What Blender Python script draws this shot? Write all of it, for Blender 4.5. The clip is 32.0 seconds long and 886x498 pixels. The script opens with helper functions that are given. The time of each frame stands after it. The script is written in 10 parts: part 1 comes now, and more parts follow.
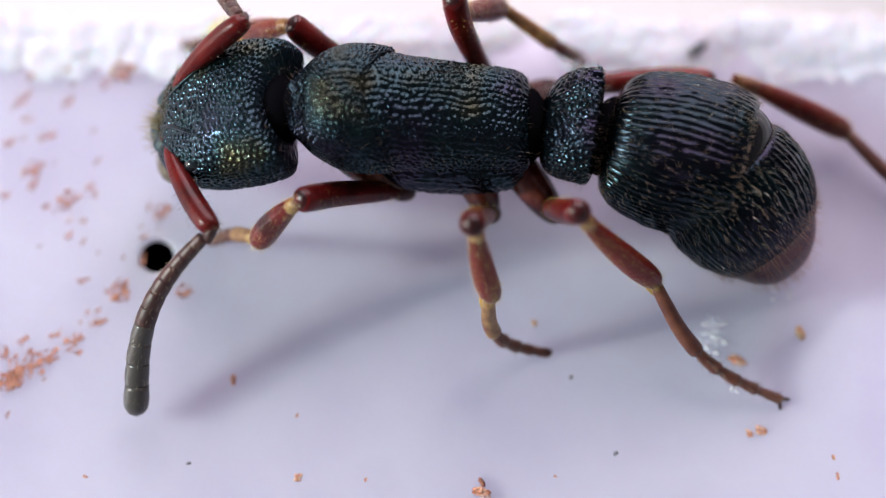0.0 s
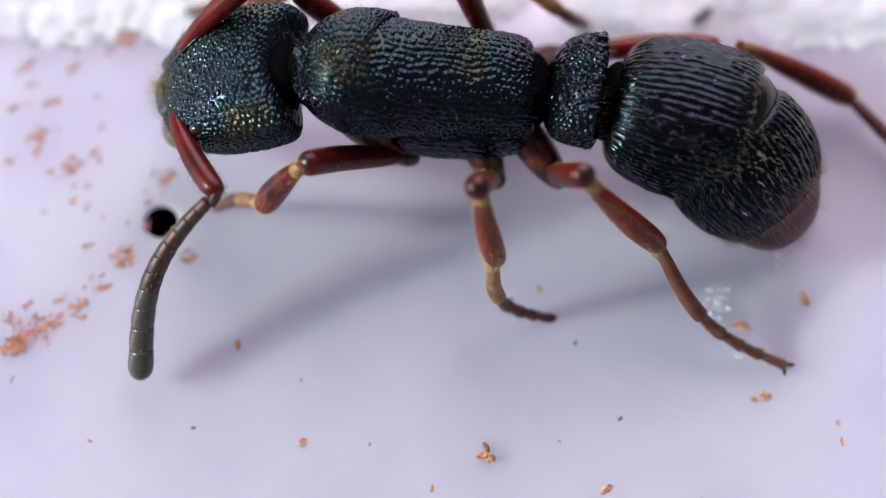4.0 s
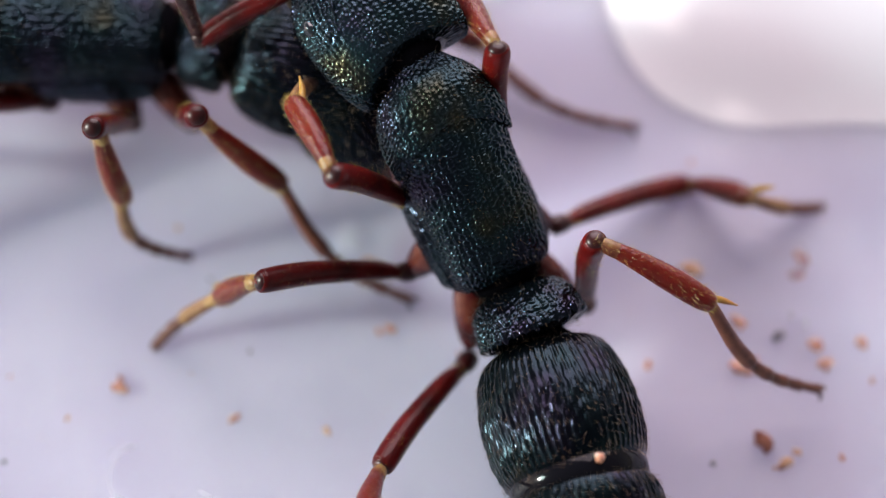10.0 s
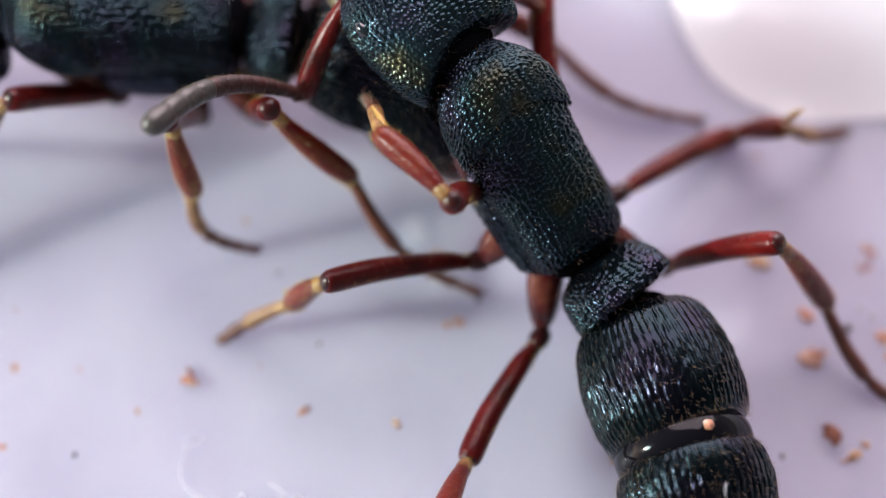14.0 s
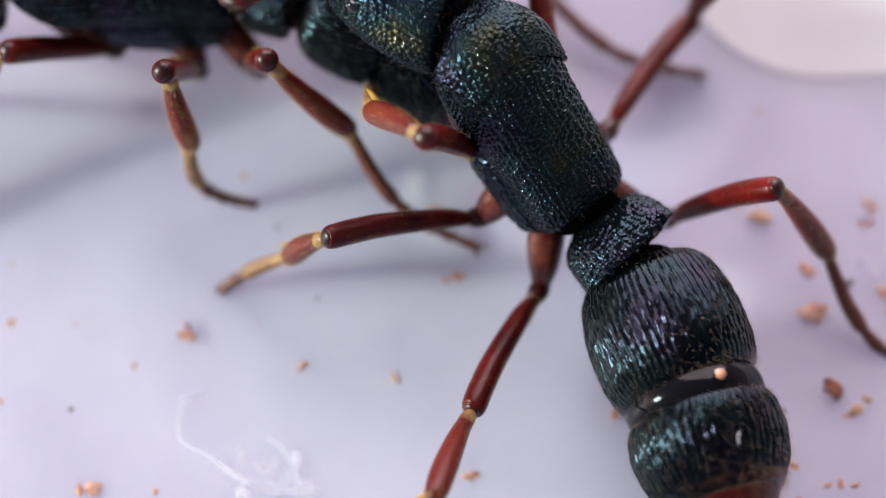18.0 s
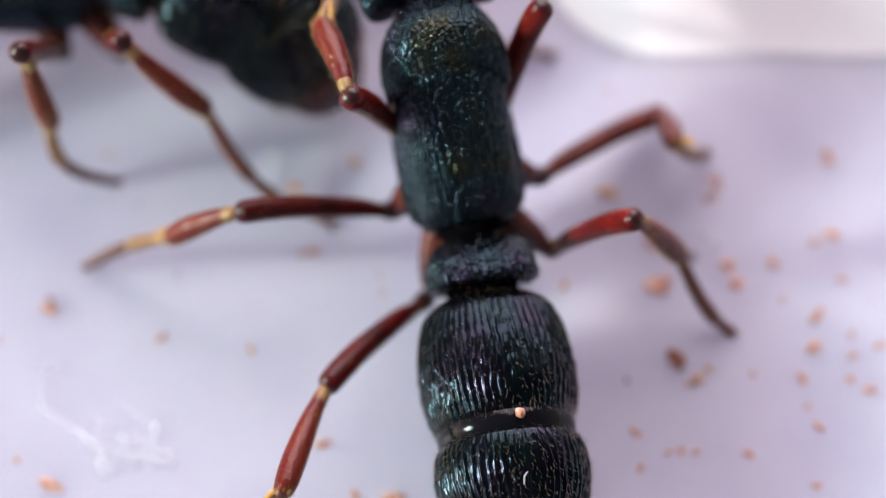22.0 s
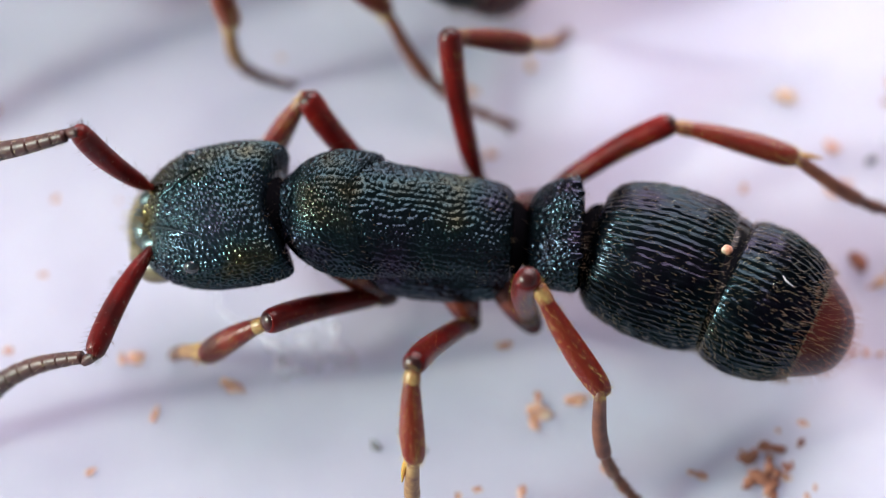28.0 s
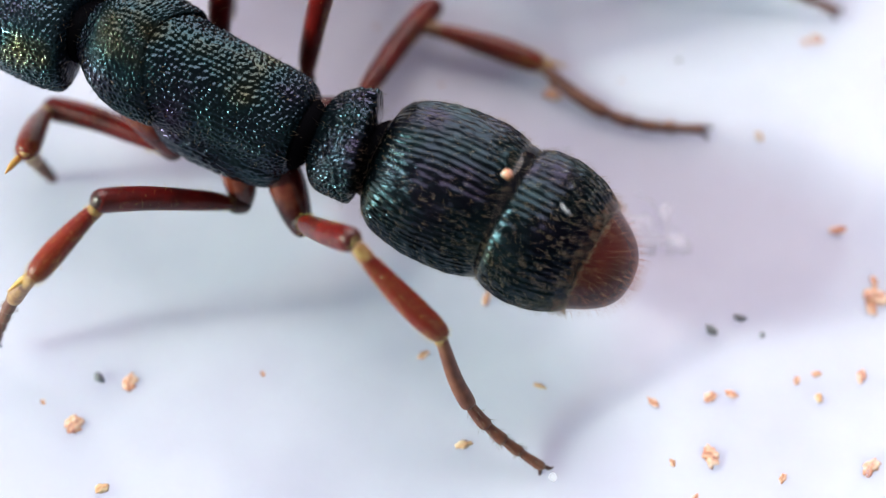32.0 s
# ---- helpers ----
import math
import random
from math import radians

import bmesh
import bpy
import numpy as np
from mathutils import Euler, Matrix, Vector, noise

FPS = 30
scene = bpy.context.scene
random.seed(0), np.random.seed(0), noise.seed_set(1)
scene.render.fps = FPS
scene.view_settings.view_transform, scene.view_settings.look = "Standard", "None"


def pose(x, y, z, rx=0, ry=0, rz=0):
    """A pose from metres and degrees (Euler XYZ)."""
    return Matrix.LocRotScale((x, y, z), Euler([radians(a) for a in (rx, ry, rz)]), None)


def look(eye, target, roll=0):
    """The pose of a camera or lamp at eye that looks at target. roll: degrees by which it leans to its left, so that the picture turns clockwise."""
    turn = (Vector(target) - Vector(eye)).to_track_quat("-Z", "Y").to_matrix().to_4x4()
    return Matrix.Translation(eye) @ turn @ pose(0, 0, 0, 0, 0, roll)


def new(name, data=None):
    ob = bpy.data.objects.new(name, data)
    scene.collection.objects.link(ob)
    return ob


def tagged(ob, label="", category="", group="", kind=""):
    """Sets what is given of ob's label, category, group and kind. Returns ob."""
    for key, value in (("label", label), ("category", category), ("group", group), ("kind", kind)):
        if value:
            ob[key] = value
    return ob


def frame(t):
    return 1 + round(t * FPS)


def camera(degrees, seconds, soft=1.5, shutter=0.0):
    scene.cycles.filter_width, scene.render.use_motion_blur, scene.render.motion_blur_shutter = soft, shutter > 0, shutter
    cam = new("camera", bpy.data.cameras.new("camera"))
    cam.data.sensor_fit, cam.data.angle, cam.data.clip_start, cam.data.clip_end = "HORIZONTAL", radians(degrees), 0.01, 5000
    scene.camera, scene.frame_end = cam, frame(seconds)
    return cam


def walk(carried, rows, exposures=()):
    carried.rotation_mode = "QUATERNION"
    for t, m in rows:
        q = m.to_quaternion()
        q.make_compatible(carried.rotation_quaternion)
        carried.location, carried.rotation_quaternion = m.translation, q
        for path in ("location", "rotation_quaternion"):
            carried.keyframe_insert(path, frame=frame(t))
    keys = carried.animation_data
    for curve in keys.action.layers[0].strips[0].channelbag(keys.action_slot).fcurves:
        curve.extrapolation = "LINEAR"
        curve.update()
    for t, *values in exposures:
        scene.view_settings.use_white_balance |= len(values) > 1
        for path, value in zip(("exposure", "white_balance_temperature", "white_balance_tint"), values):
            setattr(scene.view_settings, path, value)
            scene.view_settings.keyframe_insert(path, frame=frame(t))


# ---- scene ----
MM = 0.001  # the place is a few centimetres wide: its numbers below are millimetres


def eye(x, y, z, roll):
    """A camera over the floor, tipped 20 degrees from straight down."""
    return pose(x * MM, y * MM, z * MM, 20) @ pose(0, 0, 0, 0, 0, roll)


cam = camera(18, 32.0, 1.1)
cam.data.dof.use_dof = True
cam.data.dof.focus_distance = 25.7 * MM
cam.data.dof.aperture_fstop = 68.0
EXPOSURES = [(0, 0.31, 6930, 21), (6, 0.26, 7080, 21), (13, 0.52, 7110, 21), (22, 0.54, 7140, 19), (26, 0.45, 7150, 18), (29, 0.82, 7200, 12), (32, 0.88, 7110, 6)]
walk(cam, [
    (0, eye(0.000, -9.406, 25.169, 0.21)), (0.5, eye(-0.003, -9.406, 25.227, 0.17)), (1, eye(0.022, -9.361, 25.274, 0.18)),
    (1.5, eye(0.047, -9.411, 25.389, 0.17)), (2, eye(0.016, -9.428, 25.395, 0.19)), (2.5, eye(-0.053, -9.498, 25.264, 0.22)),
    (3, eye(-0.088, -9.549, 25.100, 0.27)), (3.5, eye(-0.061, -9.650, 25.037, 0.28)), (5.5, eye(0.058, -10.022, 25.242, 0.28)),
    (6, eye(0.959, -10.291, 25.292, 0.25)), (6.3, eye(1.469, -10.378, 25.373, 0.16)), (6.5, eye(1.734, -10.358, 25.421, 0.10)),
    (7, eye(2.416, -10.371, 25.624, 0.08)), (7.5, eye(2.994, -10.354, 25.839, 0.10)), (8, eye(3.474, -10.595, 25.787, 0.09)),
    (8.5, eye(3.509, -10.849, 25.685, 0.06)), (9, eye(3.357, -10.899, 25.696, 0.03)), (9.5, eye(3.369, -10.656, 25.860, 0.01)),
    (10, eye(3.495, -10.656, 25.953, -0.02)), (10.5, eye(3.522, -10.640, 26.031, -0.03)), (11, eye(3.518, -10.495, 26.058, -0.04)),
    (11.5, eye(3.284, -10.400, 26.021, -0.05)), (12, eye(2.961, -10.301, 26.053, -0.04)), (12.5, eye(2.758, -10.402, 25.999, -0.06)),
    (13, eye(2.646, -10.505, 26.034, -0.03)), (13.5, eye(2.773, -10.621, 25.998, -0.02)), (15.5, eye(2.866, -11.009, 25.946, -0.01)),
    (16, eye(2.702, -11.056, 25.813, 0.00)), (16.5, eye(2.658, -11.039, 25.777, -0.01)), (17, eye(2.726, -11.067, 25.743, -0.01)),
    (17.5, eye(2.810, -11.137, 25.704, -0.03)), (18, eye(2.836, -11.099, 25.674, -0.04)), (18.5, eye(2.683, -10.928, 25.792, -0.05)),
    (19, eye(2.499, -10.892, 25.815, -0.05)), (19.5, eye(2.508, -11.008, 25.760, -0.07)), (20, eye(2.688, -11.182, 25.727, -0.09)),
    (20.5, eye(3.105, -11.176, 25.892, -0.13)), (21, eye(3.498, -11.096, 26.191, -0.16)), (21.5, eye(3.836, -11.285, 26.245, -0.18)),
    (22, eye(4.279, -11.619, 26.376, -0.19)), (22.5, eye(4.609, -11.663, 26.576, -0.20)), (23, eye(4.645, -11.590, 26.768, -0.22)),
    (23.5, eye(4.481, -11.555, 27.038, -0.22)), (24, eye(4.293, -11.756, 27.015, -0.24)), (24.5, eye(4.416, -12.027, 26.953, -0.24)),
    (25, eye(4.454, -12.280, 27.007, -0.22)), (25.5, eye(3.912, -12.116, 26.689, -0.20)), (26, eye(3.069, -12.075, 26.215, -0.15)),
    (26.5, eye(2.830, -12.199, 26.161, -0.10)), (28.5, eye(2.320, -12.548, 25.654, -0.07)), (29, eye(2.086, -12.670, 25.459, -0.05)),
    (29.5, eye(1.756, -12.786, 25.516, -0.03)), (30, eye(1.253, -12.849, 25.156, -0.01)), (30.5, eye(0.663, -13.005, 25.269, 0.05)),
    (31, eye(0.027, -13.134, 25.347, 0.07)), (31.5, eye(-0.393, -13.264, 25.263, 0.11)), (32, eye(-0.695, -13.407, 25.173, 0.11)),
], EXPOSURES)


# ---- light ----
world = bpy.data.worlds.new("world")
scene.world = world
world.use_nodes = True
wn = world.node_tree.nodes
sky = wn.new("ShaderNodeTexSky")
sky.sky_type, sky.sun_disc = "NISHITA", False
sky.sun_elevation, sky.sun_rotation = radians(14), radians(-90)
haze = wn.new("ShaderNodeHueSaturation")  # a pale, hazy sky
haze.inputs["Saturation"].default_value = 0.35
world.node_tree.links.new(sky.outputs[0], haze.inputs["Color"])
world.node_tree.links.new(haze.outputs[0], wn["Background"].inputs[0])
wn["Background"].inputs[1].default_value = 0.06


def lamp(name, at, to, size, watts, color):
    ob = new(name, bpy.data.lights.new(name, "AREA"))
    ob.data.shape, ob.data.size, ob.data.energy, ob.data.color = "DISK", size * MM, watts, color
    ob.matrix_world = look(Vector(at) * MM, Vector(to) * MM)
    return ob


# a small lamp at the side, a large pale window behind the floor
lamp("side_lamp", (-401, -42, 192), (1, -2, 0), 16, 0.96, (1.0, 0.94, 0.9))
# large unseen cool light at the side, added for the shells' teal gleam
lamp("gleam_light", (-441, -48, 250), (1, -2, 0), 104, 1.84, (0.66, 1.0, 0.98))
lamp("window_light", (30, 300, 190), (1, -2, 0), 400, 1.8, (0.98, 0.9, 1.0))
scene.view_settings.exposure = 0.0

# ---- materials ----


def material(name, color, rough=0.5, metal=0.0, **more):
    m = bpy.data.materials.new(name)
    m.use_nodes = True
    b = m.node_tree.nodes["Principled BSDF"]
    b.inputs["Base Color"].default_value = (*color, 1)
    b.inputs["Roughness"].default_value, b.inputs["Metallic"].default_value = rough, metal
    for key, value in more.items():
        b.inputs[key.replace("_", " ")].default_value = value
    return m


def tree(m):
    t = m.node_tree
    return t.nodes, t.links, t.nodes["Principled BSDF"]


def texture(m, kind, scale, detail=2.0, stretch=None, island=False):
    """A texture node in the object's own space, so that it travels with its part."""
    n, l, b = tree(m)
    co = n.new("ShaderNodeTexCoord")
    mp = n.new("ShaderNodeMapping")
    if stretch:
        mp.inputs["Scale"].default_value = stretch
    l.new(co.outputs["Object"], mp.inputs[0])
    tx = n.new("ShaderNodeTexNoise" if kind == "noise" else "ShaderNodeTexVoronoi")
    tx.inputs["Scale"].default_value = scale
    if kind == "noise":
        tx.inputs["Detail"].default_value = detail
    l.new(mp.outputs[0], tx.inputs["Vector"])
    return tx


def ramp(m, src, stops, to="Base Color"):
    n, l, b = tree(m)
    r = n.new("ShaderNodeValToRGB")
    while len(r.color_ramp.elements) < len(stops):
        r.color_ramp.elements.new(0.5)
    for e, (p, c) in zip(r.color_ramp.elements, stops):
        e.position, e.color = p, (*c, 1) if len(c) == 3 else (c[0], c[0], c[0], 1)
    l.new(src, r.inputs[0])
    if to:
        l.new(r.outputs[0], b.inputs[to])
    return r


def bump(m, src, distance, strength=1.0, under=None):
    n, l, b = tree(m)
    u = n.new("ShaderNodeBump")
    u.inputs["Distance"].default_value, u.inputs["Strength"].default_value = distance, strength
    l.new(src, u.inputs["Height"])
    if under:
        l.new(under.outputs[0], u.inputs["Normal"])
    l.new(u.outputs[0], b.inputs["Normal"])
    return u


def cuticle(name, grain, depth, rough=0.16, shade=1.0):
    """Black shell with a metallic gleam that drifts from violet over teal to gold; its knobs and ribs are modelled."""
    m = material(name, (0.02, 0.035, 0.04), rough, 0.92)
    hue = texture(m, "noise", 1300, 3)
    hues = [(0.3, (0.03, 0.021, 0.046)), (0.44, (0.015, 0.024, 0.036)), (0.57, (0.015, 0.034, 0.041)), (0.66, (0.031, 0.037, 0.027)), (0.78, (0.065, 0.052, 0.017))]
    ramp(m, hue.outputs["Fac"], [(at, tuple(q * shade for q in c)) for at, c in hues])
    fine = texture(m, "noise", grain, 3)
    bump(m, fine.outputs["Fac"], depth, 0.5)
    ramp(m, texture(m, "noise", 5200, 3).outputs["Fac"], [(0.35, (rough * 0.7,)), (0.7, (rough * 1.6,))], "Roughness")
    return m


# one shell colour, lighter for the lit head, darker for the shaded thorax
HEAD = cuticle("knobbly_shell_lit", 60000, 0.000004, shade=1.05)
THORAX = cuticle("wrinkled_shell_shaded", 60000, 0.000004, shade=0.8)
GASTER = cuticle("striate_shell", 45000, 0.000005, 0.17, 0.5)
NECK = material("dull_black_joint", (0.003, 0.003, 0.004), 0.6, Specular_IOR_Level=0.0)
LOBE = material("smooth_pale_shell", (0.045, 0.07, 0.075), 0.35, 0.8)
JAW = material("amber_jaw", (0.2, 0.17, 0.09), 0.3)
ramp(JAW, texture(JAW, "noise", 5000, 3).outputs["Fac"], [(0.35, (0.06, 0.035, 0.02)), (0.65, (0.17, 0.15, 0.09))])
# shiny black shell; also the colour that darkens the drilled hole inside
DARK = material("black_shell_hole_shade", (0.004, 0.004, 0.006), 0.12, Specular_IOR_Level=0.15)
TIP = material("brown_shell", (0.09, 0.022, 0.012), 0.22, Specular_IOR_Level=0.3)
ramp(TIP, texture(TIP, "noise", 2500, 4).outputs["Fac"], [(0.3, (0.02, 0.003, 0.003)), (0.7, (0.07, 0.006, 0.005))])
LEG = material("red_leg", (0.13, 0.014, 0.01), 0.3, Specular_IOR_Level=0.22, Subsurface_Weight=0.35, Subsurface_Scale=0.0002, Subsurface_Radius=(1.0, 0.12, 0.08))
ramp(LEG, texture(LEG, "noise", 2600, 4).outputs["Fac"], [(0.3, (0.025, 0.003, 0.003)), (0.52, (0.08, 0.004, 0.004)), (0.75, (0.15, 0.008, 0.006))])
bump(LEG, texture(LEG, "noise", 14000, 3, (1, 0.25, 1)).outputs["Fac"], 0.000008)
HIP = material("brown_red_hip", (0.06, 0.006, 0.005), 0.26, Specular_IOR_Level=0.4)
ramp(HIP, texture(HIP, "noise", 3500, 4).outputs["Fac"], [(0.3, (0.02, 0.003, 0.003)), (0.55, (0.06, 0.005, 0.004)), (0.76, (0.14, 0.035, 0.018))])
KNEE = material("dark_knee", (0.02, 0.003, 0.003), 0.34, Specular_IOR_Level=0.4)
ramp(KNEE, texture(KNEE, "noise", 5000, 3).outputs["Fac"], [(0.35, (0.014, 0.0025, 0.003)), (0.7, (0.05, 0.004, 0.004))])
CUFF = material("pale_joint_cuff", (0.45, 0.33, 0.12), 0.4, Subsurface_Weight=0.4, Subsurface_Scale=0.0001)
ramp(CUFF, texture(CUFF, "noise", 9000, 3).outputs["Fac"], [(0.35, (0.08, 0.012, 0.008)), (0.5, (0.16, 0.05, 0.02)), (0.7, (0.3, 0.19, 0.07))])
SHIN = material("amber_leg", (0.3, 0.06, 0.02), 0.28, Specular_IOR_Level=0.3, Subsurface_Weight=0.35, Subsurface_Scale=0.00018, Subsurface_Radius=(1.0, 0.2, 0.08))
ramp(SHIN, texture(SHIN, "noise", 4200, 4, (1, 0.35, 1)).outputs["Fac"], [(0.3, (0.05, 0.005, 0.004)), (0.5, (0.11, 0.008, 0.006)), (0.68, (0.14, 0.016, 0.008)), (0.84, (0.2, 0.06, 0.025))])
bump(SHIN, texture(SHIN, "noise", 20000, 3).outputs["Fac"], 0.000012)
FOOT = material("brown_foot", (0.2, 0.075, 0.035), 0.45)
ramp(FOOT, texture(FOOT, "noise", 7000, 4).outputs["Fac"], [(0.3, (0.06, 0.013, 0.01)), (0.7, (0.16, 0.055, 0.03))])
FEELER = material("dark_feeler", (0.05, 0.018, 0.015), 0.45)
ramp(FEELER, texture(FEELER, "noise", 6000, 3).outputs["Fac"], [(0.3, (0.02, 0.008, 0.008)), (0.7, (0.06, 0.016, 0.013))])
CLUB = material("grey_feeler_tip", (0.055, 0.05, 0.047), 0.3)
BUFF = material("amber_basal_foot", (0.3, 0.19, 0.06), 0.4)
ramp(BUFF, texture(BUFF, "noise", 9000, 4).outputs["Fac"], [(0.3, (0.13, 0.04, 0.022)), (0.65, (0.33, 0.19, 0.07))])
HAIR = material("golden_hair", (0.11, 0.07, 0.04), 0.35)
DOWN = material("tawny_down", (0.26, 0.09, 0.03), 0.4)
FUZZ = material("bronze_hair", (0.17, 0.115, 0.07), 0.3)
PALE = material("pale_hair", (0.42, 0.36, 0.22), 0.4)
GOLD = material("yellow_hair", (0.5, 0.36, 0.1), 0.35)
SPUR = material("yellow_spur", (0.42, 0.24, 0.05), 0.4, Subsurface_Weight=0.3, Subsurface_Scale=0.0001)
EYE = material("blue_grey_eye", (0.008, 0.013, 0.018), 0.12, Coat_Weight=0.3)
FLOOR = material("white_plastic", (0.7, 0.7, 0.78), 0.42, Subsurface_Weight=1.0, Subsurface_Scale=0.0016, Subsurface_Radius=(1.0, 0.9, 0.9))
ramp(FLOOR, texture(FLOOR, "noise", 300, 12).outputs["Fac"], [(0.3, (0.43, 0.427, 0.55)), (0.5, (0.52, 0.523, 0.64)), (0.7, (0.455, 0.445, 0.585))])
bump(FLOOR, texture(FLOOR, "noise", 900, 5).outputs["Fac"], 0.00004, 0.5)
CRUST = material("white_crust", (0.62, 0.64, 0.72), 0.75, Subsurface_Weight=0.3, Subsurface_Scale=0.0003)
bump(CRUST, texture(CRUST, "noise", 9000, 4).outputs["Fac"], 0.00004)
BEYOND = material("beige_table", (0.62, 0.57, 0.55), 0.7)
ramp(BEYOND, texture(BEYOND, "noise", 60, 4).outputs["Fac"], [(0.35, (0.54, 0.5, 0.51)), (0.65, (0.66, 0.62, 0.63))])
DISH = material("white_glaze", (0.79, 0.8, 0.84), 0.5)
CLAY = material("orange_crumb", (0.45, 0.13, 0.05), 0.85, Subsurface_Weight=0.2, Subsurface_Scale=0.0001)
ramp(CLAY, texture(CLAY, "noise", 16000, 5).outputs["Fac"], [(0.3, (0.3,)), (0.5, (1.0,))], "Alpha")
ramp(CLAY, texture(CLAY, "noise", 19000, 5).outputs["Fac"], [(0.35, (0.4, 0.14, 0.08)), (0.5, (0.54, 0.27, 0.18)), (0.68, (0.65, 0.48, 0.4))])
STAIN = material("rust_stain", (0.4, 0.14, 0.08), 0.8)
ramp(STAIN, texture(STAIN, "noise", 6000, 4).outputs["Fac"], [(0.3, (0.42, 0.13, 0.06)), (0.7, (0.52, 0.26, 0.18))])
ramp(STAIN, texture(STAIN, "noise", 11000, 5).outputs["Fac"], [(0.42, (0.0,)), (0.62, (0.85,))], "Alpha")
RUST = material("red_brown_crumb", (0.2, 0.05, 0.03), 0.85)
ramp(RUST, texture(RUST, "noise", 9000, 4).outputs["Fac"], [(0.3, (0.14, 0.04, 0.025)), (0.7, (0.4, 0.17, 0.11))])
SAND = material("yellow_crumb", (0.5, 0.33, 0.2), 0.8)
ramp(SAND, texture(SAND, "noise", 15000, 4).outputs["Fac"], [(0.35, (0.42, 0.2, 0.1)), (0.6, (0.55, 0.4, 0.27))])
YELLOW = material("yellow_green_flake", (0.5, 0.5, 0.22), 0.5, Subsurface_Weight=0.4, Subsurface_Scale=0.0002)
GREY = material("grey_crumb", (0.17, 0.17, 0.19), 0.8)
SALT = material("clear_grain", (0.9, 0.93, 1.0), 0.08, Alpha=0.55)
FIBRE = material("white_fibre", (0.8, 0.8, 0.88), 0.4, Alpha=0.28)
LINT = material("white_lint", (0.8, 0.8, 0.88), 0.4)
ramp(LINT, texture(LINT, "noise", 5000, 5).outputs["Fac"], [(0.35, (0.0,)), (0.75, (0.32,))], "Alpha")

# ---- helpers for shapes ----


def mesh_of(name, verts, faces, mat, smooth=True):
    me = bpy.data.meshes.new(name)
    me.from_pydata([(x * MM, y * MM, z * MM) for x, y, z in verts], [], faces)
    me.polygons.foreach_set("use_smooth", [smooth] * len(me.polygons))
    me.materials.append(mat)
    me.update()
    return me


def part(name, me, parent, label=""):
    ob = new(name, me)
    ob.parent = parent
    if label:
        tagged(ob, label)
    return ob


def curve(rows, x):
    """Smooth values between rows of a profile, by its first column."""
    rows = sorted(rows)
    xs = [r[0] for r in rows]
    i = max(0, min(len(xs) - 2, int(np.searchsorted(xs, x)) - 1))
    f = min(1, max(0, (x - xs[i]) / (xs[i + 1] - xs[i])))
    a, b = np.array(rows[i][1:]), np.array(rows[i + 1][1:])
    ma = (b - np.array(rows[i - 1][1:])) / (xs[i + 1] - xs[i - 1]) if i > 0 else (b - a) / (xs[i + 1] - xs[i])
    mb = (np.array(rows[i + 2][1:]) - a) / (xs[i + 2] - xs[i]) if i + 2 < len(xs) else (b - a) / (xs[i + 1] - xs[i])
    h = xs[i + 1] - xs[i]
    return (2 * f**3 - 3 * f**2 + 1) * a + (f**3 - 2 * f**2 + f) * h * ma + (3 * f**2 - 2 * f**3) * b + (f**3 - f**2) * h * mb


def domes(u, v, period, seed):
    """Height of round knobs, one in each cell of an uneven brick-bond grid; v closes on itself after so many rows."""
    best = np.zeros_like(u)
    for dj in (-1, 0, 1):
        row = np.floor(v) + dj
        wrapped = np.mod(row, period)
        uu = u + 0.5 * np.mod(wrapped, 2)
        for di in (-1, 0, 1):
            col = np.floor(uu) + di
            h1 = np.mod(np.abs(np.sin(col * 12.9898 + wrapped * 78.233 + seed) * 43758.5453), 1.0)
            h2 = np.mod(np.abs(np.sin(col * 39.3461 + wrapped * 11.135 + seed) * 24634.6345), 1.0)
            h3 = np.mod(np.abs(np.sin(col * 73.156 + wrapped * 52.235 + seed) * 56445.2345), 1.0)
            du, dv = uu - (col + 0.5 + 0.5 * (h1 - 0.5)), v - (row + 0.5 + 0.5 * (h2 - 0.5))
            size = 0.38 + 0.12 * h3
            best = np.maximum(best, size * 2 * np.sqrt(np.clip(1 - (du * du + dv * dv) / size ** 2, 0, 1)))
    return best


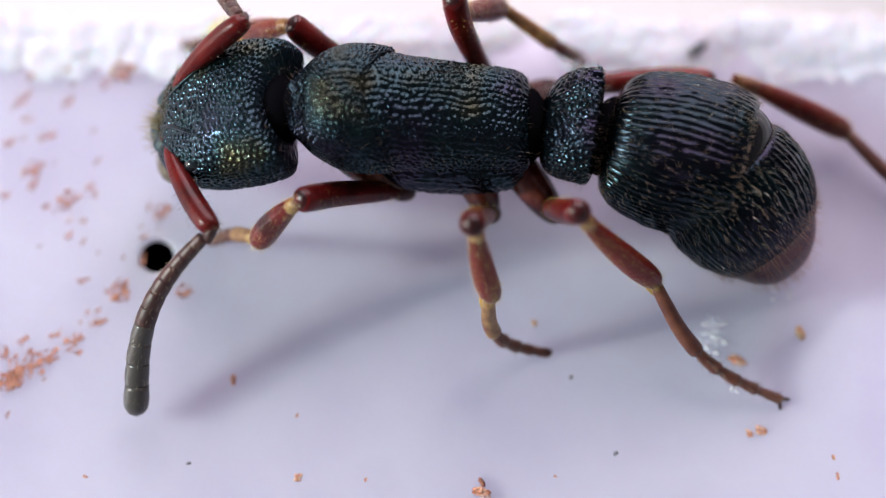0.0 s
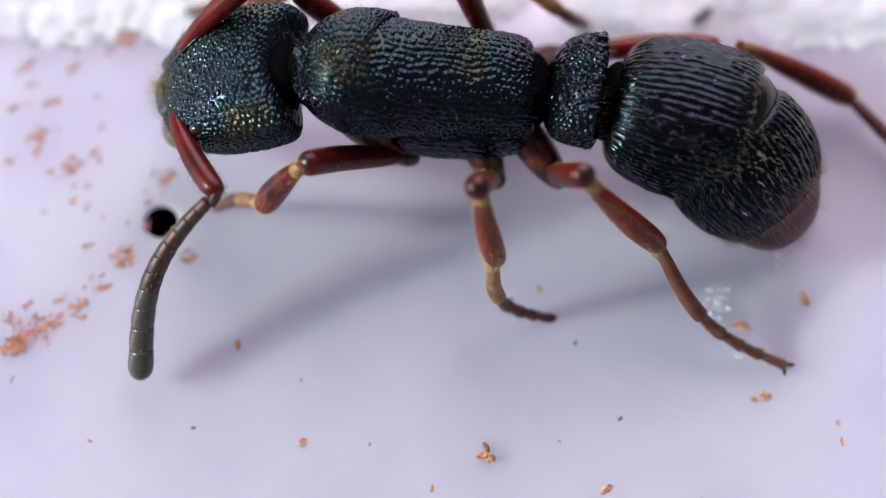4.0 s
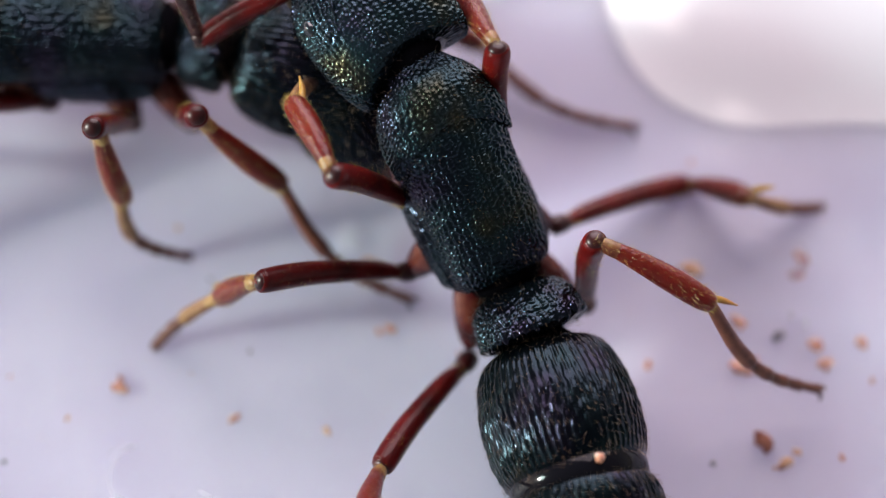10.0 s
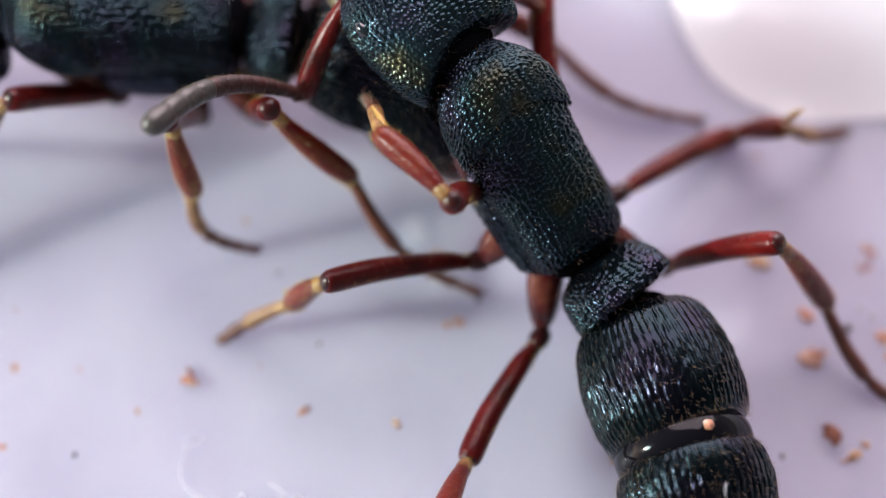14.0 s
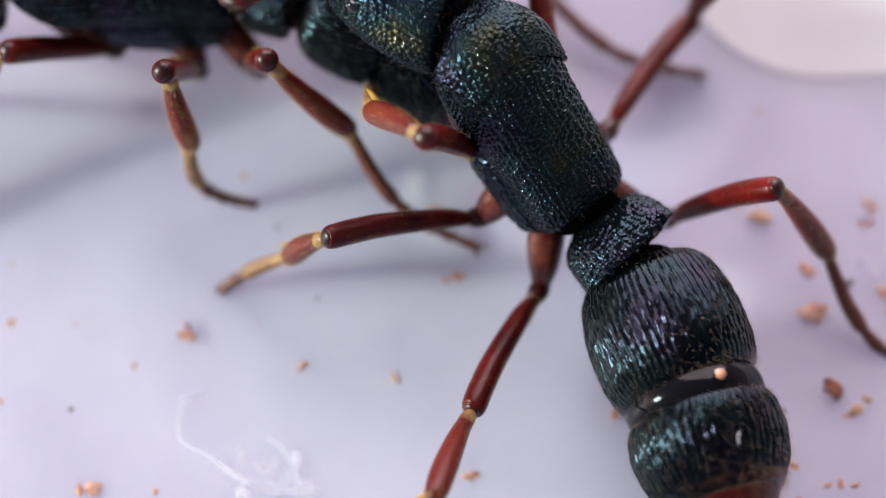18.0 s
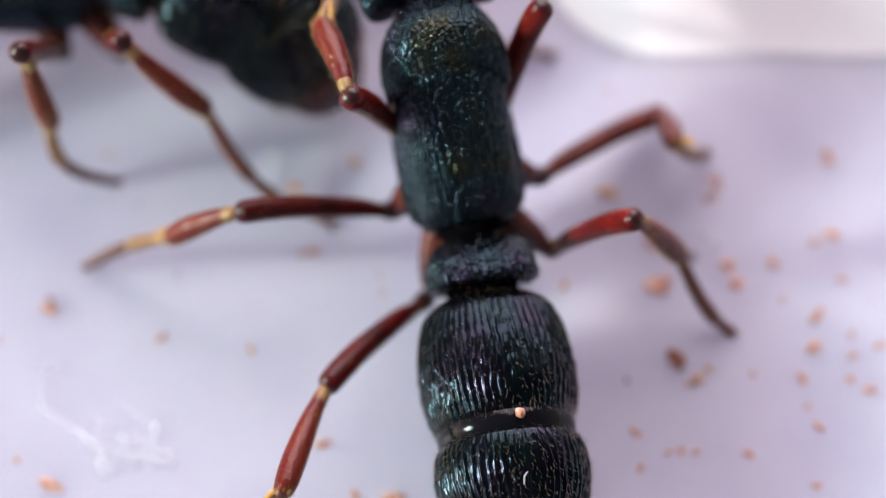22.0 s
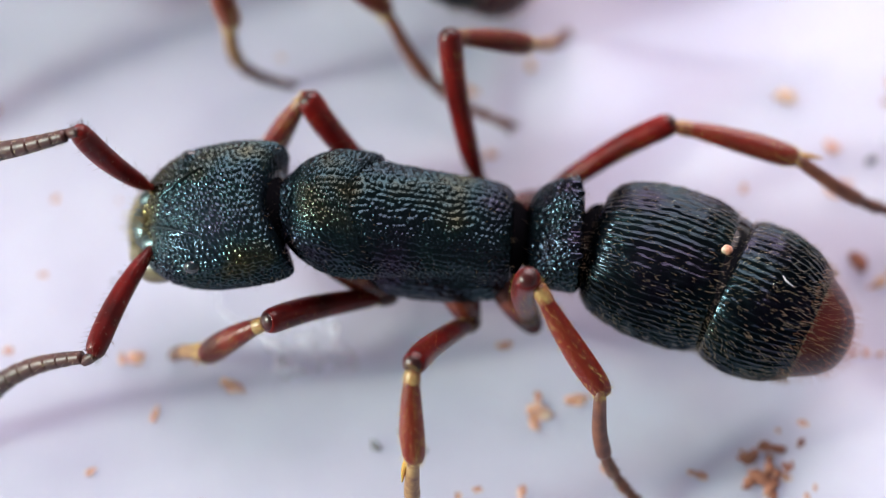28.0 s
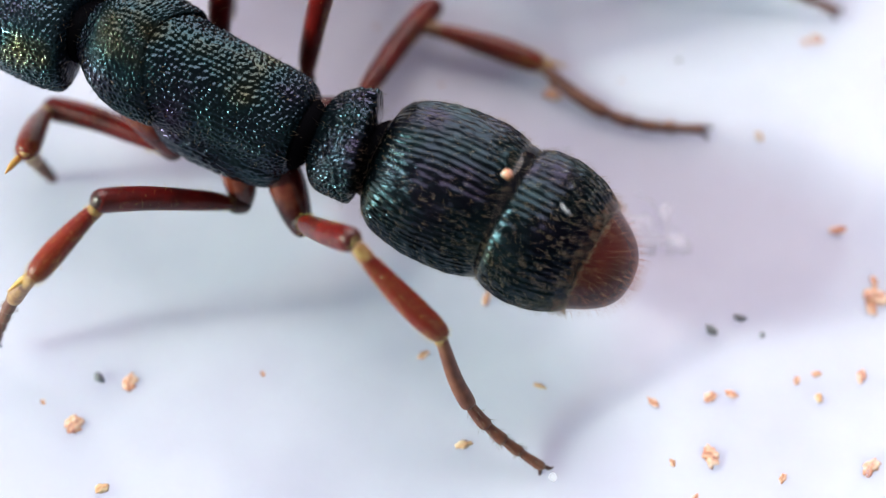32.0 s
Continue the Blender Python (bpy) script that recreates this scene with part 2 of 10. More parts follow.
def shell(rows, rings=64, seg=72, square=2.3, ribs=0, rib=0.0, rough=0.0, warp=None, seed=0, knob=0.0, cell=0.056, grain=(1, 1)):
    """A lofted body along x: rows of (x, half width, top, bottom), with ribs or with rounded knobs on it."""
    lo, hi = min(r[0] for r in rows), max(r[0] for r in rows)
    verts, faces = [], []
    xs = [lo + (hi - lo) * (0.5 - 0.5 * math.cos(math.pi * i / rings)) for i in range(rings + 1)]
    if knob:
        wide = max(0.25 * (2 * r[1] + r[2] - r[3]) for r in rows)
        period = 2 * round(math.pi * wide / (cell * grain[1]))
        sway = np.array([[noise.noise((x * 5, 3 * math.cos(6.2832 * k / seg), 3 * math.sin(6.2832 * k / seg) + seed)) for k in range(seg)] for x in xs])
        u, v = np.meshgrid(np.array(xs) / (cell * grain[0]), np.arange(seg) * period / seg, indexing="ij")
        bumps = domes(u + 0.9 * sway, v + 0.7 * np.roll(sway, seg // 3, 1), period, seed)
    for i, x in enumerate(xs):
        w, top, low = curve(rows, x)
        w = max(w, 0.004)
        fade = min(1.0, 8 * (x - lo), 8 * (hi - x))
        for k in range(seg):
            a = 2 * math.pi * k / seg
            c, s = math.cos(a), math.sin(a)
            r = (abs(c) ** square + abs(s) ** square) ** (-1 / square)
            g = 1.0
            if ribs:
                wave = 2.6 * noise.noise((x * 2.2, c * 3, s * 3 + seed)) + 0.9 * noise.noise((x * 9, c * 9, s * 9 + seed))
                ridge = math.cos(a * ribs + wave)
                g += rib * (ridge if ridge > 0 else 0.6 * ridge) * min(1.6, max(0.15, 0.85 + 1.9 * noise.noise((x * 11, c * 26, s * 26 + seed)))) * fade
            if knob:
                g += knob / max(w, 0.2) * bumps[i, k]
            if rough:
                g += rough * noise.noise((x * 9 + seed, c * 5 * w, s * 5 * w))
            y = w * r * c * g
            z = (top + low) / 2 + (top - low) / 2 * r * s * g
            verts.append(warp(x, y, z) if warp else (x, y, z))
    for i in range(rings):
        for k in range(seg):
            a, b = i * seg + k, i * seg + (k + 1) % seg
            faces.append((a, b, b + seg, a + seg))
    faces.append(tuple(range(seg))[::-1])
    faces.append(tuple(range(rings * seg, (rings + 1) * seg)))
    return verts, faces


def tube(points, seg=16, sub=6, closed=True):
    """A round rod through rows of (x, y, z, radius), smoothly joined."""
    rows = [(i, *p) for i, p in enumerate(points)]
    n = (len(points) - 1) * sub
    pts = [curve(rows, i / sub) for i in range(n + 1)]
    verts, faces = [], []
    side = None
    for i, p in enumerate(pts):
        a, b = Vector(pts[max(i - 1, 0)][:3]), Vector(pts[min(i + 1, n)][:3])
        d = (b - a).normalized()
        if side is None:
            side = d.orthogonal().normalized()
        side = (side - d * side.dot(d)).normalized()
        up = d.cross(side)
        for k in range(seg):
            t = 2 * math.pi * k / seg
            verts.append(Vector(p[:3]) + (side * math.cos(t) + up * math.sin(t)) * max(p[3], 0.002))
    for i in range(n):
        for k in range(seg):
            a, b = i * seg + k, i * seg + (k + 1) % seg
            faces.append((a, b, b + seg, a + seg))
    if closed:
        faces.append(tuple(range(seg))[::-1])
        faces.append(tuple(range(n * seg, (n + 1) * seg)))
    return verts, faces


def join(*pieces):
    verts, faces = [], []
    for v, f in pieces:
        o = len(verts)
        verts += [tuple(p) for p in v]
        faces += [tuple(i + o for i in q) for q in f]
    return verts, faces


def ball(x, y, z, r, sx=1, sy=1, sz=1, n=12):
    verts, faces = [], []
    for i in range(n + 1):
        a = math.pi * i / n
        for k in range(2 * n):
            t = math.pi * k / n
            q = max(math.sin(a), 1e-3)
            verts.append((x + r * sx * q * math.cos(t), y + r * sy * q * math.sin(t), z + r * sz * math.cos(a)))
    for i in range(n):
        for k in range(2 * n):
            a, b = i * 2 * n + k, i * 2 * n + (k + 1) % (2 * n)
            faces.append((a, a + 2 * n, b + 2 * n, b))
    return verts, faces


def hairs(surface, count, length, thick, lean, rng, keep=None):
    """Fine tapered hairs standing on a lofted surface."""
    verts, faces = surface
    ov, of = [], []
    quads = [f for f in faces if len(f) == 4]
    while count > 0:
        q = [Vector(verts[i]) for i in rng.choice(quads)]
        n = (q[1] - q[0]).cross(q[3] - q[0])
        if n.length < 1e-9:
            continue
        u, v = rng.random(), rng.random()
        p = q[0].lerp(q[1], u).lerp(q[3].lerp(q[2], u), v)
        count -= 1
        if keep and not keep(p):
            continue
        d = (n.normalized() + Vector(lean) + Vector((rng.gauss(0, .2), rng.gauss(0, .2), rng.gauss(0, .2)))).normalized()
        l = length * rng.uniform(0.6, 1.3)
        s = d.orthogonal().normalized() * thick
        r = d.cross(s)
        o = len(ov)
        bend = Vector(lean) * l * 0.08
        ov += [p - s, p + s * .5 + r * .87, p + s * .5 - r * .87]
        m = p + d * l * .55
        ov += [m - s * .6, m + (s * .5 + r * .87) * .6, m + (s * .5 - r * .87) * .6, p + d * l + bend]
        of += [(o, o + 1, o + 4, o + 3), (o + 1, o + 2, o + 5, o + 4), (o + 2, o, o + 3, o + 5), (o + 3, o + 4, o + 6), (o + 4, o + 5, o + 6), (o + 5, o + 3, o + 6)]
    return ov, of


# ---- poses of the ants' joints ----


def spot(x, y, turn, rear=0):
    """An ant's place on the floor; rear: degrees by which its front is raised over the hind legs."""
    return pose(x * MM, y * MM, 0, 0, 0, turn) @ pose(-1.1 * MM, 0, 1.2 * MM, 0, -rear) @ pose(1.1 * MM, 0, -1.2 * MM)


def head_joint(turn, nod=14, x=1.14):
    return pose(x * MM, 0, 1.5 * MM, 0, nod, turn)


def tail(*turns, up=0, droop=2, tuck=0.0):
    """The petiole, then the two halves of the gaster, each hung on the one before."""
    lengths, drops = (0.68, 1.32 - tuck), (5, 0, droop)
    m = pose(-1.12 * MM, 0, 1.15 * MM)
    for i, a in enumerate(turns):
        here = m @ pose(0, 0, 0, 0, (-drops[i] if i else 0) + up * (1 if i else 0.5), a)
        if i < len(lengths):
            m = Matrix.Translation(here @ Vector((-lengths[i] * MM, 0, 0)))
    return here


def aim(px, py, pz, qx, qy, qz, side):
    """A rod's pose: from one joint towards the next."""
    a, b = Vector((px, py, pz)), Vector((qx, qy, qz))
    turn = Vector((0, side, 0)).rotation_difference(b - a)
    return Matrix.Translation(a * MM) @ turn.to_matrix().to_4x4()


HIPS = {"fore": (0.08, 0.48, 0.62), "middle": (-0.71, 0.66, 0.52), "hind": (-1.25, 0.6, 0.52)}
ROOTS = {"fore": (0.72, 0.25, 1.08), "middle": (-0.45, 0.28, 0.92), "hind": (-0.9, 0.24, 0.88)}
LENGTHS = {"fore": (1.42, 0.95, 1.0), "middle": (1.68, 0.94, 1.25), "hind": (1.55, 1.25, 1.7)}


def notch(x, y, z):
    """The hind edge of the head is hollow between two rounded corners."""
    k = max(0.0, 1 - max(x + 0.15, 0) / 0.75) ** 1.5
    return x + k * (0.16 - 0.26 * min(1.0, (abs(y) / 0.6) ** 2)), y, z


def make_ant(label, bows):
    """One ant with its parts at their joints; bows: how far the feet of each pair of legs curve."""
    rng = random.Random(4)
    ant = tagged(new("ant"), label, "ant", "ants on the floor")
    p = {}
    # head
    v, f = shell([(-0.08, 0.36, 0.20, -0.30), (-0.02, 0.56, 0.31, -0.38), (0.12, 0.65, 0.39, -0.44), (0.45, 0.68, 0.44, -0.46), (0.8, 0.65, 0.41, -0.44),
                  (1.05, 0.57, 0.33, -0.38), (1.24, 0.44, 0.21, -0.3), (1.34, 0.31, 0.11, -0.24), (1.38, 0.15, 0.02, -0.18)], 260, 480, 2.5, rough=0.006, warp=notch, knob=0.022, cell=0.053, grain=(1, 1))
    p["head"] = part("head", mesh_of("head", v, f, HEAD), ant, "pitted blue-green head")
    part("head_hairs", mesh_of("head_hairs", *hairs((v, f), 500, 0.07, 0.0011, (0.5, 0, 0.1), rng), HAIR, False), p["head"])
    part("nape", mesh_of("nape", *ball(0.06, 0, -0.06, 0.3, 0.7, 1.15, 0.95), NECK), p["head"], "smooth black nape")
    for s in (1, -1):
        part("eye", mesh_of("eye", *ball(0.79, 0.545 * s, 0.235, 0.085, 1.1, 0.8, 0.9), EYE), p["head"], "shiny blue-grey eye")
        part("mandible", mesh_of("mandible", *tube([(1.15, 0.36 * s, -0.16, 0.14), (1.34, 0.32 * s, -0.22, 0.15), (1.5, 0.16 * s, -0.3, 0.1), (1.58, 0.02, -0.34, 0.03)], 16), JAW), p["head"], "amber-grey jaw")
        part("frontal_lobe", mesh_of("frontal_lobe", *ball(1.08, 0.22 * s, 0.14, 0.17, 1.5, 0.8, 0.6), LOBE), p["head"], "smooth pale teal brow")
    v, f = ball(1.28, 0, 0.02, 0.19, 0.9, 1.3, 0.75)
    part("clypeus", mesh_of("clypeus", v, f, LOBE), p["head"], "pale hairy face shield")
    part("face_hairs", mesh_of("face_hairs", *hairs((v, f), 420, 0.13, 0.0028, (0.9, 0, 0.2), rng), PALE, False), p["head"], "pale buff hairs")
    for s in (1, -1):
        part("frontal_ridge", mesh_of("frontal_ridge", *tube([(1.2, 0.1 * s, 0.24, 0.02), (1.0, 0.17 * s, 0.345, 0.022), (0.8, 0.27 * s, 0.405, 0.018), (0.62, 0.36 * s, 0.41, 0.008)], 10), THORAX), p["head"])
    # neck and thorax; the thorax stands higher in front
    lift = lambda x, y, z: (x, y, z + 1.34 + 0.16 * x)
    collar = lambda x, y, z: lift(x + max(0.0, 1.18 - x) * 0.3 * max(0.0, 1 - (y / 0.6) ** 2), y, z)
    part("neck", mesh_of("neck", *tube([(0.9, 0, 1.42, 0.3), (1.1, 0, 1.44, 0.25), (1.26, 0, 1.44, 0.22), (1.42, 0, 1.42, 0.26)], 24), NECK), ant, "smooth black neck")
    v, f = shell([(0.17, 0.52, 0.42, -0.30), (0.185, 0.568, 0.46, -0.33), (0.3, 0.592, 0.485, -0.36), (0.5, 0.6, 0.495, -0.40), (0.7, 0.56, 0.455, -0.37), (0.88, 0.455, 0.35, -0.31),
                  (1.03, 0.32, 0.22, -0.24), (1.18, 0.22, 0.11, -0.18)], 160, 430, 2.15, rough=0.006, warp=collar, seed=3, knob=0.022, cell=0.054, grain=(0.95, 1.1))
    part("pronotum", mesh_of("pronotum", v, f, THORAX), ant, "knobbly blue-green collar plate")
    part("pronotum_hairs", mesh_of("pronotum_hairs", *hairs((v, f), 320, 0.07, 0.0011, (-0.2, 0, 0.2), rng), HAIR, False), ant)
    v, f = shell([(-1.06, 0.33, 0.16, -0.30), (-1.03, 0.41, 0.27, -0.36), (-0.9, 0.47, 0.35, -0.38), (-0.5, 0.495, 0.395, -0.44), (-0.15, 0.51, 0.425, -0.46),
                  (0.1, 0.522, 0.432, -0.44), (0.24, 0.53, 0.434, -0.38), (0.5, 0.53, 0.43, -0.35), (0.62, 0.5, 0.4, -0.3)], 230, 420, 2.4, rough=0.012, warp=lift, seed=7, knob=0.021, cell=0.054, grain=(0.95, 1.1))
    part("propodeum", mesh_of("propodeum", v, f, THORAX), ant, "knobbly blue-green back plate")
    part("propodeum_hairs", mesh_of("propodeum_hairs", *hairs((v, f), 420, 0.07, 0.0011, (-0.2, 0, 0.2), rng), HAIR, False), ant)
    for s in (1, -1):
        v, f = shell([(-1.0, 0.1, 0.1, -0.1), (-0.88, 0.2, 0.22, -0.25), (-0.4, 0.25, 0.3, -0.3), (0.1, 0.21, 0.25, -0.25), (0.35, 0.08, 0.08, -0.1)],
                     90, 180, 2.2, rough=0.01, warp=lambda x, y, z: (x, y + 0.35 * s, z + 0.97), seed=13 + s, knob=0.018, cell=0.075)
        part("pleuron", mesh_of("pleuron", v, f, THORAX), ant, "pitted dark side plate")
    part("waist_joint", mesh_of("waist_joint", *ball(-1.02, 0, 1.12, 0.34, 0.6, 1.1, 0.9), NECK), ant, "smooth black waist joint")
    # waist
    v, f = shell([(-0.58, 0.40, 0.46, -0.2), (-0.54, 0.51, 0.57, -0.32), (-0.44, 0.52, 0.56, -0.34), (-0.28, 0.49, 0.48, -0.34), (-0.12, 0.40, 0.3, -0.3), (-0.02, 0.2, 0.1, -0.2)],
                 100, 380, 2.4, rough=0.012, seed=11, knob=0.024, cell=0.064)
    p["petiole"] = part("petiole", mesh_of("petiole", v, f, THORAX), ant, "knobbly waist node with a toothed crest")
    for y in (-0.36, -0.26, -0.16, -0.06, 0.05, 0.15, 0.25, 0.35):
        part("tooth", mesh_of("tooth", *tube([(-0.44, y, 0.53 - 0.35 * y * y, 0.05), (-0.53, y, 0.55 - 0.35 * y * y, 0.036), (-0.565 - 0.015 * math.sin(y * 40), y, 0.555 - 0.35 * y * y, 0.012)], 8, 3), THORAX), p["petiole"])
    part("petiole_hairs", mesh_of("petiole_hairs", *hairs((v, f), 520, 0.08, 0.0011, (-0.2, 0, 0.2), rng), HAIR, False), p["petiole"])
    part("petiole_stalk", mesh_of("petiole_stalk", *tube([(0.2, 0, -0.05, 0.16), (0, 0, -0.08, 0.14), (-0.4, 0, -0.1, 0.2), (-0.75, 0, -0.08, 0.26)], 16), NECK), p["petiole"])
    # gaster
    v, f = shell([(-1.27, 0.64, 0.57, -0.64), (-1.22, 0.68, 0.6, -0.67), (-0.95, 0.735, 0.66, -0.72), (-0.6, 0.735, 0.65, -0.71), (-0.3, 0.68, 0.59, -0.64),
                  (-0.13, 0.61, 0.52, -0.57), (-0.03, 0.5, 0.41, -0.46), (0.02, 0.34, 0.25, -0.3)], 170, 520, 2.1, 66, 0.0125, 0.006, seed=5)
    p["gaster"] = part("gaster", mesh_of("gaster", v, f, GASTER), ant, "black abdomen ring with fine lengthwise ribs")
    part("gaster_joint", mesh_of("gaster_joint", *ball(0.02, 0, -0.08, 0.34, 0.55, 1.15, 1.0), NECK), p["gaster"], "smooth black joint")
    part("gaster_hairs", mesh_of("gaster_hairs", *hairs((v, f), 2400, 0.06, 0.001, (-0.9, 0, 0.1), rng), FUZZ, False), p["gaster"])
    v, f = shell([(-0.966, 0.55, 0.42, -0.52), (-0.736, 0.67, 0.54, -0.62), (-0.46, 0.73, 0.61, -0.68), (-0.23, 0.71, 0.61, -0.68), (-0.12, 0.67, 0.58, -0.65), (-0.0828, 0.61, 0.53, -0.6)],
                 150, 500, 2.1, 62, 0.0125, 0.006, seed=9)
    p["gaster_end"] = part("gaster_end", mesh_of("gaster_end", v, f, GASTER), ant, "black rear abdomen ring with fine ribs")
    part("gaster_band", mesh_of("gaster_band", *ball(0.0, 0, -0.03, 0.665, 0.62, 1.0, 0.93, 24), DARK), p["gaster_end"], "smooth shiny black band")
    part("gaster_end_hairs", mesh_of("gaster_end_hairs", *hairs((v, f), 2600, 0.065, 0.001, (-0.8, 0, 0.1), rng), FUZZ, False), p["gaster_end"])
    v, f = shell([(-1.38, 0.04, -0.1, -0.18), (-1.365, 0.15, 0.0, -0.27), (-1.31, 0.27, 0.12, -0.35), (-1.2, 0.385, 0.24, -0.42), (-1.06, 0.475, 0.34, -0.475), (-0.92, 0.545, 0.42, -0.525), (-0.828, 0.57, 0.45, -0.54)], 36, 72, 2.1)
    part("gaster_tip", mesh_of("gaster_tip", v, f, TIP), p["gaster_end"], "glossy reddish-brown abdomen tip")
    part("tip_hairs", mesh_of("tip_hairs", *hairs((v, f), 1100, 0.12, 0.0008, (-0.7, 0, 0), rng), DOWN, False), p["gaster_end"])
    # legs
    for s, side in ((1, "left"), (-1, "right")):
        for kind in ("fore", "middle", "hind"):
            hip, base = HIPS[kind], ROOTS[kind]
            a, b, c = LENGTHS[kind]
            fat = {"fore": 1.08, "middle": 1.02, "hind": 1.05}[kind]
            k = (Vector(hip) - Vector(base)).length * (1.18 if kind == "hind" else 1.0)
            p[side + "_" + kind + "_coxa"] = part("coxa", mesh_of("coxa", *tube([(0, -0.05 * s, 0, 0.14), (0, 0.3 * k * s, 0, 0.18), (0, 0.7 * k * s, 0, 0.155), (0, 0.95 * k * s, 0, 0.105), (0, (k + 0.04) * s, 0, 0.06)], 20), HIP), ant, "swollen dark red hip")
            v, f = tube([(0, 0.14 * s, 0, 0.055), (0, 0.2 * s, 0.0, 0.068), (0.03, 0.42 * s, 0, 0.094 * fat), (0.045, 0.62 * a * s, 0, 0.11 * fat), (0.025, 0.84 * a * s, 0, 0.115 * fat),
                         (0, (a - 0.05) * s, 0, 0.112 * fat), (0, (a + 0.01) * s, 0, 0.094 * fat)], 22)
            fe = part("femur", mesh_of("femur", v, f, LEG), ant, "glossy dark red thigh")
            p[side + "_" + kind + "_femur"] = fe
            part("femur_hairs", mesh_of("femur_hairs", *hairs((v, f), 420, 0.05, 0.0013, (0, 0.8 * s, 0), rng, lambda q: abs(q.y) < 0.9 * a), GOLD, False), fe)
            part("trochanter", mesh_of("trochanter", *tube([(0, -0.06 * s, 0, 0.05), (0, -0.01 * s, 0, 0.092), (0, 0.08 * s, 0, 0.1), (0, 0.155 * s, 0, 0.08), (0, 0.19 * s, 0, 0.05)], 18), KNEE), fe, "small dark brown hip joint")
            part("knee", mesh_of("knee", *ball(0, a * s, 0, 0.088 * fat, 1.0, 0.6, 1.0, 10), KNEE), fe, "glossy dark brown knee")
            v, f = tube([(0, -0.03 * s, 0, 0.05), (0, 0.06 * s, 0, 0.052), (0.012, 0.16 * b * s, 0, 0.072), (0.022, 0.38 * b * s, 0, 0.094 * fat), (0.018, 0.68 * b * s, 0, 0.114 * fat), (0.005, 0.9 * b * s, 0, 0.108 * fat),
                         (0, (b - 0.01) * s, 0, 0.085 * fat), (0, (b + 0.03) * s, 0, 0.058)], 20)
            ti = part("tibia", mesh_of("tibia", v, f, SHIN), ant, "amber-red shin with a pale edge")
            p[side + "_" + kind + "_tibia"] = ti
            part("tibia_hairs", mesh_of("tibia_hairs", *hairs((v, f), 600, 0.05, 0.0009, (0, 0.9 * s, 0), rng), GOLD, False), ti)
            part("cuff", mesh_of("cuff", *tube([(0, 0.05 * s, 0, 0.05), (0, 0.08 * s, 0, 0.066), (0.01, 0.14 * b * s + 0.02 * s, 0, 0.078), (0.012, 0.2 * b * s + 0.02 * s, 0, 0.07)], 16), CUFF), ti, "pale yellow cuff below the knee")
            part("spur", mesh_of("spur", *tube([(0.03, 0.93 * b * s, -0.05, 0.034), (0.09, (b + 0.1) * s, -0.1, 0.032), (0.12, (b + 0.26) * s, -0.12, 0.006)], 10), SPUR), ti, "yellow spur")
            cuts = [0, 0.45, 0.62, 0.75, 0.86, 1.0]
            seg = []
            for i in range(5):
                y0, y1 = cuts[i] * c, cuts[i + 1] * c
                r = (0.072, 0.06, 0.056, 0.052, 0.046)[i]
                arch = lambda q: -0.03 * c * math.sin(math.pi * min(1, max(0, q / c)))
                bow = lambda q: bows[kind] * s * c * math.sin(math.pi * min(1, max(0, q / c)))
                seg.append(tube([(bow(y0), (y0 - (0.04 if i == 0 else 0.01)) * s, arch(y0), r * 0.78), (bow(y0 * .4 + y1 * .6), (y0 * .4 + y1 * .6) * s, arch(y0 * .4 + y1 * .6), r), (bow(y1), y1 * s, arch(y1), r * 1.05), (bow(y1 + 0.012), (y1 + 0.012) * s, arch(y1), r * 0.5)], 12, 4))
            v, f = join(*seg[1:])
            ta = part("tarsus", mesh_of("tarsus", v, f, FOOT), ant, "brown jointed foot")
            p[side + "_" + kind + "_tarsus"] = ta
            part("basitarsus", mesh_of("basitarsus", *seg[0], FOOT if kind == "hind" else BUFF), ta, "brown long first foot joint" if kind == "hind" else "yellowish long first foot joint")
            part("tarsus_hairs", mesh_of("tarsus_hairs", *hairs((v, f), 260, 0.055, 0.0018, (0, 0.9 * s, 0), rng), HAIR, False), ta)
            for q in (1, -1):
                part("claw", mesh_of("claw", *tube([(0.01 * q, c * s, 0, 0.022), (0.05 * q, (c + 0.06) * s, 0.0, 0.018), (0.08 * q, (c + 0.1) * s, -0.04, 0.004)], 8, 4), FEELER), ta)
        # antennae
        v, f = tube([(0, 0, 0, 0.05), (0, 0.1 * s, 0, 0.045), (0, 0.3 * s, 0, 0.082), (0, 0.8 * s, 0, 0.108), (0, 1.15 * s, 0, 0.1), (0, 1.24 * s, 0, 0.03)], 18)
        v = [(x + 0.05 * math.sin(2.5 * abs(y)), y, z) for x, y, z in v]
        sc = part("scape", mesh_of("scape", v, f, LEG), ant, "dark red feeler shaft")
        p[side + "_scape"] = sc
        part("scape_hairs", mesh_of("scape_hairs", *hairs((v, f), 260, 0.07, 0.0018, (0, 0.6 * s, 0), rng), HAIR, False), sc)
        fu = part("funiculus", mesh_of("funiculus", *tube([(0, -0.02 * s, 0, 0.05), (0, 0.06 * s, 0, 0.055), (0, 0.14 * s, 0, 0.045)], 12), FEELER), ant, "beaded dark feeler whip with a grey club")
        p[side + "_funiculus"] = fu
        y = 0.12
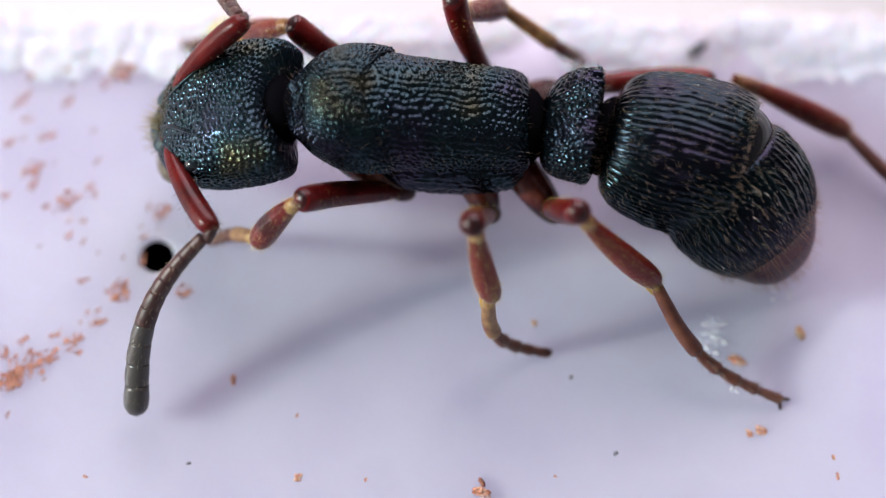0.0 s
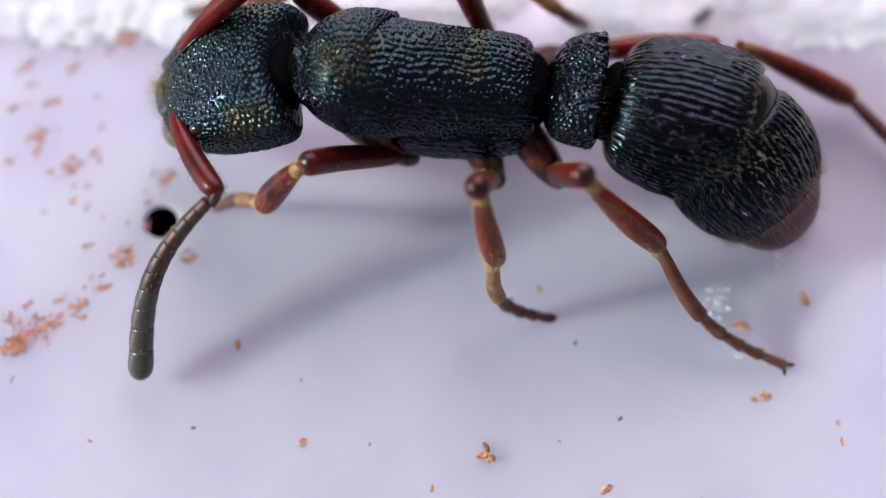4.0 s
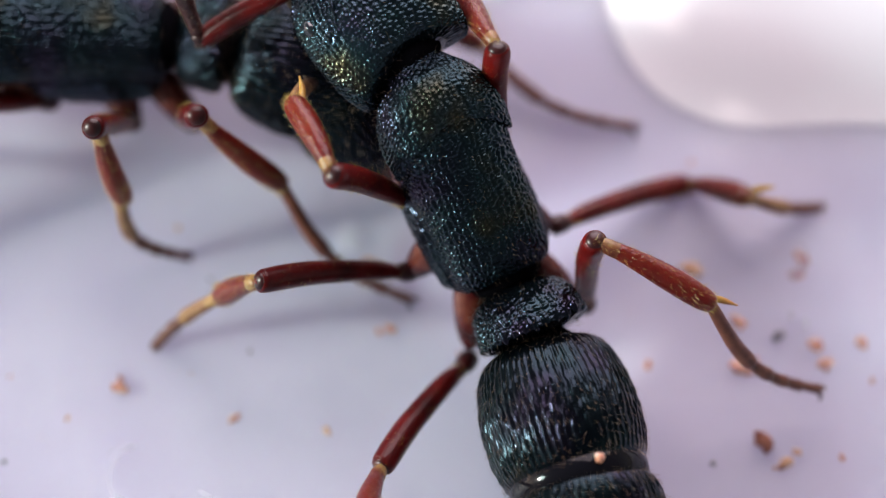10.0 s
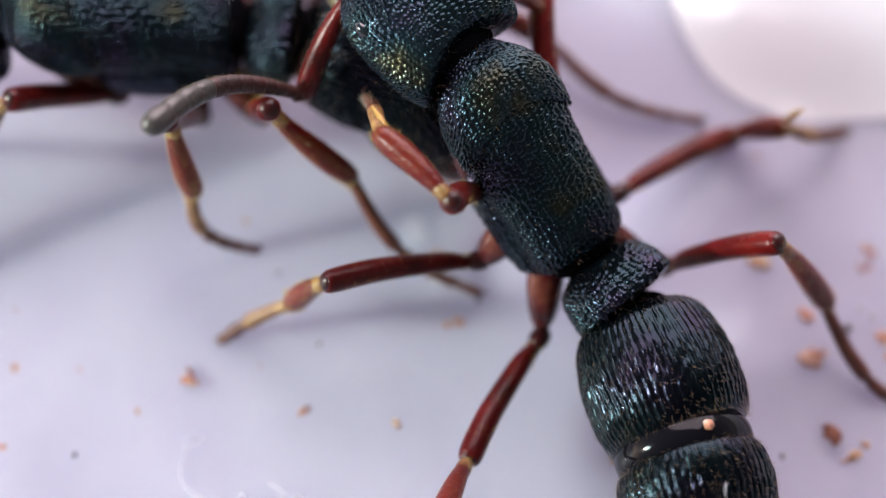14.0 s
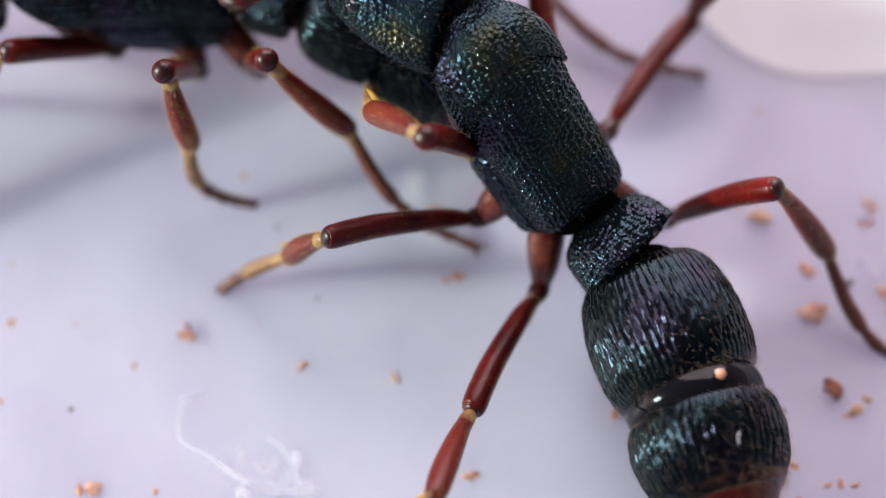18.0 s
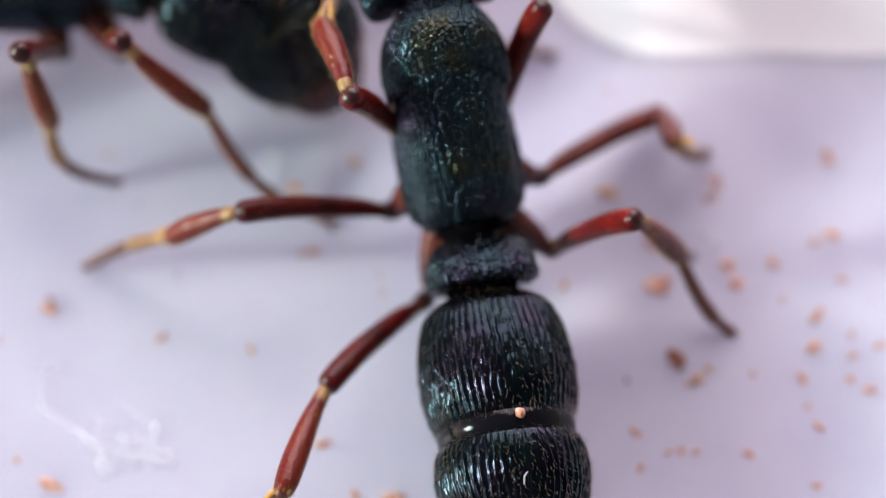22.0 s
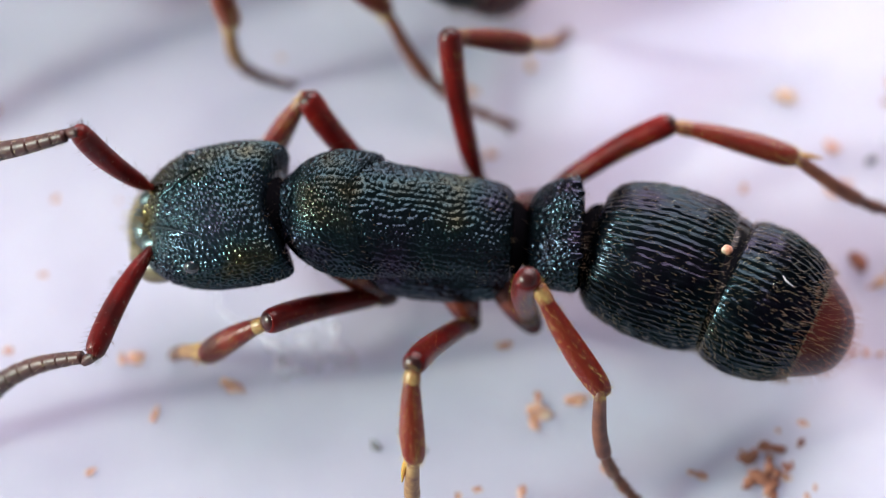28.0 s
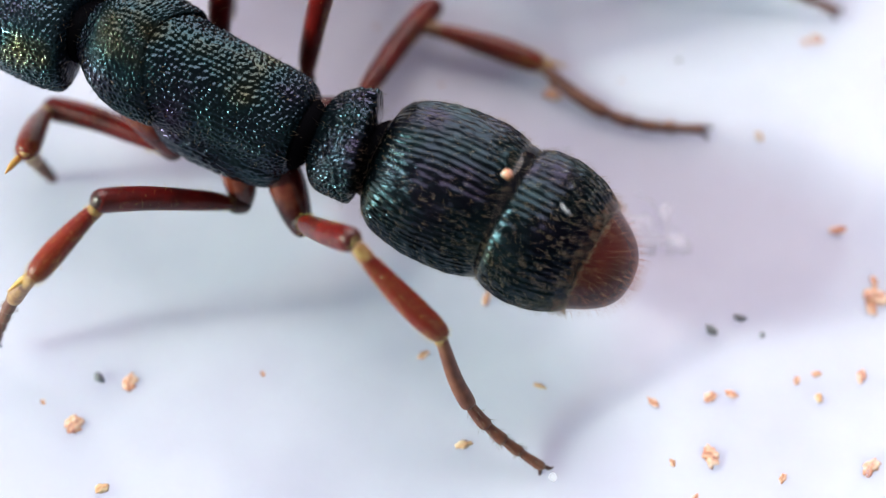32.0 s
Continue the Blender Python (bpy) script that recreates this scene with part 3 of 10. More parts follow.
        for i in range(11):
            l = 0.115 + 0.01 * i + (0.09 if i == 10 else 0)
            r = 0.066 + 0.0055 * i
            arc = lambda q: 0.24 * math.sin(math.pi * q / 1.95)
            end = 0.012 if i == 10 else r * 0.97
            bead = tube([(arc(y), y * s, 0, r * 0.93), (arc(y + l * .5), (y + l * .55) * s, 0, r), (arc(y + l * .8), (y + l * .85) * s, 0, r * (0.75 if i == 10 else 0.98)),
                                                (arc(y + l), (y + l) * s, 0, end)], 14, 4)
            bead = mesh_of("bead", *join(bead, hairs(bead, 40, 0.035, 0.0012, (0, 0.8 * s, 0), rng)), CLUB if i > 6 else FEELER)
            bead.materials.append(PALE)
            bead.polygons.foreach_set("material_index", [1 if q.index >= 14 * 12 + 2 else 0 for q in bead.polygons])
            part("bead", bead, fu)
            y += l
    return ant, p


# ---- the floor ----


HOLE = (-2.74, -0.32, 0.165)


def slab():
    """A white floor with a small drilled hole; it ends in a ragged rim, and the table lies below."""
    verts, faces = [], []
    hx, hy, hr = HOLE
    xs = sorted([-60, -30, -15] + [-9 + 0.15 * i for i in range(151) if abs(-9 + 0.15 * i - hx) > 0.42] + [hx - 0.35, hx, hx + 0.35] + [16, 20, 30, 60])
    ys = sorted([-60, -30, -16, -12] + [-10 + 0.4 * i for i in range(29) if abs(-10 + 0.4 * i - hy) > 0.45] + [hy - 0.35, hy, hy + 0.35, 1.55])
    rim = lambda x: 1.98 + 0.16 * noise.noise((x * 1.1, 3, 0)) + 0.12 * noise.noise((x * 4, 1, 0)) + (0.12 if 1.3 < x < 2.6 or x > 3.6 else 0)
    for j, y in enumerate(ys + [None, None, None]):
        for x in xs:
            if y is not None:
                verts.append((x, y, 0.012 * noise.noise((x * 0.6, y * 0.6, 5)) - 0.01))
            else:
                k = j - len(ys)
                verts.append((x, rim(x) + (0, 0.12, 0.2)[k], (-0.02, -0.15, -4)[k]))
    w = len(xs)
    ci, cj = xs.index(hx), ys.index(hy)
    for j in range(len(ys) + 2):
        for i in range(w - 1):
            if not (j in (cj - 1, cj) and i in (ci - 1, ci)):
                faces.append((j * w + i, j * w + i + 1, (j + 1) * w + i + 1, (j + 1) * w + i))
    # the hole's lip and its wall
    ring = [((cj + b) * w + ci + a) for a, b in ((1, 0), (1, 1), (0, 1), (-1, 1), (-1, 0), (-1, -1), (0, -1), (1, -1))]
    n, levels = 32, ((0.2, -0.009), (0.185, -0.006), (0.175, -0.01), (0.168, -0.03), (0.166, -0.06), (0.16, -2.6))
    base = len(verts)
    for r, z in levels:
        for k in range(n):
            a = 2 * math.pi * k / n
            verts.append((hx + r * math.cos(a), hy + r * math.sin(a), z))
    for q in range(8):
        for k in range(4):
            a, c = base + q * 4 + k, base + (q * 4 + k + 1) % n
            faces.append((a, ring[q] if k < 2 else ring[(q + 1) % 8], c))
        faces.append((base + q * 4 + 2, ring[q], ring[(q + 1) % 8]))
    for l in range(len(levels) - 1):
        for k in range(n):
            a, c = base + l * n + k, base + l * n + (k + 1) % n
            faces.append((a, c, c + n, a + n))
    faces.append(tuple(base + (len(levels) - 1) * n + k for k in range(n)))
    me = mesh_of("floor", verts, faces, FLOOR)
    # the hole's deep wall and bottom are coloured black for its inner shade
    me.materials.append(DARK)
    for q in me.polygons[-(n + 1):]:
        q.material_index = 1
    return tagged(new("floor", me), "smooth white plastic floor with a drilled hole and a ragged rim", "floor", kind="structure")


slab()
tagged(new("table", mesh_of("table", [(-300, -300, -6), (300, -300, -6), (300, 300, -6), (-300, 300, -6)], [(0, 1, 2, 3)], BEYOND)), "plain beige table top below the floor", "table", kind="structure")

# ---- the ants ----
ant_still, still_parts = make_ant("black blue-green ant with dark red legs, standing still by the rim", {"fore": 0.05, "middle": 0.2, "hind": 0.12})
ant_walker, ant_parts = make_ant("black blue-green ant with dark red legs, walking over the floor", {"fore": 0.05, "middle": 0.05, "hind": 0.12})


def settle(ant, p):
    ant.matrix_basis = spot(-0.25, 0.59, 179.6)
    p["head"].matrix_basis = head_joint(-2.1, 30, 1.22)
    p["petiole"].matrix_basis = tail(-7.8, droop=30, tuck=0.34)
    p["gaster"].matrix_basis = tail(-7.8, -15.6, droop=30, tuck=0.34)
    p["gaster_end"].matrix_basis = tail(-7.8, -15.6, -44.4, droop=30, tuck=0.34)
    p["left_fore_coxa"].matrix_basis = aim(0.72, 0.25, 1.08, 0.08, 0.48, 0.62, 1)
    p["left_fore_femur"].matrix_basis = aim(0.08, 0.48, 0.62, 1.04, 0.95, 1.58, 1)
    p["left_fore_tibia"].matrix_basis = aim(1.04, 0.95, 1.58, 1.44, 1.04, 0.78, 1)
    p["left_fore_tarsus"].matrix_basis = aim(1.44, 1.04, 0.78, 1.93, 0.79, 0.03, 1)
    p["left_middle_coxa"].matrix_basis = aim(-0.45, 0.28, 0.92, -0.71, 0.66, 0.52, 1)
    p["left_middle_femur"].matrix_basis = aim(-0.71, 0.66, 0.52, -0.54, 1.26, 1.85, 1)
    p["left_middle_tibia"].matrix_basis = aim(-0.54, 1.26, 1.85, -0.7, 1.65, 1.06, 1)
    p["left_middle_tarsus"].matrix_basis = aim(-0.7, 1.65, 1.06, -1.23, 1.85, 0.03, 1)
    p["left_hind_coxa"].matrix_basis = aim(-0.9, 0.24, 0.88, -1.25, 0.6, 0.52, 1)
    p["left_hind_femur"].matrix_basis = aim(-1.25, 0.6, 0.52, -1.45, 1.14, 1.85, 1)
    p["left_hind_tibia"].matrix_basis = aim(-1.45, 1.14, 1.85, -2.22, 1.46, 0.89, 1)
    p["left_hind_tarsus"].matrix_basis = aim(-2.22, 1.46, 0.89, -3.46, 2.34, 0.03, 1)
    p["right_fore_coxa"].matrix_basis = aim(0.72, -0.25, 1.08, 0.08, -0.48, 0.62, -1)
    p["right_fore_femur"].matrix_basis = aim(0.08, -0.48, 0.62, 1.17, -0.83, 1.48, -1)
    p["right_fore_tibia"].matrix_basis = aim(1.17, -0.83, 1.48, 1.62, -1.09, 0.71, -1)
    p["right_fore_tarsus"].matrix_basis = aim(1.62, -1.09, 0.71, 2.28, -1.26, 0.03, -1)
    p["right_middle_coxa"].matrix_basis = aim(-0.45, -0.28, 0.92, -0.71, -0.66, 0.52, -1)
    p["right_middle_femur"].matrix_basis = aim(-0.71, -0.66, 0.52, -0.4, -0.78, 1.85, -1)
    p["right_middle_tibia"].matrix_basis = aim(-0.4, -0.78, 1.85, -0.8, -1.21, 1.07, -1)
    p["right_middle_tarsus"].matrix_basis = aim(-0.8, -1.21, 1.07, -1.6, -1.15, 0.03, -1)
    p["right_hind_coxa"].matrix_basis = aim(-0.9, -0.24, 0.88, -1.25, -0.6, 0.52, -1)
    p["right_hind_femur"].matrix_basis = aim(-1.25, -0.6, 0.52, -3.02, -0.65, 0.73, -1)
    p["right_hind_tibia"].matrix_basis = aim(-3.02, -0.65, 0.73, -4.14, -0.31, 0.26, -1)
    p["right_hind_tarsus"].matrix_basis = aim(-4.14, -0.31, 0.26, -5.77, 0.54, 0.03, -1)
    p["left_scape"].matrix_basis = aim(2.33, 0.16, 1.1, 1.83, 1.19, 1.46, 1)
    p["left_funiculus"].matrix_basis = aim(1.83, 1.19, 1.46, 2.55, 2.49, 0.28, 1)
    p["right_scape"].matrix_basis = aim(2.31, -0.24, 1.1, 1.58, -0.63, 1.96, -1)
    p["right_funiculus"].matrix_basis = aim(1.58, -0.63, 1.96, 1.63, -2.05, 0.7, -1)


settle(ant_still, still_parts)


# ---- crumbs, grains and fibres on the floor ----


def lump(x, y, size, mat, name, label, flat=0.55, category="crumb", group="", sink=0.08, seed=None, fuzz=0.45, turn=(0, 360)):
    """An irregular grain that lies on the floor."""
    rng = random.Random(int(x * 971 + y * 3571 + size * 100) if seed is None else seed)
    v, f = ball(0, 0, 0, 0.5 * size, rng.uniform(0.8, 1.25), rng.uniform(0.5, 0.8), flat, 14)
    o = rng.uniform(0, 99)
    out = []
    for p in v:
        p = Vector(p)
        g = 1 + fuzz * noise.noise(p * 3.2 / size + Vector((o, 0, 0))) + fuzz * 0.8 * noise.noise(p * 8 / size + Vector((o, 3, 0))) + fuzz * 0.35 * noise.noise(p * 19 / size + Vector((o, 5, 0)))
        out.append(p * g)
    low = min(p.z for p in out)
    ob = new(name, mesh_of(name, out, f, mat))
    ob.matrix_basis = pose(x * MM, y * MM, (-low - sink * size) * MM, 0, 0, rng.uniform(*turn))
    return tagged(ob, label, category, group)


def clay_crumb(x, y, size):
    lump(x, y, size, CLAY, "clay_crumb", "small orange clay crumb on the white floor", 0.15, group="clay crumbs")


def dark_crumb(x, y, size):
    lump(x, y, size, RUST, "clay_crumb", "dark red-brown clay crumb on the white floor", 0.4, group="clay crumbs")


def sand_crumb(x, y, size):
    lump(x, y, size, SAND, "sand_grain", "flat yellowish sand grain on the white floor", 0.3, group="sand grains")


def grey_crumb(x, y, size):
    lump(x, y, size, GREY, "dirt_speck", "tiny dark grey dirt speck on the floor", 0.5, group="dirt specks")


def stain(x, y, size):
    lump(x, y, size, STAIN, "clay_smear", "thin rust-coloured clay smear on the white floor", 0.02, "smear", "clay smears", 0.002, fuzz=1.2, turn=(25, 85))


def salt(x, y, size):
    lump(x, y, size, SALT, "clear_grain", "clear glassy grain beside the ant's foot", 0.8, "grain", "clear grains")


clay_crumb(-1.97, -1.56, 0.09)
clay_crumb(-1.36, -1.91, 0.05)
clay_crumb(-1.34, -2.51, 0.09)
clay_crumb(2.87, -2.07, 0.10)
clay_crumb(3.65, -2.30, 0.06)
clay_crumb(3.68, -2.48, 0.06)
clay_crumb(-3.32, -2.51, 0.05)
clay_crumb(-0.71, -2.53, 0.04)
clay_crumb(1.05, -2.49, 0.04)
clay_crumb(2.78, -1.35, 0.14)
sand_crumb(0.87, -0.99, 0.08)
sand_crumb(3.38, -1.08, 0.17)
grey_crumb(1.21, -1.53, 0.05)
grey_crumb(1.62, -2.27, 0.05)
grey_crumb(-2.36, -2.38, 0.04)
stain(-4.14, 1.28, 0.14)
stain(-3.87, 0.90, 0.14)
stain(-3.18, 1.58, 0.22)
stain(-4.22, 0.85, 0.12)
stain(-3.62, 0.24, 0.17)
stain(-3.66, -1.11, 0.10)
stain(-3.49, -1.17, 0.16)
stain(-3.91, -1.42, 0.26)
stain(-4.09, -1.59, 0.23)
stain(-4.15, -1.31, 0.14)
stain(-3.73, -1.34, 0.17)
stain(-3.06, -0.68, 0.19)
stain(-3.26, -0.98, 0.12)
stain(-3.44, -0.57, 0.09)
stain(-2.71, 0.13, 0.24)
stain(-2.47, -0.69, 0.16)
stain(-2.88, -0.37, 0.12)
stain(-3.60, -0.11, 0.10)
stain(-4.22, 0.30, 0.10)
stain(-3.99, 0.56, 0.17)
stain(-3.42, 0.39, 0.11)
stain(-3.95, 0.44, 0.17)
stain(-3.98, -1.17, 0.11)
stain(-4.04, -1.47, 0.19)
stain(-3.69, 1.63, 0.11)
stain(-3.67, 1.27, 0.12)
stain(-3.97, -1.54, 0.04)
stain(-4.08, -1.91, 0.06)
stain(-3.79, -1.48, 0.09)
stain(-3.75, -1.56, 0.04)
stain(-3.81, -1.30, 0.09)
stain(-3.72, -1.36, 0.07)
stain(-4.07, -1.55, 0.09)
stain(-4.03, -1.63, 0.04)
stain(-3.91, -1.28, 0.06)
stain(-3.75, -1.35, 0.06)
stain(-4.01, -1.52, 0.09)
stain(-4.04, -1.65, 0.06)
stain(-4.13, -1.53, 0.07)
stain(-3.53, -1.26, 0.06)
stain(-3.97, -1.56, 0.04)
stain(-3.49, -1.12, 0.06)
stain(-3.86, -1.46, 0.06)
stain(-4.03, -1.57, 0.09)
stain(-4.07, -1.61, 0.04)
stain(-4.02, -1.50, 0.04)
stain(-3.69, -1.37, 0.09)
stain(-3.45, -1.29, 0.09)
stain(-3.92, -1.42, 0.04)
stain(-3.98, -1.55, 0.06)
stain(-3.45, -1.17, 0.06)
stain(-3.21, -0.67, 0.05)
stain(-3.18, -0.69, 0.05)
stain(-3.28, -0.87, 0.07)
stain(-3.35, -1.00, 0.04)
stain(-3.44, -0.99, 0.05)
stain(-2.87, -0.12, 0.07)
stain(-3.06, -0.62, 0.07)
stain(-3.30, -0.99, 0.05)
stain(-3.09, -0.56, 0.04)
stain(-3.38, -0.89, 0.07)
stain(-2.84, 0.18, 0.07)
stain(-3.27, -1.01, 0.07)
stain(-2.90, -0.02, 0.05)
stain(-3.06, -0.34, 0.04)
stain(-4.01, 1.09, 0.04)
stain(-3.45, -0.17, 0.06)
stain(-4.08, 1.09, 0.08)
stain(-3.82, 0.19, 0.08)
stain(-3.36, 0.65, 0.08)
stain(-3.40, 0.97, 0.06)
stain(-3.62, 1.47, 0.06)
stain(-3.85, -0.23, 0.06)
stain(-4.08, 0.89, 0.06)
stain(-3.36, 0.32, 0.08)
stain(-3.47, 0.04, 0.08)
stain(-3.64, 0.34, 0.04)
stain(-3.76, 0.63, 0.04)
stain(-4.05, 1.55, 0.08)
stain(-3.30, -0.29, 0.04)
stain(-3.59, 0.04, 0.06)
clay_crumb(1.48, -2.95, 0.12)
clay_crumb(-2.30, -3.28, 0.12)
clay_crumb(-1.42, -3.31, 0.08)
sand_crumb(-0.13, -2.95, 0.07)
sand_crumb(2.38, -3.08, 0.11)
grey_crumb(-0.72, -3.39, 0.06)
clay_crumb(6.39, -1.98, 0.19)
clay_crumb(6.42, -2.42, 0.27)
clay_crumb(7.22, -2.40, 0.19)
clay_crumb(7.13, -2.21, 0.18)
clay_crumb(6.71, -3.45, 0.08)
clay_crumb(7.33, -3.35, 0.09)
clay_crumb(7.58, -2.18, 0.14)
clay_crumb(5.49, -2.41, 0.12)
clay_crumb(5.97, -0.29, 0.08)
dark_crumb(6.58, -3.19, 0.20)
grey_crumb(6.77, -2.12, 0.12)
sand_crumb(5.95, -1.43, 0.18)
sand_crumb(6.90, -3.29, 0.08)
stain(7.05, -1.30, 0.17)
stain(6.98, -1.48, 0.14)
clay_crumb(6.16, -3.94, 0.12)
clay_crumb(6.20, -4.30, 0.11)
clay_crumb(3.09, -4.05, 0.18)
clay_crumb(-0.61, -4.18, 0.13)
clay_crumb(0.11, -4.20, 0.09)
clay_crumb(6.48, -4.14, 0.08)
clay_crumb(6.61, -4.13, 0.08)
clay_crumb(6.74, -4.14, 0.08)
clay_crumb(8.19, -1.05, 0.18)
clay_crumb(8.20, -1.88, 0.19)
clay_crumb(7.82, -3.39, 0.11)
clay_crumb(8.48, -3.51, 0.13)
clay_crumb(7.95, -3.07, 0.17)
clay_crumb(8.26, -2.36, 0.12)
clay_crumb(8.33, -3.16, 0.11)
clay_crumb(7.26, -4.16, 0.11)
clay_crumb(7.86, -3.68, 0.08)
clay_crumb(7.96, -3.88, 0.10)
clay_crumb(7.91, -4.48, 0.12)
clay_crumb(3.42, -4.57, 0.13)
sand_crumb(6.79, -3.40, 0.12)
grey_crumb(6.09, -3.41, 0.08)
clay_crumb(-0.28, -4.74, 0.13)
clay_crumb(0.46, -4.46, 0.22)
clay_crumb(-0.88, -5.31, 0.10)
clay_crumb(1.28, -5.77, 0.11)
clay_crumb(1.82, -5.72, 0.12)
clay_crumb(3.38, -4.83, 0.16)
clay_crumb(3.79, -4.60, 0.19)
clay_crumb(5.96, -4.83, 0.11)
clay_crumb(4.97, -5.36, 0.11)
clay_crumb(-1.73, -4.09, 0.11)
clay_crumb(-0.48, -4.17, 0.20)
dark_crumb(5.65, -5.56, 0.12)
dark_crumb(5.79, -5.31, 0.08)
dark_crumb(5.42, -5.19, 0.16)
dark_crumb(5.63, -5.49, 0.16)
dark_crumb(5.48, -5.34, 0.16)
dark_crumb(5.60, -5.32, 0.10)
dark_crumb(5.77, -5.26, 0.08)
dark_crumb(5.62, -5.34, 0.08)
dark_crumb(5.63, -5.42, 0.12)
dark_crumb(5.43, -5.43, 0.16)
dark_crumb(5.59, -5.07, 0.16)
dark_crumb(5.63, -5.20, 0.10)
dark_crumb(5.69, -5.34, 0.10)
dark_crumb(5.54, -5.39, 0.16)
dark_crumb(5.71, -5.10, 0.16)
dark_crumb(5.51, -5.38, 0.12)
dark_crumb(5.51, -5.35, 0.10)
dark_crumb(5.83, -5.26, 0.08)
dark_crumb(5.93, -5.04, 0.10)
dark_crumb(5.61, -5.27, 0.08)
dark_crumb(5.63, -5.29, 0.12)
dark_crumb(5.63, -5.44, 0.16)
clay_crumb(5.97, -5.57, 0.08)
clay_crumb(5.68, -5.33, 0.08)
clay_crumb(5.72, -4.91, 0.06)
clay_crumb(5.37, -5.13, 0.08)
clay_crumb(5.62, -5.16, 0.08)
clay_crumb(4.88, -5.33, 0.08)
clay_crumb(5.75, -5.36, 0.10)
clay_crumb(5.79, -5.39, 0.08)
clay_crumb(5.59, -5.53, 0.10)
clay_crumb(6.05, -5.48, 0.08)
clay_crumb(5.57, -5.45, 0.08)
clay_crumb(5.33, -5.67, 0.08)
clay_crumb(5.48, -5.12, 0.10)
clay_crumb(6.09, -5.71, 0.10)
clay_crumb(5.59, -5.67, 0.10)
clay_crumb(5.65, -5.54, 0.08)
grey_crumb(2.12, -4.94, 0.10)
grey_crumb(1.85, -5.06, 0.10)
grey_crumb(2.33, -5.11, 0.06)
clay_crumb(5.08, -3.60, 0.12)
clay_crumb(4.96, -2.69, 0.11)
clay_crumb(4.49, -3.43, 0.11)
clay_crumb(4.07, -5.27, 0.19)
clay_crumb(4.96, -5.97, 0.16)
clay_crumb(-2.39, -5.50, 0.07)
clay_crumb(-2.22, -3.40, 0.08)
sand_crumb(2.84, -5.73, 0.10)
clay_crumb(-4.15, -6.00, 0.24)
clay_crumb(-3.64, -5.59, 0.17)
clay_crumb(-4.45, -5.78, 0.06)
clay_crumb(1.81, -6.30, 0.24)
clay_crumb(1.45, -6.36, 0.09)
clay_crumb(3.29, -6.40, 0.20)
clay_crumb(2.47, -6.51, 0.10)
clay_crumb(2.02, -5.69, 0.12)
clay_crumb(2.64, -5.56, 0.10)
clay_crumb(2.83, -5.49, 0.09)
clay_crumb(3.25, -5.51, 0.14)
clay_crumb(3.43, -4.72, 0.22)
clay_crumb(1.65, -6.69, 0.09)
clay_crumb(2.98, -2.04, 0.13)
grey_crumb(-3.93, -5.55, 0.12)
sand_crumb(-0.50, -6.19, 0.12)
sand_crumb(0.22, -5.62, 0.09)
sand_crumb(-3.86, -6.62, 0.13)
clay_crumb(7.01, -1.29, 0.12)
clay_crumb(7.99, -2.75, 0.16)
clay_crumb(8.33, -2.93, 0.10)
clay_crumb(8.60, -3.05, 0.12)
clay_crumb(8.85, -3.70, 0.14)
clay_crumb(8.30, -3.40, 0.10)
clay_crumb(8.02, -1.96, 0.09)
clay_crumb(7.66, -2.57, 0.07)
clay_crumb(8.84, -2.81, 0.10)
lump(0.37, -2.66, 0.16, CLAY, "clay_crumb", "pale pinkish clay crumb with a darker one on it", 0.6, "crumb", "clay crumbs")
lump(0.37, -2.56, 0.08, RUST, "clay_crumb", "orange clay crumb against a sand grain", 0.9, group="clay crumbs")
for k in range(30):
    salt(2.56 + 0.012 * k ** 0.7 * math.cos(k * 2.4), -1.1 + 0.018 * k ** 0.75 * math.sin(k * 2.4), 0.028 + 0.012 * (k % 3))
for k in range(9):
    salt(2.74 + 0.05 * math.cos(k * 2.4), -1.6 + 0.07 * math.sin(k * 1.7), 0.035)
for k in range(5):
    salt(3.2 + 0.1 * math.cos(k * 2.1), -0.68 + 0.07 * math.sin(k * 1.3), 0.045)
for k in range(4):
    salt(6.95 + 0.09 * math.cos(k * 2.1), -1.97 + 0.09 * math.sin(k * 1.3), 0.06)
for k, (x, y, size) in enumerate(((1.1, -4.12, 0.55), (1.4, -4.05, 0.45), (0.85, -3.95, 0.35), (1.55, -4.2, 0.3))):
    lump(x, y, size, LINT, "white_flake", "soft white film of lint on the floor", 0.08, "flake", "white flakes", seed=40 + k, fuzz=0.8)
lump(1.45, -3.86, 0.17, FIBRE, "white_flake", "white translucent flake on the floor", 0.35, "flake", "white flakes")
lump(0.95, -4.22, 0.17, FIBRE, "white_flake", "white translucent flake on the floor", 0.3, "flake", "white flakes")
lump(0.33, -6.5, 0.1, FIBRE, "white_flake", "white translucent flake on the floor", 0.4, "flake", "white flakes")
lump(-2.2, 2.02, 0.3, YELLOW, "yellow_flake", "pale yellow-green translucent flake on the crust", 0.3, "flake", "white flakes")
lump(2.5, 1.86, 0.2, GREY, "dirt_speck", "grey dirt speck on the white rim", 0.4, group="dirt specks")


def fibre(points, r=0.009):
    rows = [(x, y, 0.03 + 0.05 * math.sin(i * 1.3) ** 2, r) for i, (x, y) in enumerate(points)]
    tagged(new("fibre", mesh_of("fibre", *tube(rows, 8, 6), FIBRE)), "fine white curled fibre lying on the floor", "fibre", "white fibres")


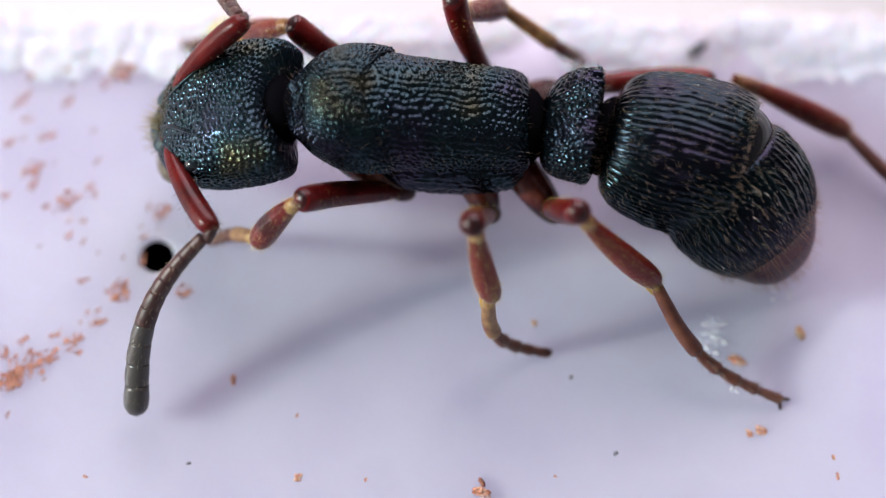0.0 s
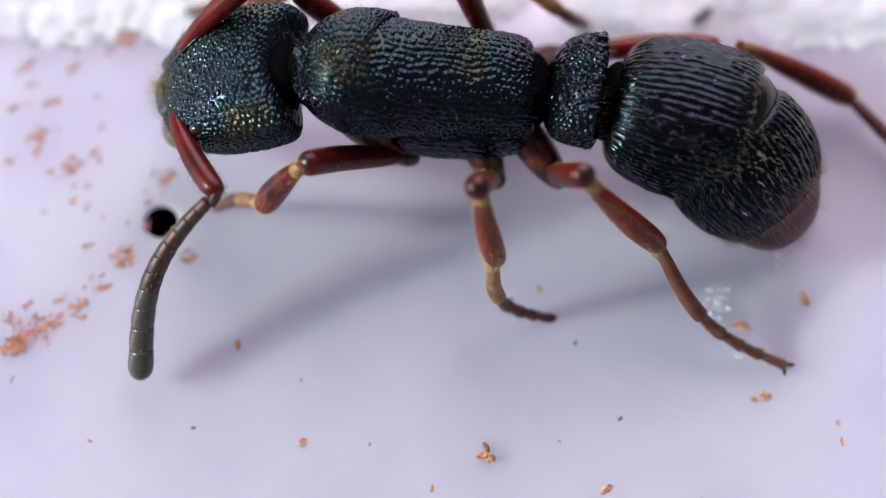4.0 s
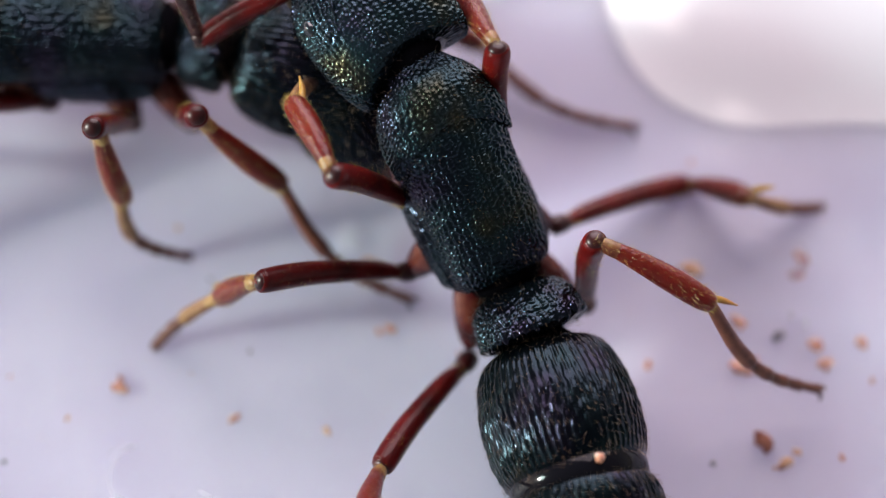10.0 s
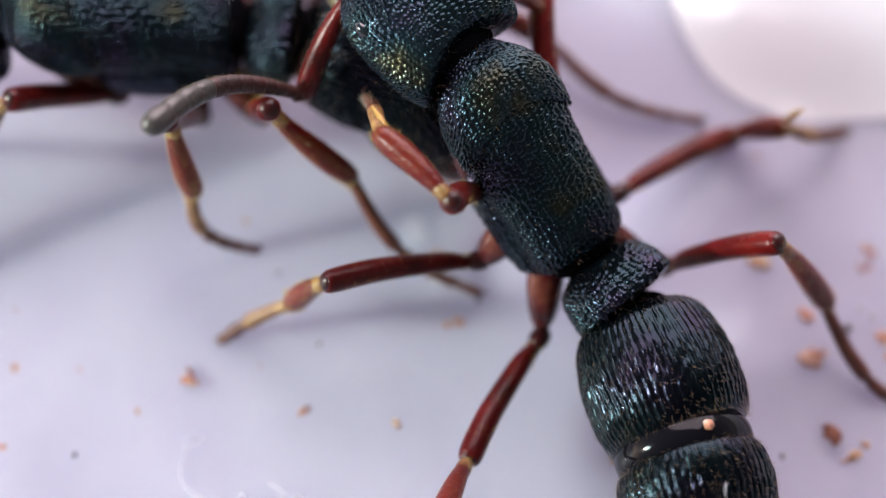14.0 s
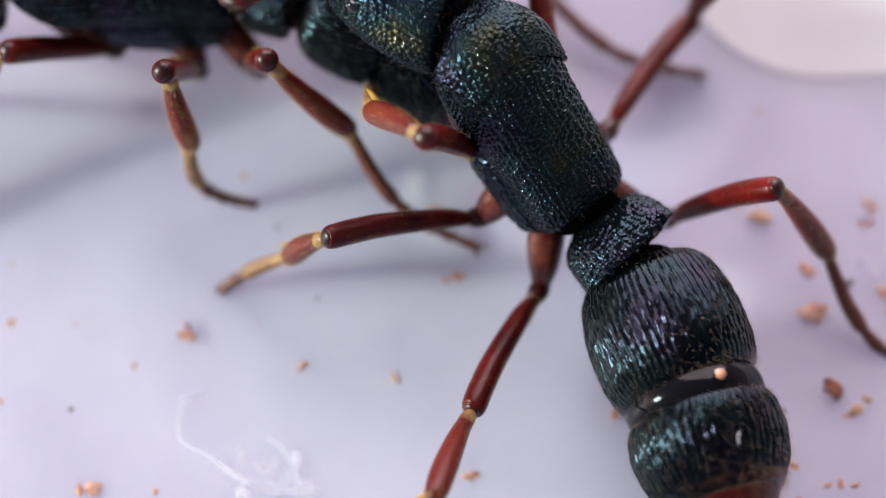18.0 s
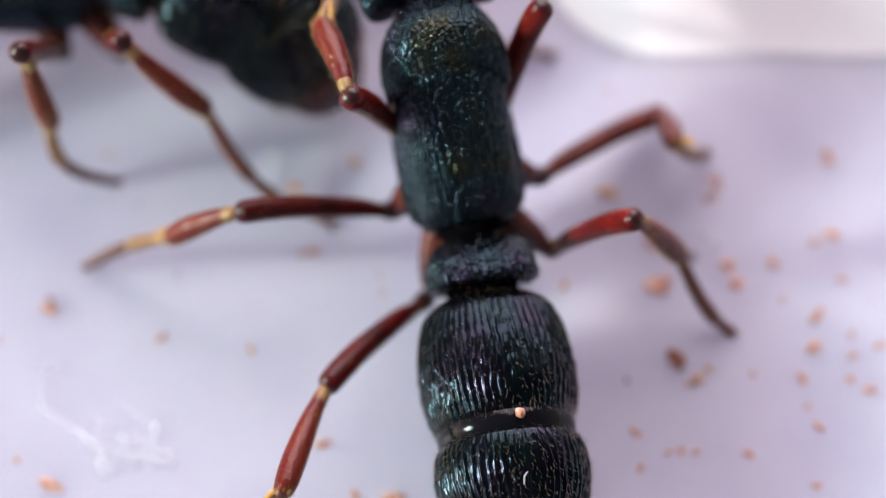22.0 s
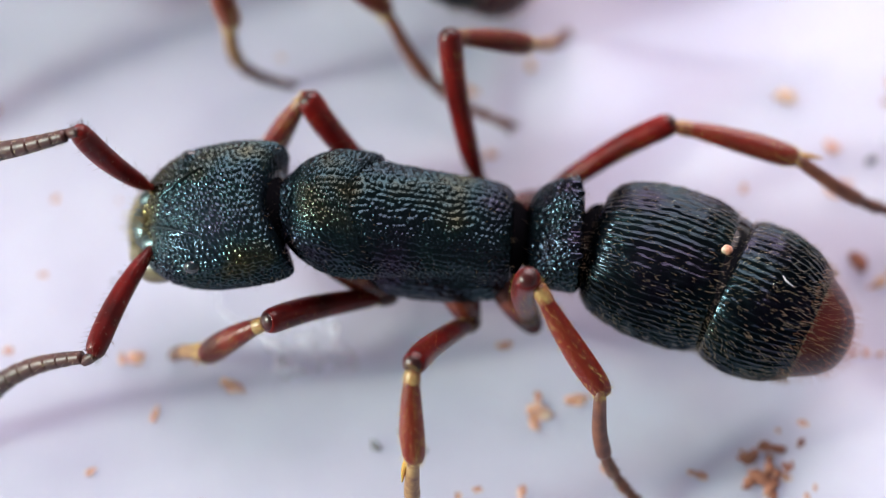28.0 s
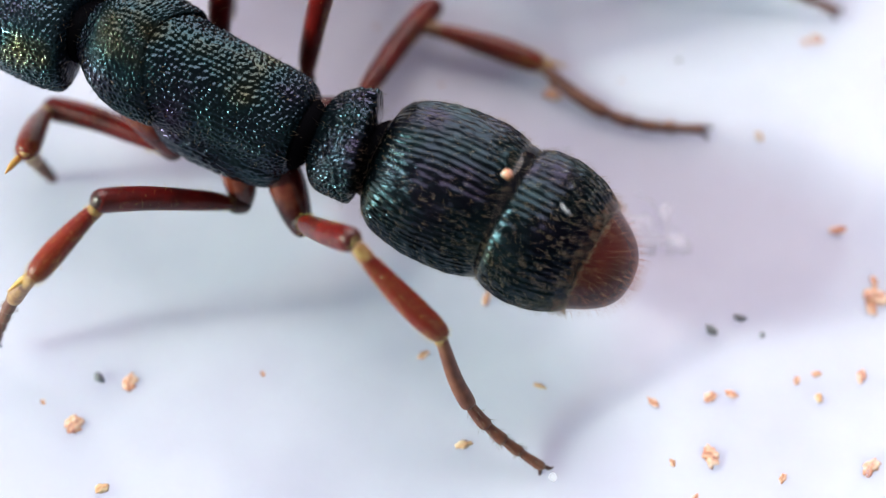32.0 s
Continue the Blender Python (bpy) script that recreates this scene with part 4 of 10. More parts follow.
fibre([(0.52, -3.23), (0.36, -3.36), (0.31, -3.5), (0.34, -3.71), (0.62, -3.87), (0.89, -4.04), (1.37, -4.18), (1.6, -4.16)])
fibre([(0.66, -3.9), (0.92, -4.1), (1.2, -4.2), (1.67, -4.2)], 0.014)
fibre([(1.15, -3.68), (1.3, -3.78), (1.4, -3.95), (1.48, -4.15)])
fibre([(0.28, -3.31), (0.4, -3.26), (0.55, -3.24)], 0.008)

# ---- crust along the rim, and the white dish behind ----


def crust(name, x0, x1, y, wide, high, seed, label):
    """A thin frosty sheet, lumpy on top, with a jagged far edge."""
    nx, ny = int((x1 - x0) / 0.03), 30
    verts, faces = [], []
    for i in range(nx + 1):
        x = x0 + (x1 - x0) * i / nx
        end = min(1, 8 * i / nx, 8 * (nx - i) / nx) ** 0.5
        edge = 0.14 * noise.noise((x * 1.1, seed, 1)) + 0.1 * noise.noise((x * 3.7, seed, 2)) + 0.06 * noise.noise((x * 11, seed, 3)) + 0.04 * noise.noise((x * 27, seed, 4))
        deep = wide * end * (0.85 + 0.4 * noise.noise((x * 1.7, seed, 7)) + 0.25 * noise.noise((x * 6, seed, 8)))
        for j in range(ny + 1):
            v = j / ny
            yy = y(x) + edge * end - deep * (1 - v)
            rise = min(1.0, v * 2.2) * (1 if v < 0.93 else math.sqrt(max(0.0, 1 - ((v - 0.93) / 0.07) ** 2)))
            h = high * end * rise * (0.75 + 0.4 * noise.noise((x * 2.6, yy * 2.6, seed)) + 0.3 * noise.noise((x * 8, yy * 8, seed)) + 0.16 * noise.noise((x * 21, yy * 21, seed)))
            verts.append((x + 0.02 * noise.noise((x * 13, yy * 13, 4)), yy, max(h, 0) - (0.012 if j < ny else 0.12)))
    for i in range(nx):
        for j in range(ny):
            a = i * (ny + 1) + j
            faces.append((a, a + ny + 1, a + ny + 2, a + 1))
    tagged(new(name, mesh_of(name, verts, faces, CRUST)), label, "crust", "crust along the rim")


crust("crust", -7, 0.9, lambda x: 2.2, 0.75, 0.05, 1, "crumbly frosty white crust along the floor's rim")
crust("crust", 1.0, 3.0, lambda x: 2.2, 0.85, 0.055, 5, "crumbly frosty white crust along the floor's rim")
crust("crust", 2.8, 6.0, lambda x: 2.25, 0.85, 0.055, 9, "crumbly frosty white crust along the floor's rim")


def dish():
    """A low white dish with a rounded corner and a soft lip."""
    x0, y0, x1, y1, rad = 5.5, 0.44, 24.0, 18.0, 1.15
    out = []
    for cx, cy, a0 in ((x1 - rad, y1 - rad, 0), (x0 + rad, y1 - rad, 90), (x0 + rad, y0 + rad, 180), (x1 - rad, y0 + rad, 270)):
        out += [(cx, cy, radians(a0 + 90 * i / 16)) for i in range(17)]
    levels = ((0.35, -0.01), (0.22, 0.01), (0.1, 0.03), (-0.1, 0.07), (-0.35, 0.12), (-0.7, 0.16), (-1.05, 0.18))
    verts = [(cx + (rad + d) * math.cos(a), cy + (rad + d) * math.sin(a), z) for d, z in levels for cx, cy, a in out]
    n = len(out)
    faces = [(l * n + i, l * n + (i + 1) % n, (l + 1) * n + (i + 1) % n, (l + 1) * n + i) for l in range(len(levels) - 1) for i in range(n)]
    faces.append(tuple((len(levels) - 1) * n + i for i in range(n)))
    tagged(new("dish", mesh_of("dish", verts, faces, DISH)), "glossy white dish with a rounded corner", "dish")


dish()


v, f = ball(0.02, -0.1, 0.595, 0.05, n=8)
part("grit", mesh_of("grit", [(x + 0.02 * noise.noise((x * 20, y * 20, z * 20)), y + 0.02 * noise.noise((x * 20, y * 20, 4)), z) for x, y, z in v], f, CLAY), ant_parts["gaster_end"], "pinkish grit stuck to the shell")
part("lint", mesh_of("lint", *tube([(-0.54, -0.09, 0.63, 0.006), (-0.59, -0.05, 0.655, 0.009), (-0.66, -0.04, 0.63, 0.006)], 8), FIBRE), ant_parts["gaster_end"], "white lint stuck to the shell")
part("lint", mesh_of("lint", *tube([(-0.3, 0.52, 0.36, 0.006), (-0.42, 0.46, 0.45, 0.006), (-0.55, 0.44, 0.5, 0.006), (-0.62, 0.5, 0.46, 0.006)], 8), FIBRE), ant_parts["gaster"], "white lint stuck to the shell")


def motions():
    ant = ant_walker
    walk(ant, [
        (0, spot(12.29, -8.88, 104.3, 0)), (4.4, spot(12.29, -8.88, 104.3, 0)), (5, spot(9.49, -6.58, 104.3, 0)), (5.5, spot(7.29, -4.58, 95.7, 0)),
        (6, spot(5.29, -2.38, 75.6, 0)), (6.5, spot(5.04, -1.79, 79.0, -12)), (7, spot(5.07, -1.74, 82.7, -15)), (7.5, spot(4.92, -1.69, 85.7, -12)),
        (8, spot(4.77, -1.60, 92.7, -6)), (8.5, spot(4.39, -1.34, 103.0, 8)), (9, spot(4.06, -1.19, 113.0, 19)), (9.5, spot(3.67, -0.96, 120.3, 22)),
        (10, spot(3.62, -0.99, 117.5, 22)), (11, spot(3.58, -1.02, 118.6, 22)), (12, spot(3.55, -1.02, 121.6, 22)), (13, spot(3.55, -0.86, 123.5, 22)),
        (16, spot(3.55, -1.04, 128.1, 22)), (17, spot(3.55, -1.02, 127.1, 22)), (18, spot(3.53, -0.97, 128.1, 22)), (19, spot(4.06, -1.14, 110.2, 20)),
        (20, spot(4.40, -1.06, 98.8, 19)), (21, spot(4.45, -1.09, 96.4, 19)), (22, spot(4.36, -1.19, 101.4, 18)), (23, spot(3.96, -1.75, 125.5, 14)),
        (24, spot(3.92, -2.14, 133.6, 8)), (24.5, spot(3.68, -2.48, 144.7, 4)), (25, spot(3.63, -2.62, 156.1, 0)), (25.5, spot(3.61, -2.65, 163.5, 0)),
        (26, spot(3.40, -2.79, 167.2, 0)), (26.5, spot(3.40, -2.53, 169.1, 0)), (28.5, spot(1.62, -3.40, 178.9, 0)), (29, spot(1.24, -3.38, 181.0, 0)),
        (29.5, spot(0.59, -3.21, 176.2, 0)), (30, spot(-0.09, -3.01, 172.7, 0)), (30.5, spot(-0.81, -2.88, 167.9, 0)),
        (31, spot(-1.56, -2.98, 162.1, 0)), (31.5, spot(-2.28, -3.02, 158.1, 0)), (32, spot(-2.95, -3.09, 155.8, 0)),
    ])
    walk(ant_parts["head"], [
        (0, head_joint(-10.6, 14)), (6, head_joint(-10.6, 14)), (6.5, head_joint(-7.2, 0)), (7, head_joint(-3.0, -2)), (7.5, head_joint(2.3, 0)),
        (8, head_joint(5.9, 4)), (8.5, head_joint(11.0, 12)), (9, head_joint(9.1, 22)), (9.5, head_joint(5.5, 22)), (10, head_joint(13.1, 22)),
        (11, head_joint(15.4, 22)), (12, head_joint(14.2, 22)), (13, head_joint(12.6, 22)), (16, head_joint(9.8, 22)), (17, head_joint(15.7, 22)),
        (18, head_joint(18.3, 22)), (19, head_joint(-5.1, 21)), (20, head_joint(-9.6, 21)), (21, head_joint(-14.0, 21)), (22, head_joint(-0.1, 20)),
        (23, head_joint(7.0, 19)), (24, head_joint(26.1, 17)), (24.5, head_joint(26.0, 15)), (25, head_joint(25.8, 14)), (25.5, head_joint(20.5, 14)),
        (26, head_joint(21.1, 14)), (26.5, head_joint(17.0, 14)), (28.5, head_joint(1.9, 14)), (29, head_joint(-3.5, 14)), (29.5, head_joint(2.3, 14)),
        (30, head_joint(5.7, 14)), (30.5, head_joint(-0.9, 14)), (31, head_joint(-10.6, 14)), (31.5, head_joint(-9.0, 14)), (32, head_joint(-6.4, 14)),
    ])
    walk(ant_parts["petiole"], [
        (0, tail(14.0, up=0)), (6, tail(14.0, up=0)), (6.5, tail(0.0, up=-12)), (7, tail(-9.4, up=-15)), (7.5, tail(-10.5, up=-12)), (8, tail(-10.5, up=-6)),
        (8.5, tail(-10.5, up=8)), (9, tail(-9.4, up=19)), (9.5, tail(-13.7, up=22)), (10, tail(-3.6, up=22)), (11, tail(-2.3, up=22, tuck=-0.03)),
        (12, tail(-2.4, up=22, tuck=-0.07)), (13, tail(2.6, up=22, tuck=-0.07)), (16, tail(7.5, up=22, tuck=-0.07)), (17, tail(8.3, up=22, tuck=-0.07)), (18, tail(6.4, up=22, tuck=-0.07)),
        (19, tail(0.5, up=20, tuck=-0.03)), (20, tail(-3.5, up=19)), (21, tail(-2.5, up=19)), (22, tail(-2.5, up=18)), (23, tail(-4.8, up=14)),
        (24, tail(7.8, up=8, tuck=0.06)), (24.5, tail(4.6, up=4, tuck=0.06)), (25, tail(-7.3, up=0, tuck=0.06)), (25.5, tail(-23.4, up=0, tuck=0.06)), (26, tail(-26.2, up=0, tuck=0.06)),
        (26.5, tail(-20.7, up=0, tuck=0.06)), (28.5, tail(3.6, up=0, tuck=0.1)), (29, tail(-6.8, up=0, tuck=0.1)), (29.5, tail(-4.4, up=0, tuck=0.1)), (30, tail(-6.2, up=0, tuck=0.1)),
        (30.5, tail(-0.5, up=0, tuck=0.1)), (31, tail(6.7, up=0, tuck=0.1)), (31.5, tail(1.5, up=0, tuck=0.1)), (32, tail(6.8, up=0, tuck=0.1)),
    ])
    walk(ant_parts["gaster"], [
        (0, tail(14.0, 8.2, up=0)), (6, tail(14.0, 8.2, up=0)), (6.5, tail(0.0, 0.4, up=-12)), (7, tail(-9.4, -3.2, up=-15)),
        (7.5, tail(-10.5, 2.0, up=-12)), (8, tail(-10.5, -1.0, up=-6)), (8.5, tail(-10.5, -6.0, up=8)), (9, tail(-9.4, -13.1, up=19)),
        (9.5, tail(-13.7, -15.9, up=22)), (10, tail(-3.6, -12.9, up=22)), (11, tail(-2.3, -12.8, up=22, tuck=-0.03)), (12, tail(-2.4, -13.8, up=22, tuck=-0.07)),
        (13, tail(2.6, -17.6, up=22, tuck=-0.07)), (16, tail(7.5, -17.7, up=22, tuck=-0.07)), (17, tail(8.3, -17.2, up=22, tuck=-0.07)), (18, tail(6.4, -19.3, up=22, tuck=-0.07)),
        (19, tail(0.5, -6.0, up=20, tuck=-0.03)), (20, tail(-3.5, -3.8, up=19)), (21, tail(-2.5, -4.8, up=19)), (22, tail(-2.5, -3.3, up=18)),
        (23, tail(-4.8, -8.8, up=14)), (24, tail(7.8, -7.9, up=8, tuck=0.06)), (24.5, tail(4.6, -9.0, up=4, tuck=0.06)), (25, tail(-7.3, -11.7, up=0, tuck=0.06)),
        (25.5, tail(-23.4, -21.8, up=0, tuck=0.06)), (26, tail(-26.2, -28.7, up=0, tuck=0.06)), (26.5, tail(-20.7, -25.8, up=0, tuck=0.06)), (28.5, tail(3.6, -14.7, up=0, tuck=0.1)),
        (29, tail(-6.8, -16.7, up=0, tuck=0.1)), (29.5, tail(-4.4, -18.2, up=0, tuck=0.1)), (30, tail(-6.2, -15.6, up=0, tuck=0.1)), (30.5, tail(-0.5, -12.1, up=0, tuck=0.1)),
        (31, tail(6.7, -4.7, up=0, tuck=0.1)), (31.5, tail(1.5, -0.6, up=0, tuck=0.1)), (32, tail(6.8, -0.1, up=0, tuck=0.1)),
    ])
    walk(ant_parts["gaster_end"], [
        (0, tail(14.0, 8.2, 9.8, up=0)), (6, tail(14.0, 8.2, 9.8, up=0)), (6.5, tail(0.0, 0.4, 0.5, up=-12)), (7, tail(-9.4, -3.2, -3.8, up=-15)),
        (7.5, tail(-10.5, 2.0, 2.4, up=-12)), (8, tail(-10.5, -1.0, -1.2, up=-6)), (8.5, tail(-10.5, -6.0, -7.2, up=8)),
        (9, tail(-9.4, -13.1, -15.8, up=19)), (9.5, tail(-13.7, -15.9, -19.1, up=22)), (10, tail(-3.6, -12.9, -15.4, up=22)),
        (11, tail(-2.3, -12.8, -15.4, up=22, tuck=-0.03)), (12, tail(-2.4, -13.8, -16.6, up=22, tuck=-0.07)), (13, tail(2.6, -17.6, -21.2, up=22, tuck=-0.07)),
        (16, tail(7.5, -17.7, -21.3, up=22, tuck=-0.07)), (17, tail(8.3, -17.2, -20.6, up=22, tuck=-0.07)), (18, tail(6.4, -19.3, -23.2, up=22, tuck=-0.07)),
        (19, tail(0.5, -6.0, -7.3, up=20, tuck=-0.03)), (20, tail(-3.5, -3.8, -4.6, up=19)), (21, tail(-2.5, -4.8, -5.8, up=19)),
        (22, tail(-2.5, -3.3, -3.9, up=18)), (23, tail(-4.8, -8.8, -10.6, up=14)), (24, tail(7.8, -7.9, -9.5, up=8, tuck=0.06)),
        (24.5, tail(4.6, -9.0, -10.8, up=4, tuck=0.06)), (25, tail(-7.3, -11.7, -24.3, up=0, tuck=0.06)), (25.5, tail(-23.4, -21.8, -29.4, up=0, tuck=0.06)),
        (26, tail(-26.2, -28.7, -28.7, up=0, tuck=0.06)), (26.5, tail(-20.7, -25.8, -30.8, up=0, tuck=0.06)), (28.5, tail(3.6, -14.7, -20.3, up=0, tuck=0.1)),
        (29, tail(-6.8, -16.7, -25.5, up=0, tuck=0.1)), (29.5, tail(-4.4, -18.2, -19, up=0, tuck=0.1)), (30, tail(-6.2, -15.6, -15, up=0, tuck=0.1)),
        (30.5, tail(-0.5, -12.1, -12, up=0, tuck=0.1)), (31, tail(6.7, -4.7, -8.5, up=0, tuck=0.1)), (31.5, tail(1.5, -0.6, -6.5, up=0, tuck=0.1)), (32, tail(6.8, -0.1, -5, up=0, tuck=0.1)),
    ])
    walk(ant_parts["left_fore_coxa"], [
        (0, aim(0.72, 0.25, 1.08, 0.08, 0.48, 0.62, 1)), (7, aim(0.72, 0.25, 1.08, 0.19, 0.48, 0.95, 1)),
        (7.5, aim(0.72, 0.25, 1.08, 0.14, 0.48, 1.03, 1)), (8, aim(0.72, 0.25, 1.08, 0.08, 0.48, 1.12, 1)),
        (8.5, aim(0.72, 0.25, 1.08, 0.02, 0.48, 1.03, 1)), (9, aim(0.72, 0.25, 1.08, -0.04, 0.48, 0.95, 1)),
        (18, aim(0.72, 0.25, 1.08, -0.05, 0.48, 0.89, 1)), (19, aim(0.72, 0.25, 1.08, -0.04, 0.48, 0.87, 1)),
        (22, aim(0.72, 0.25, 1.08, -0.03, 0.48, 0.84, 1)), (23, aim(0.72, 0.25, 1.08, -0.01, 0.48, 0.79, 1)),
        (24, aim(0.72, 0.25, 1.08, 0.02, 0.48, 0.71, 1)), (24.5, aim(0.72, 0.25, 1.08, 0.05, 0.48, 0.67, 1)),
        (25, aim(0.72, 0.25, 1.08, 0.08, 0.48, 0.62, 1)), (32, aim(0.72, 0.25, 1.08, 0.08, 0.48, 0.62, 1)),
    ])
    walk(ant_parts["left_fore_femur"], [
        (0, aim(0.08, 0.48, 0.62, 0.43, 0.97, 1.91, 1)), (6, aim(0.08, 0.48, 0.62, 0.43, 0.97, 1.91, 1)),
        (6.5, aim(0.18, 0.48, 0.88, 0.33, 0.92, 2.22, 1)), (7, aim(0.19, 0.48, 0.95, 0.31, 0.90, 2.30, 1)),
        (7.17, aim(0.17, 0.48, 0.98, 0.20, 0.88, 2.34, 1)), (7.33, aim(0.16, 0.48, 1.00, 0.09, 0.86, 2.37, 1)),
        (7.5, aim(0.14, 0.48, 1.03, -0.02, 0.84, 2.39, 1)), (7.75, aim(0.11, 0.48, 1.08, 0.15, 0.93, 2.42, 1)),
        (8, aim(0.08, 0.48, 1.12, 0.32, 1.01, 2.42, 1)), (8.5, aim(0.02, 0.48, 1.03, 0.02, 0.99, 2.36, 1)),
        (8.75, aim(-0.01, 0.48, 0.99, 0.25, 1.09, 2.25, 1)), (9, aim(-0.04, 0.48, 0.95, 0.47, 1.16, 2.09, 1)),
        (9.5, aim(-0.05, 0.48, 0.89, 0.56, 1.14, 1.99, 1)), (10, aim(-0.05, 0.48, 0.89, 0.54, 1.19, 1.97, 1)),
        (11, aim(-0.05, 0.48, 0.89, 0.59, 1.16, 1.96, 1)), (11.5, aim(-0.05, 0.48, 0.89, 0.48, 1.13, 2.04, 1)),
        (12, aim(-0.05, 0.48, 0.89, 0.36, 1.09, 2.10, 1)), (12.5, aim(-0.05, 0.48, 0.89, 0.18, 1.04, 2.17, 1)),
        (13, aim(-0.05, 0.48, 0.89, -0.01, 0.97, 2.22, 1)), (14, aim(-0.05, 0.48, 0.89, 0.13, 1.03, 2.19, 1)),
        (15, aim(-0.05, 0.48, 0.89, 0.27, 1.08, 2.14, 1)), (16, aim(-0.05, 0.48, 0.89, 0.40, 1.12, 2.08, 1)),
        (17, aim(-0.05, 0.48, 0.89, 0.43, 1.10, 2.07, 1)), (18, aim(-0.05, 0.48, 0.89, 0.45, 1.09, 2.07, 1)),
        (18.5, aim(-0.05, 0.48, 0.88, 0.19, 1.02, 2.17, 1)), (19, aim(-0.04, 0.48, 0.87, -0.08, 0.93, 2.22, 1)),
        (19.5, aim(-0.04, 0.48, 0.87, 0.41, 0.95, 2.13, 1)), (20, aim(-0.04, 0.48, 0.86, 0.85, 0.91, 1.88, 1)),
        (21, aim(-0.03, 0.48, 0.85, 0.93, 0.96, 1.79, 1)), (22, aim(-0.03, 0.48, 0.84, 0.31, 0.97, 2.13, 1)),
        (22.25, aim(-0.02, 0.48, 0.83, 0.83, 1.19, 1.58, 1)), (22.5, aim(-0.02, 0.48, 0.81, 1.03, 1.18, 0.86, 1)),
        (22.75, aim(-0.01, 0.48, 0.80, 0.90, 0.96, 0.22, 1)), (23, aim(-0.01, 0.48, 0.79, 0.51, 0.62, -0.18, 1)),
        (23.5, aim(0.00, 0.48, 0.75, 0.89, 0.96, 0.20, 1)), (24, aim(0.02, 0.48, 0.71, 0.99, 1.16, 0.81, 1)),
        (24.5, aim(0.05, 0.48, 0.67, 1.04, 1.06, 1.19, 1)), (25, aim(0.08, 0.48, 0.62, 1.09, 1.05, 1.44, 1)),
        (25.5, aim(0.08, 0.48, 0.62, 1.19, 0.98, 1.43, 1)), (26, aim(0.08, 0.48, 0.62, 0.66, 1.05, 1.58, 1)),
        (26.5, aim(0.08, 0.48, 0.62, 1.09, 1.19, 1.17, 1)), (27.17, aim(0.08, 0.48, 0.62, 1.12, 1.13, 1.23, 1)),
        (27.83, aim(0.08, 0.48, 0.62, 1.15, 1.07, 1.30, 1)), (28.5, aim(0.08, 0.48, 0.62, 1.17, 1.01, 1.36, 1)),
        (29, aim(0.08, 0.48, 0.62, 1.14, 1.08, 1.47, 1)), (29.5, aim(0.08, 0.48, 0.62, 0.94, 1.22, 1.48, 1)),
        (30, aim(0.08, 0.48, 0.62, 0.64, 0.79, 1.71, 1)), (30.25, aim(0.08, 0.48, 0.62, 1.01, 0.82, 1.39, 1)),
        (30.5, aim(0.08, 0.48, 0.62, 1.24, 0.79, 0.96, 1)), (31, aim(0.08, 0.48, 0.62, 1.47, 1.02, 1.04, 1)),
        (31.25, aim(0.08, 0.48, 0.62, 1.53, 0.86, 0.75, 1)), (31.5, aim(0.08, 0.48, 0.62, 1.51, 0.69, 0.48, 1)),
        (31.75, aim(0.08, 0.48, 0.62, 1.50, 0.58, 0.41, 1)), (32, aim(0.08, 0.48, 0.62, 1.47, 0.48, 0.34, 1)),
    ])
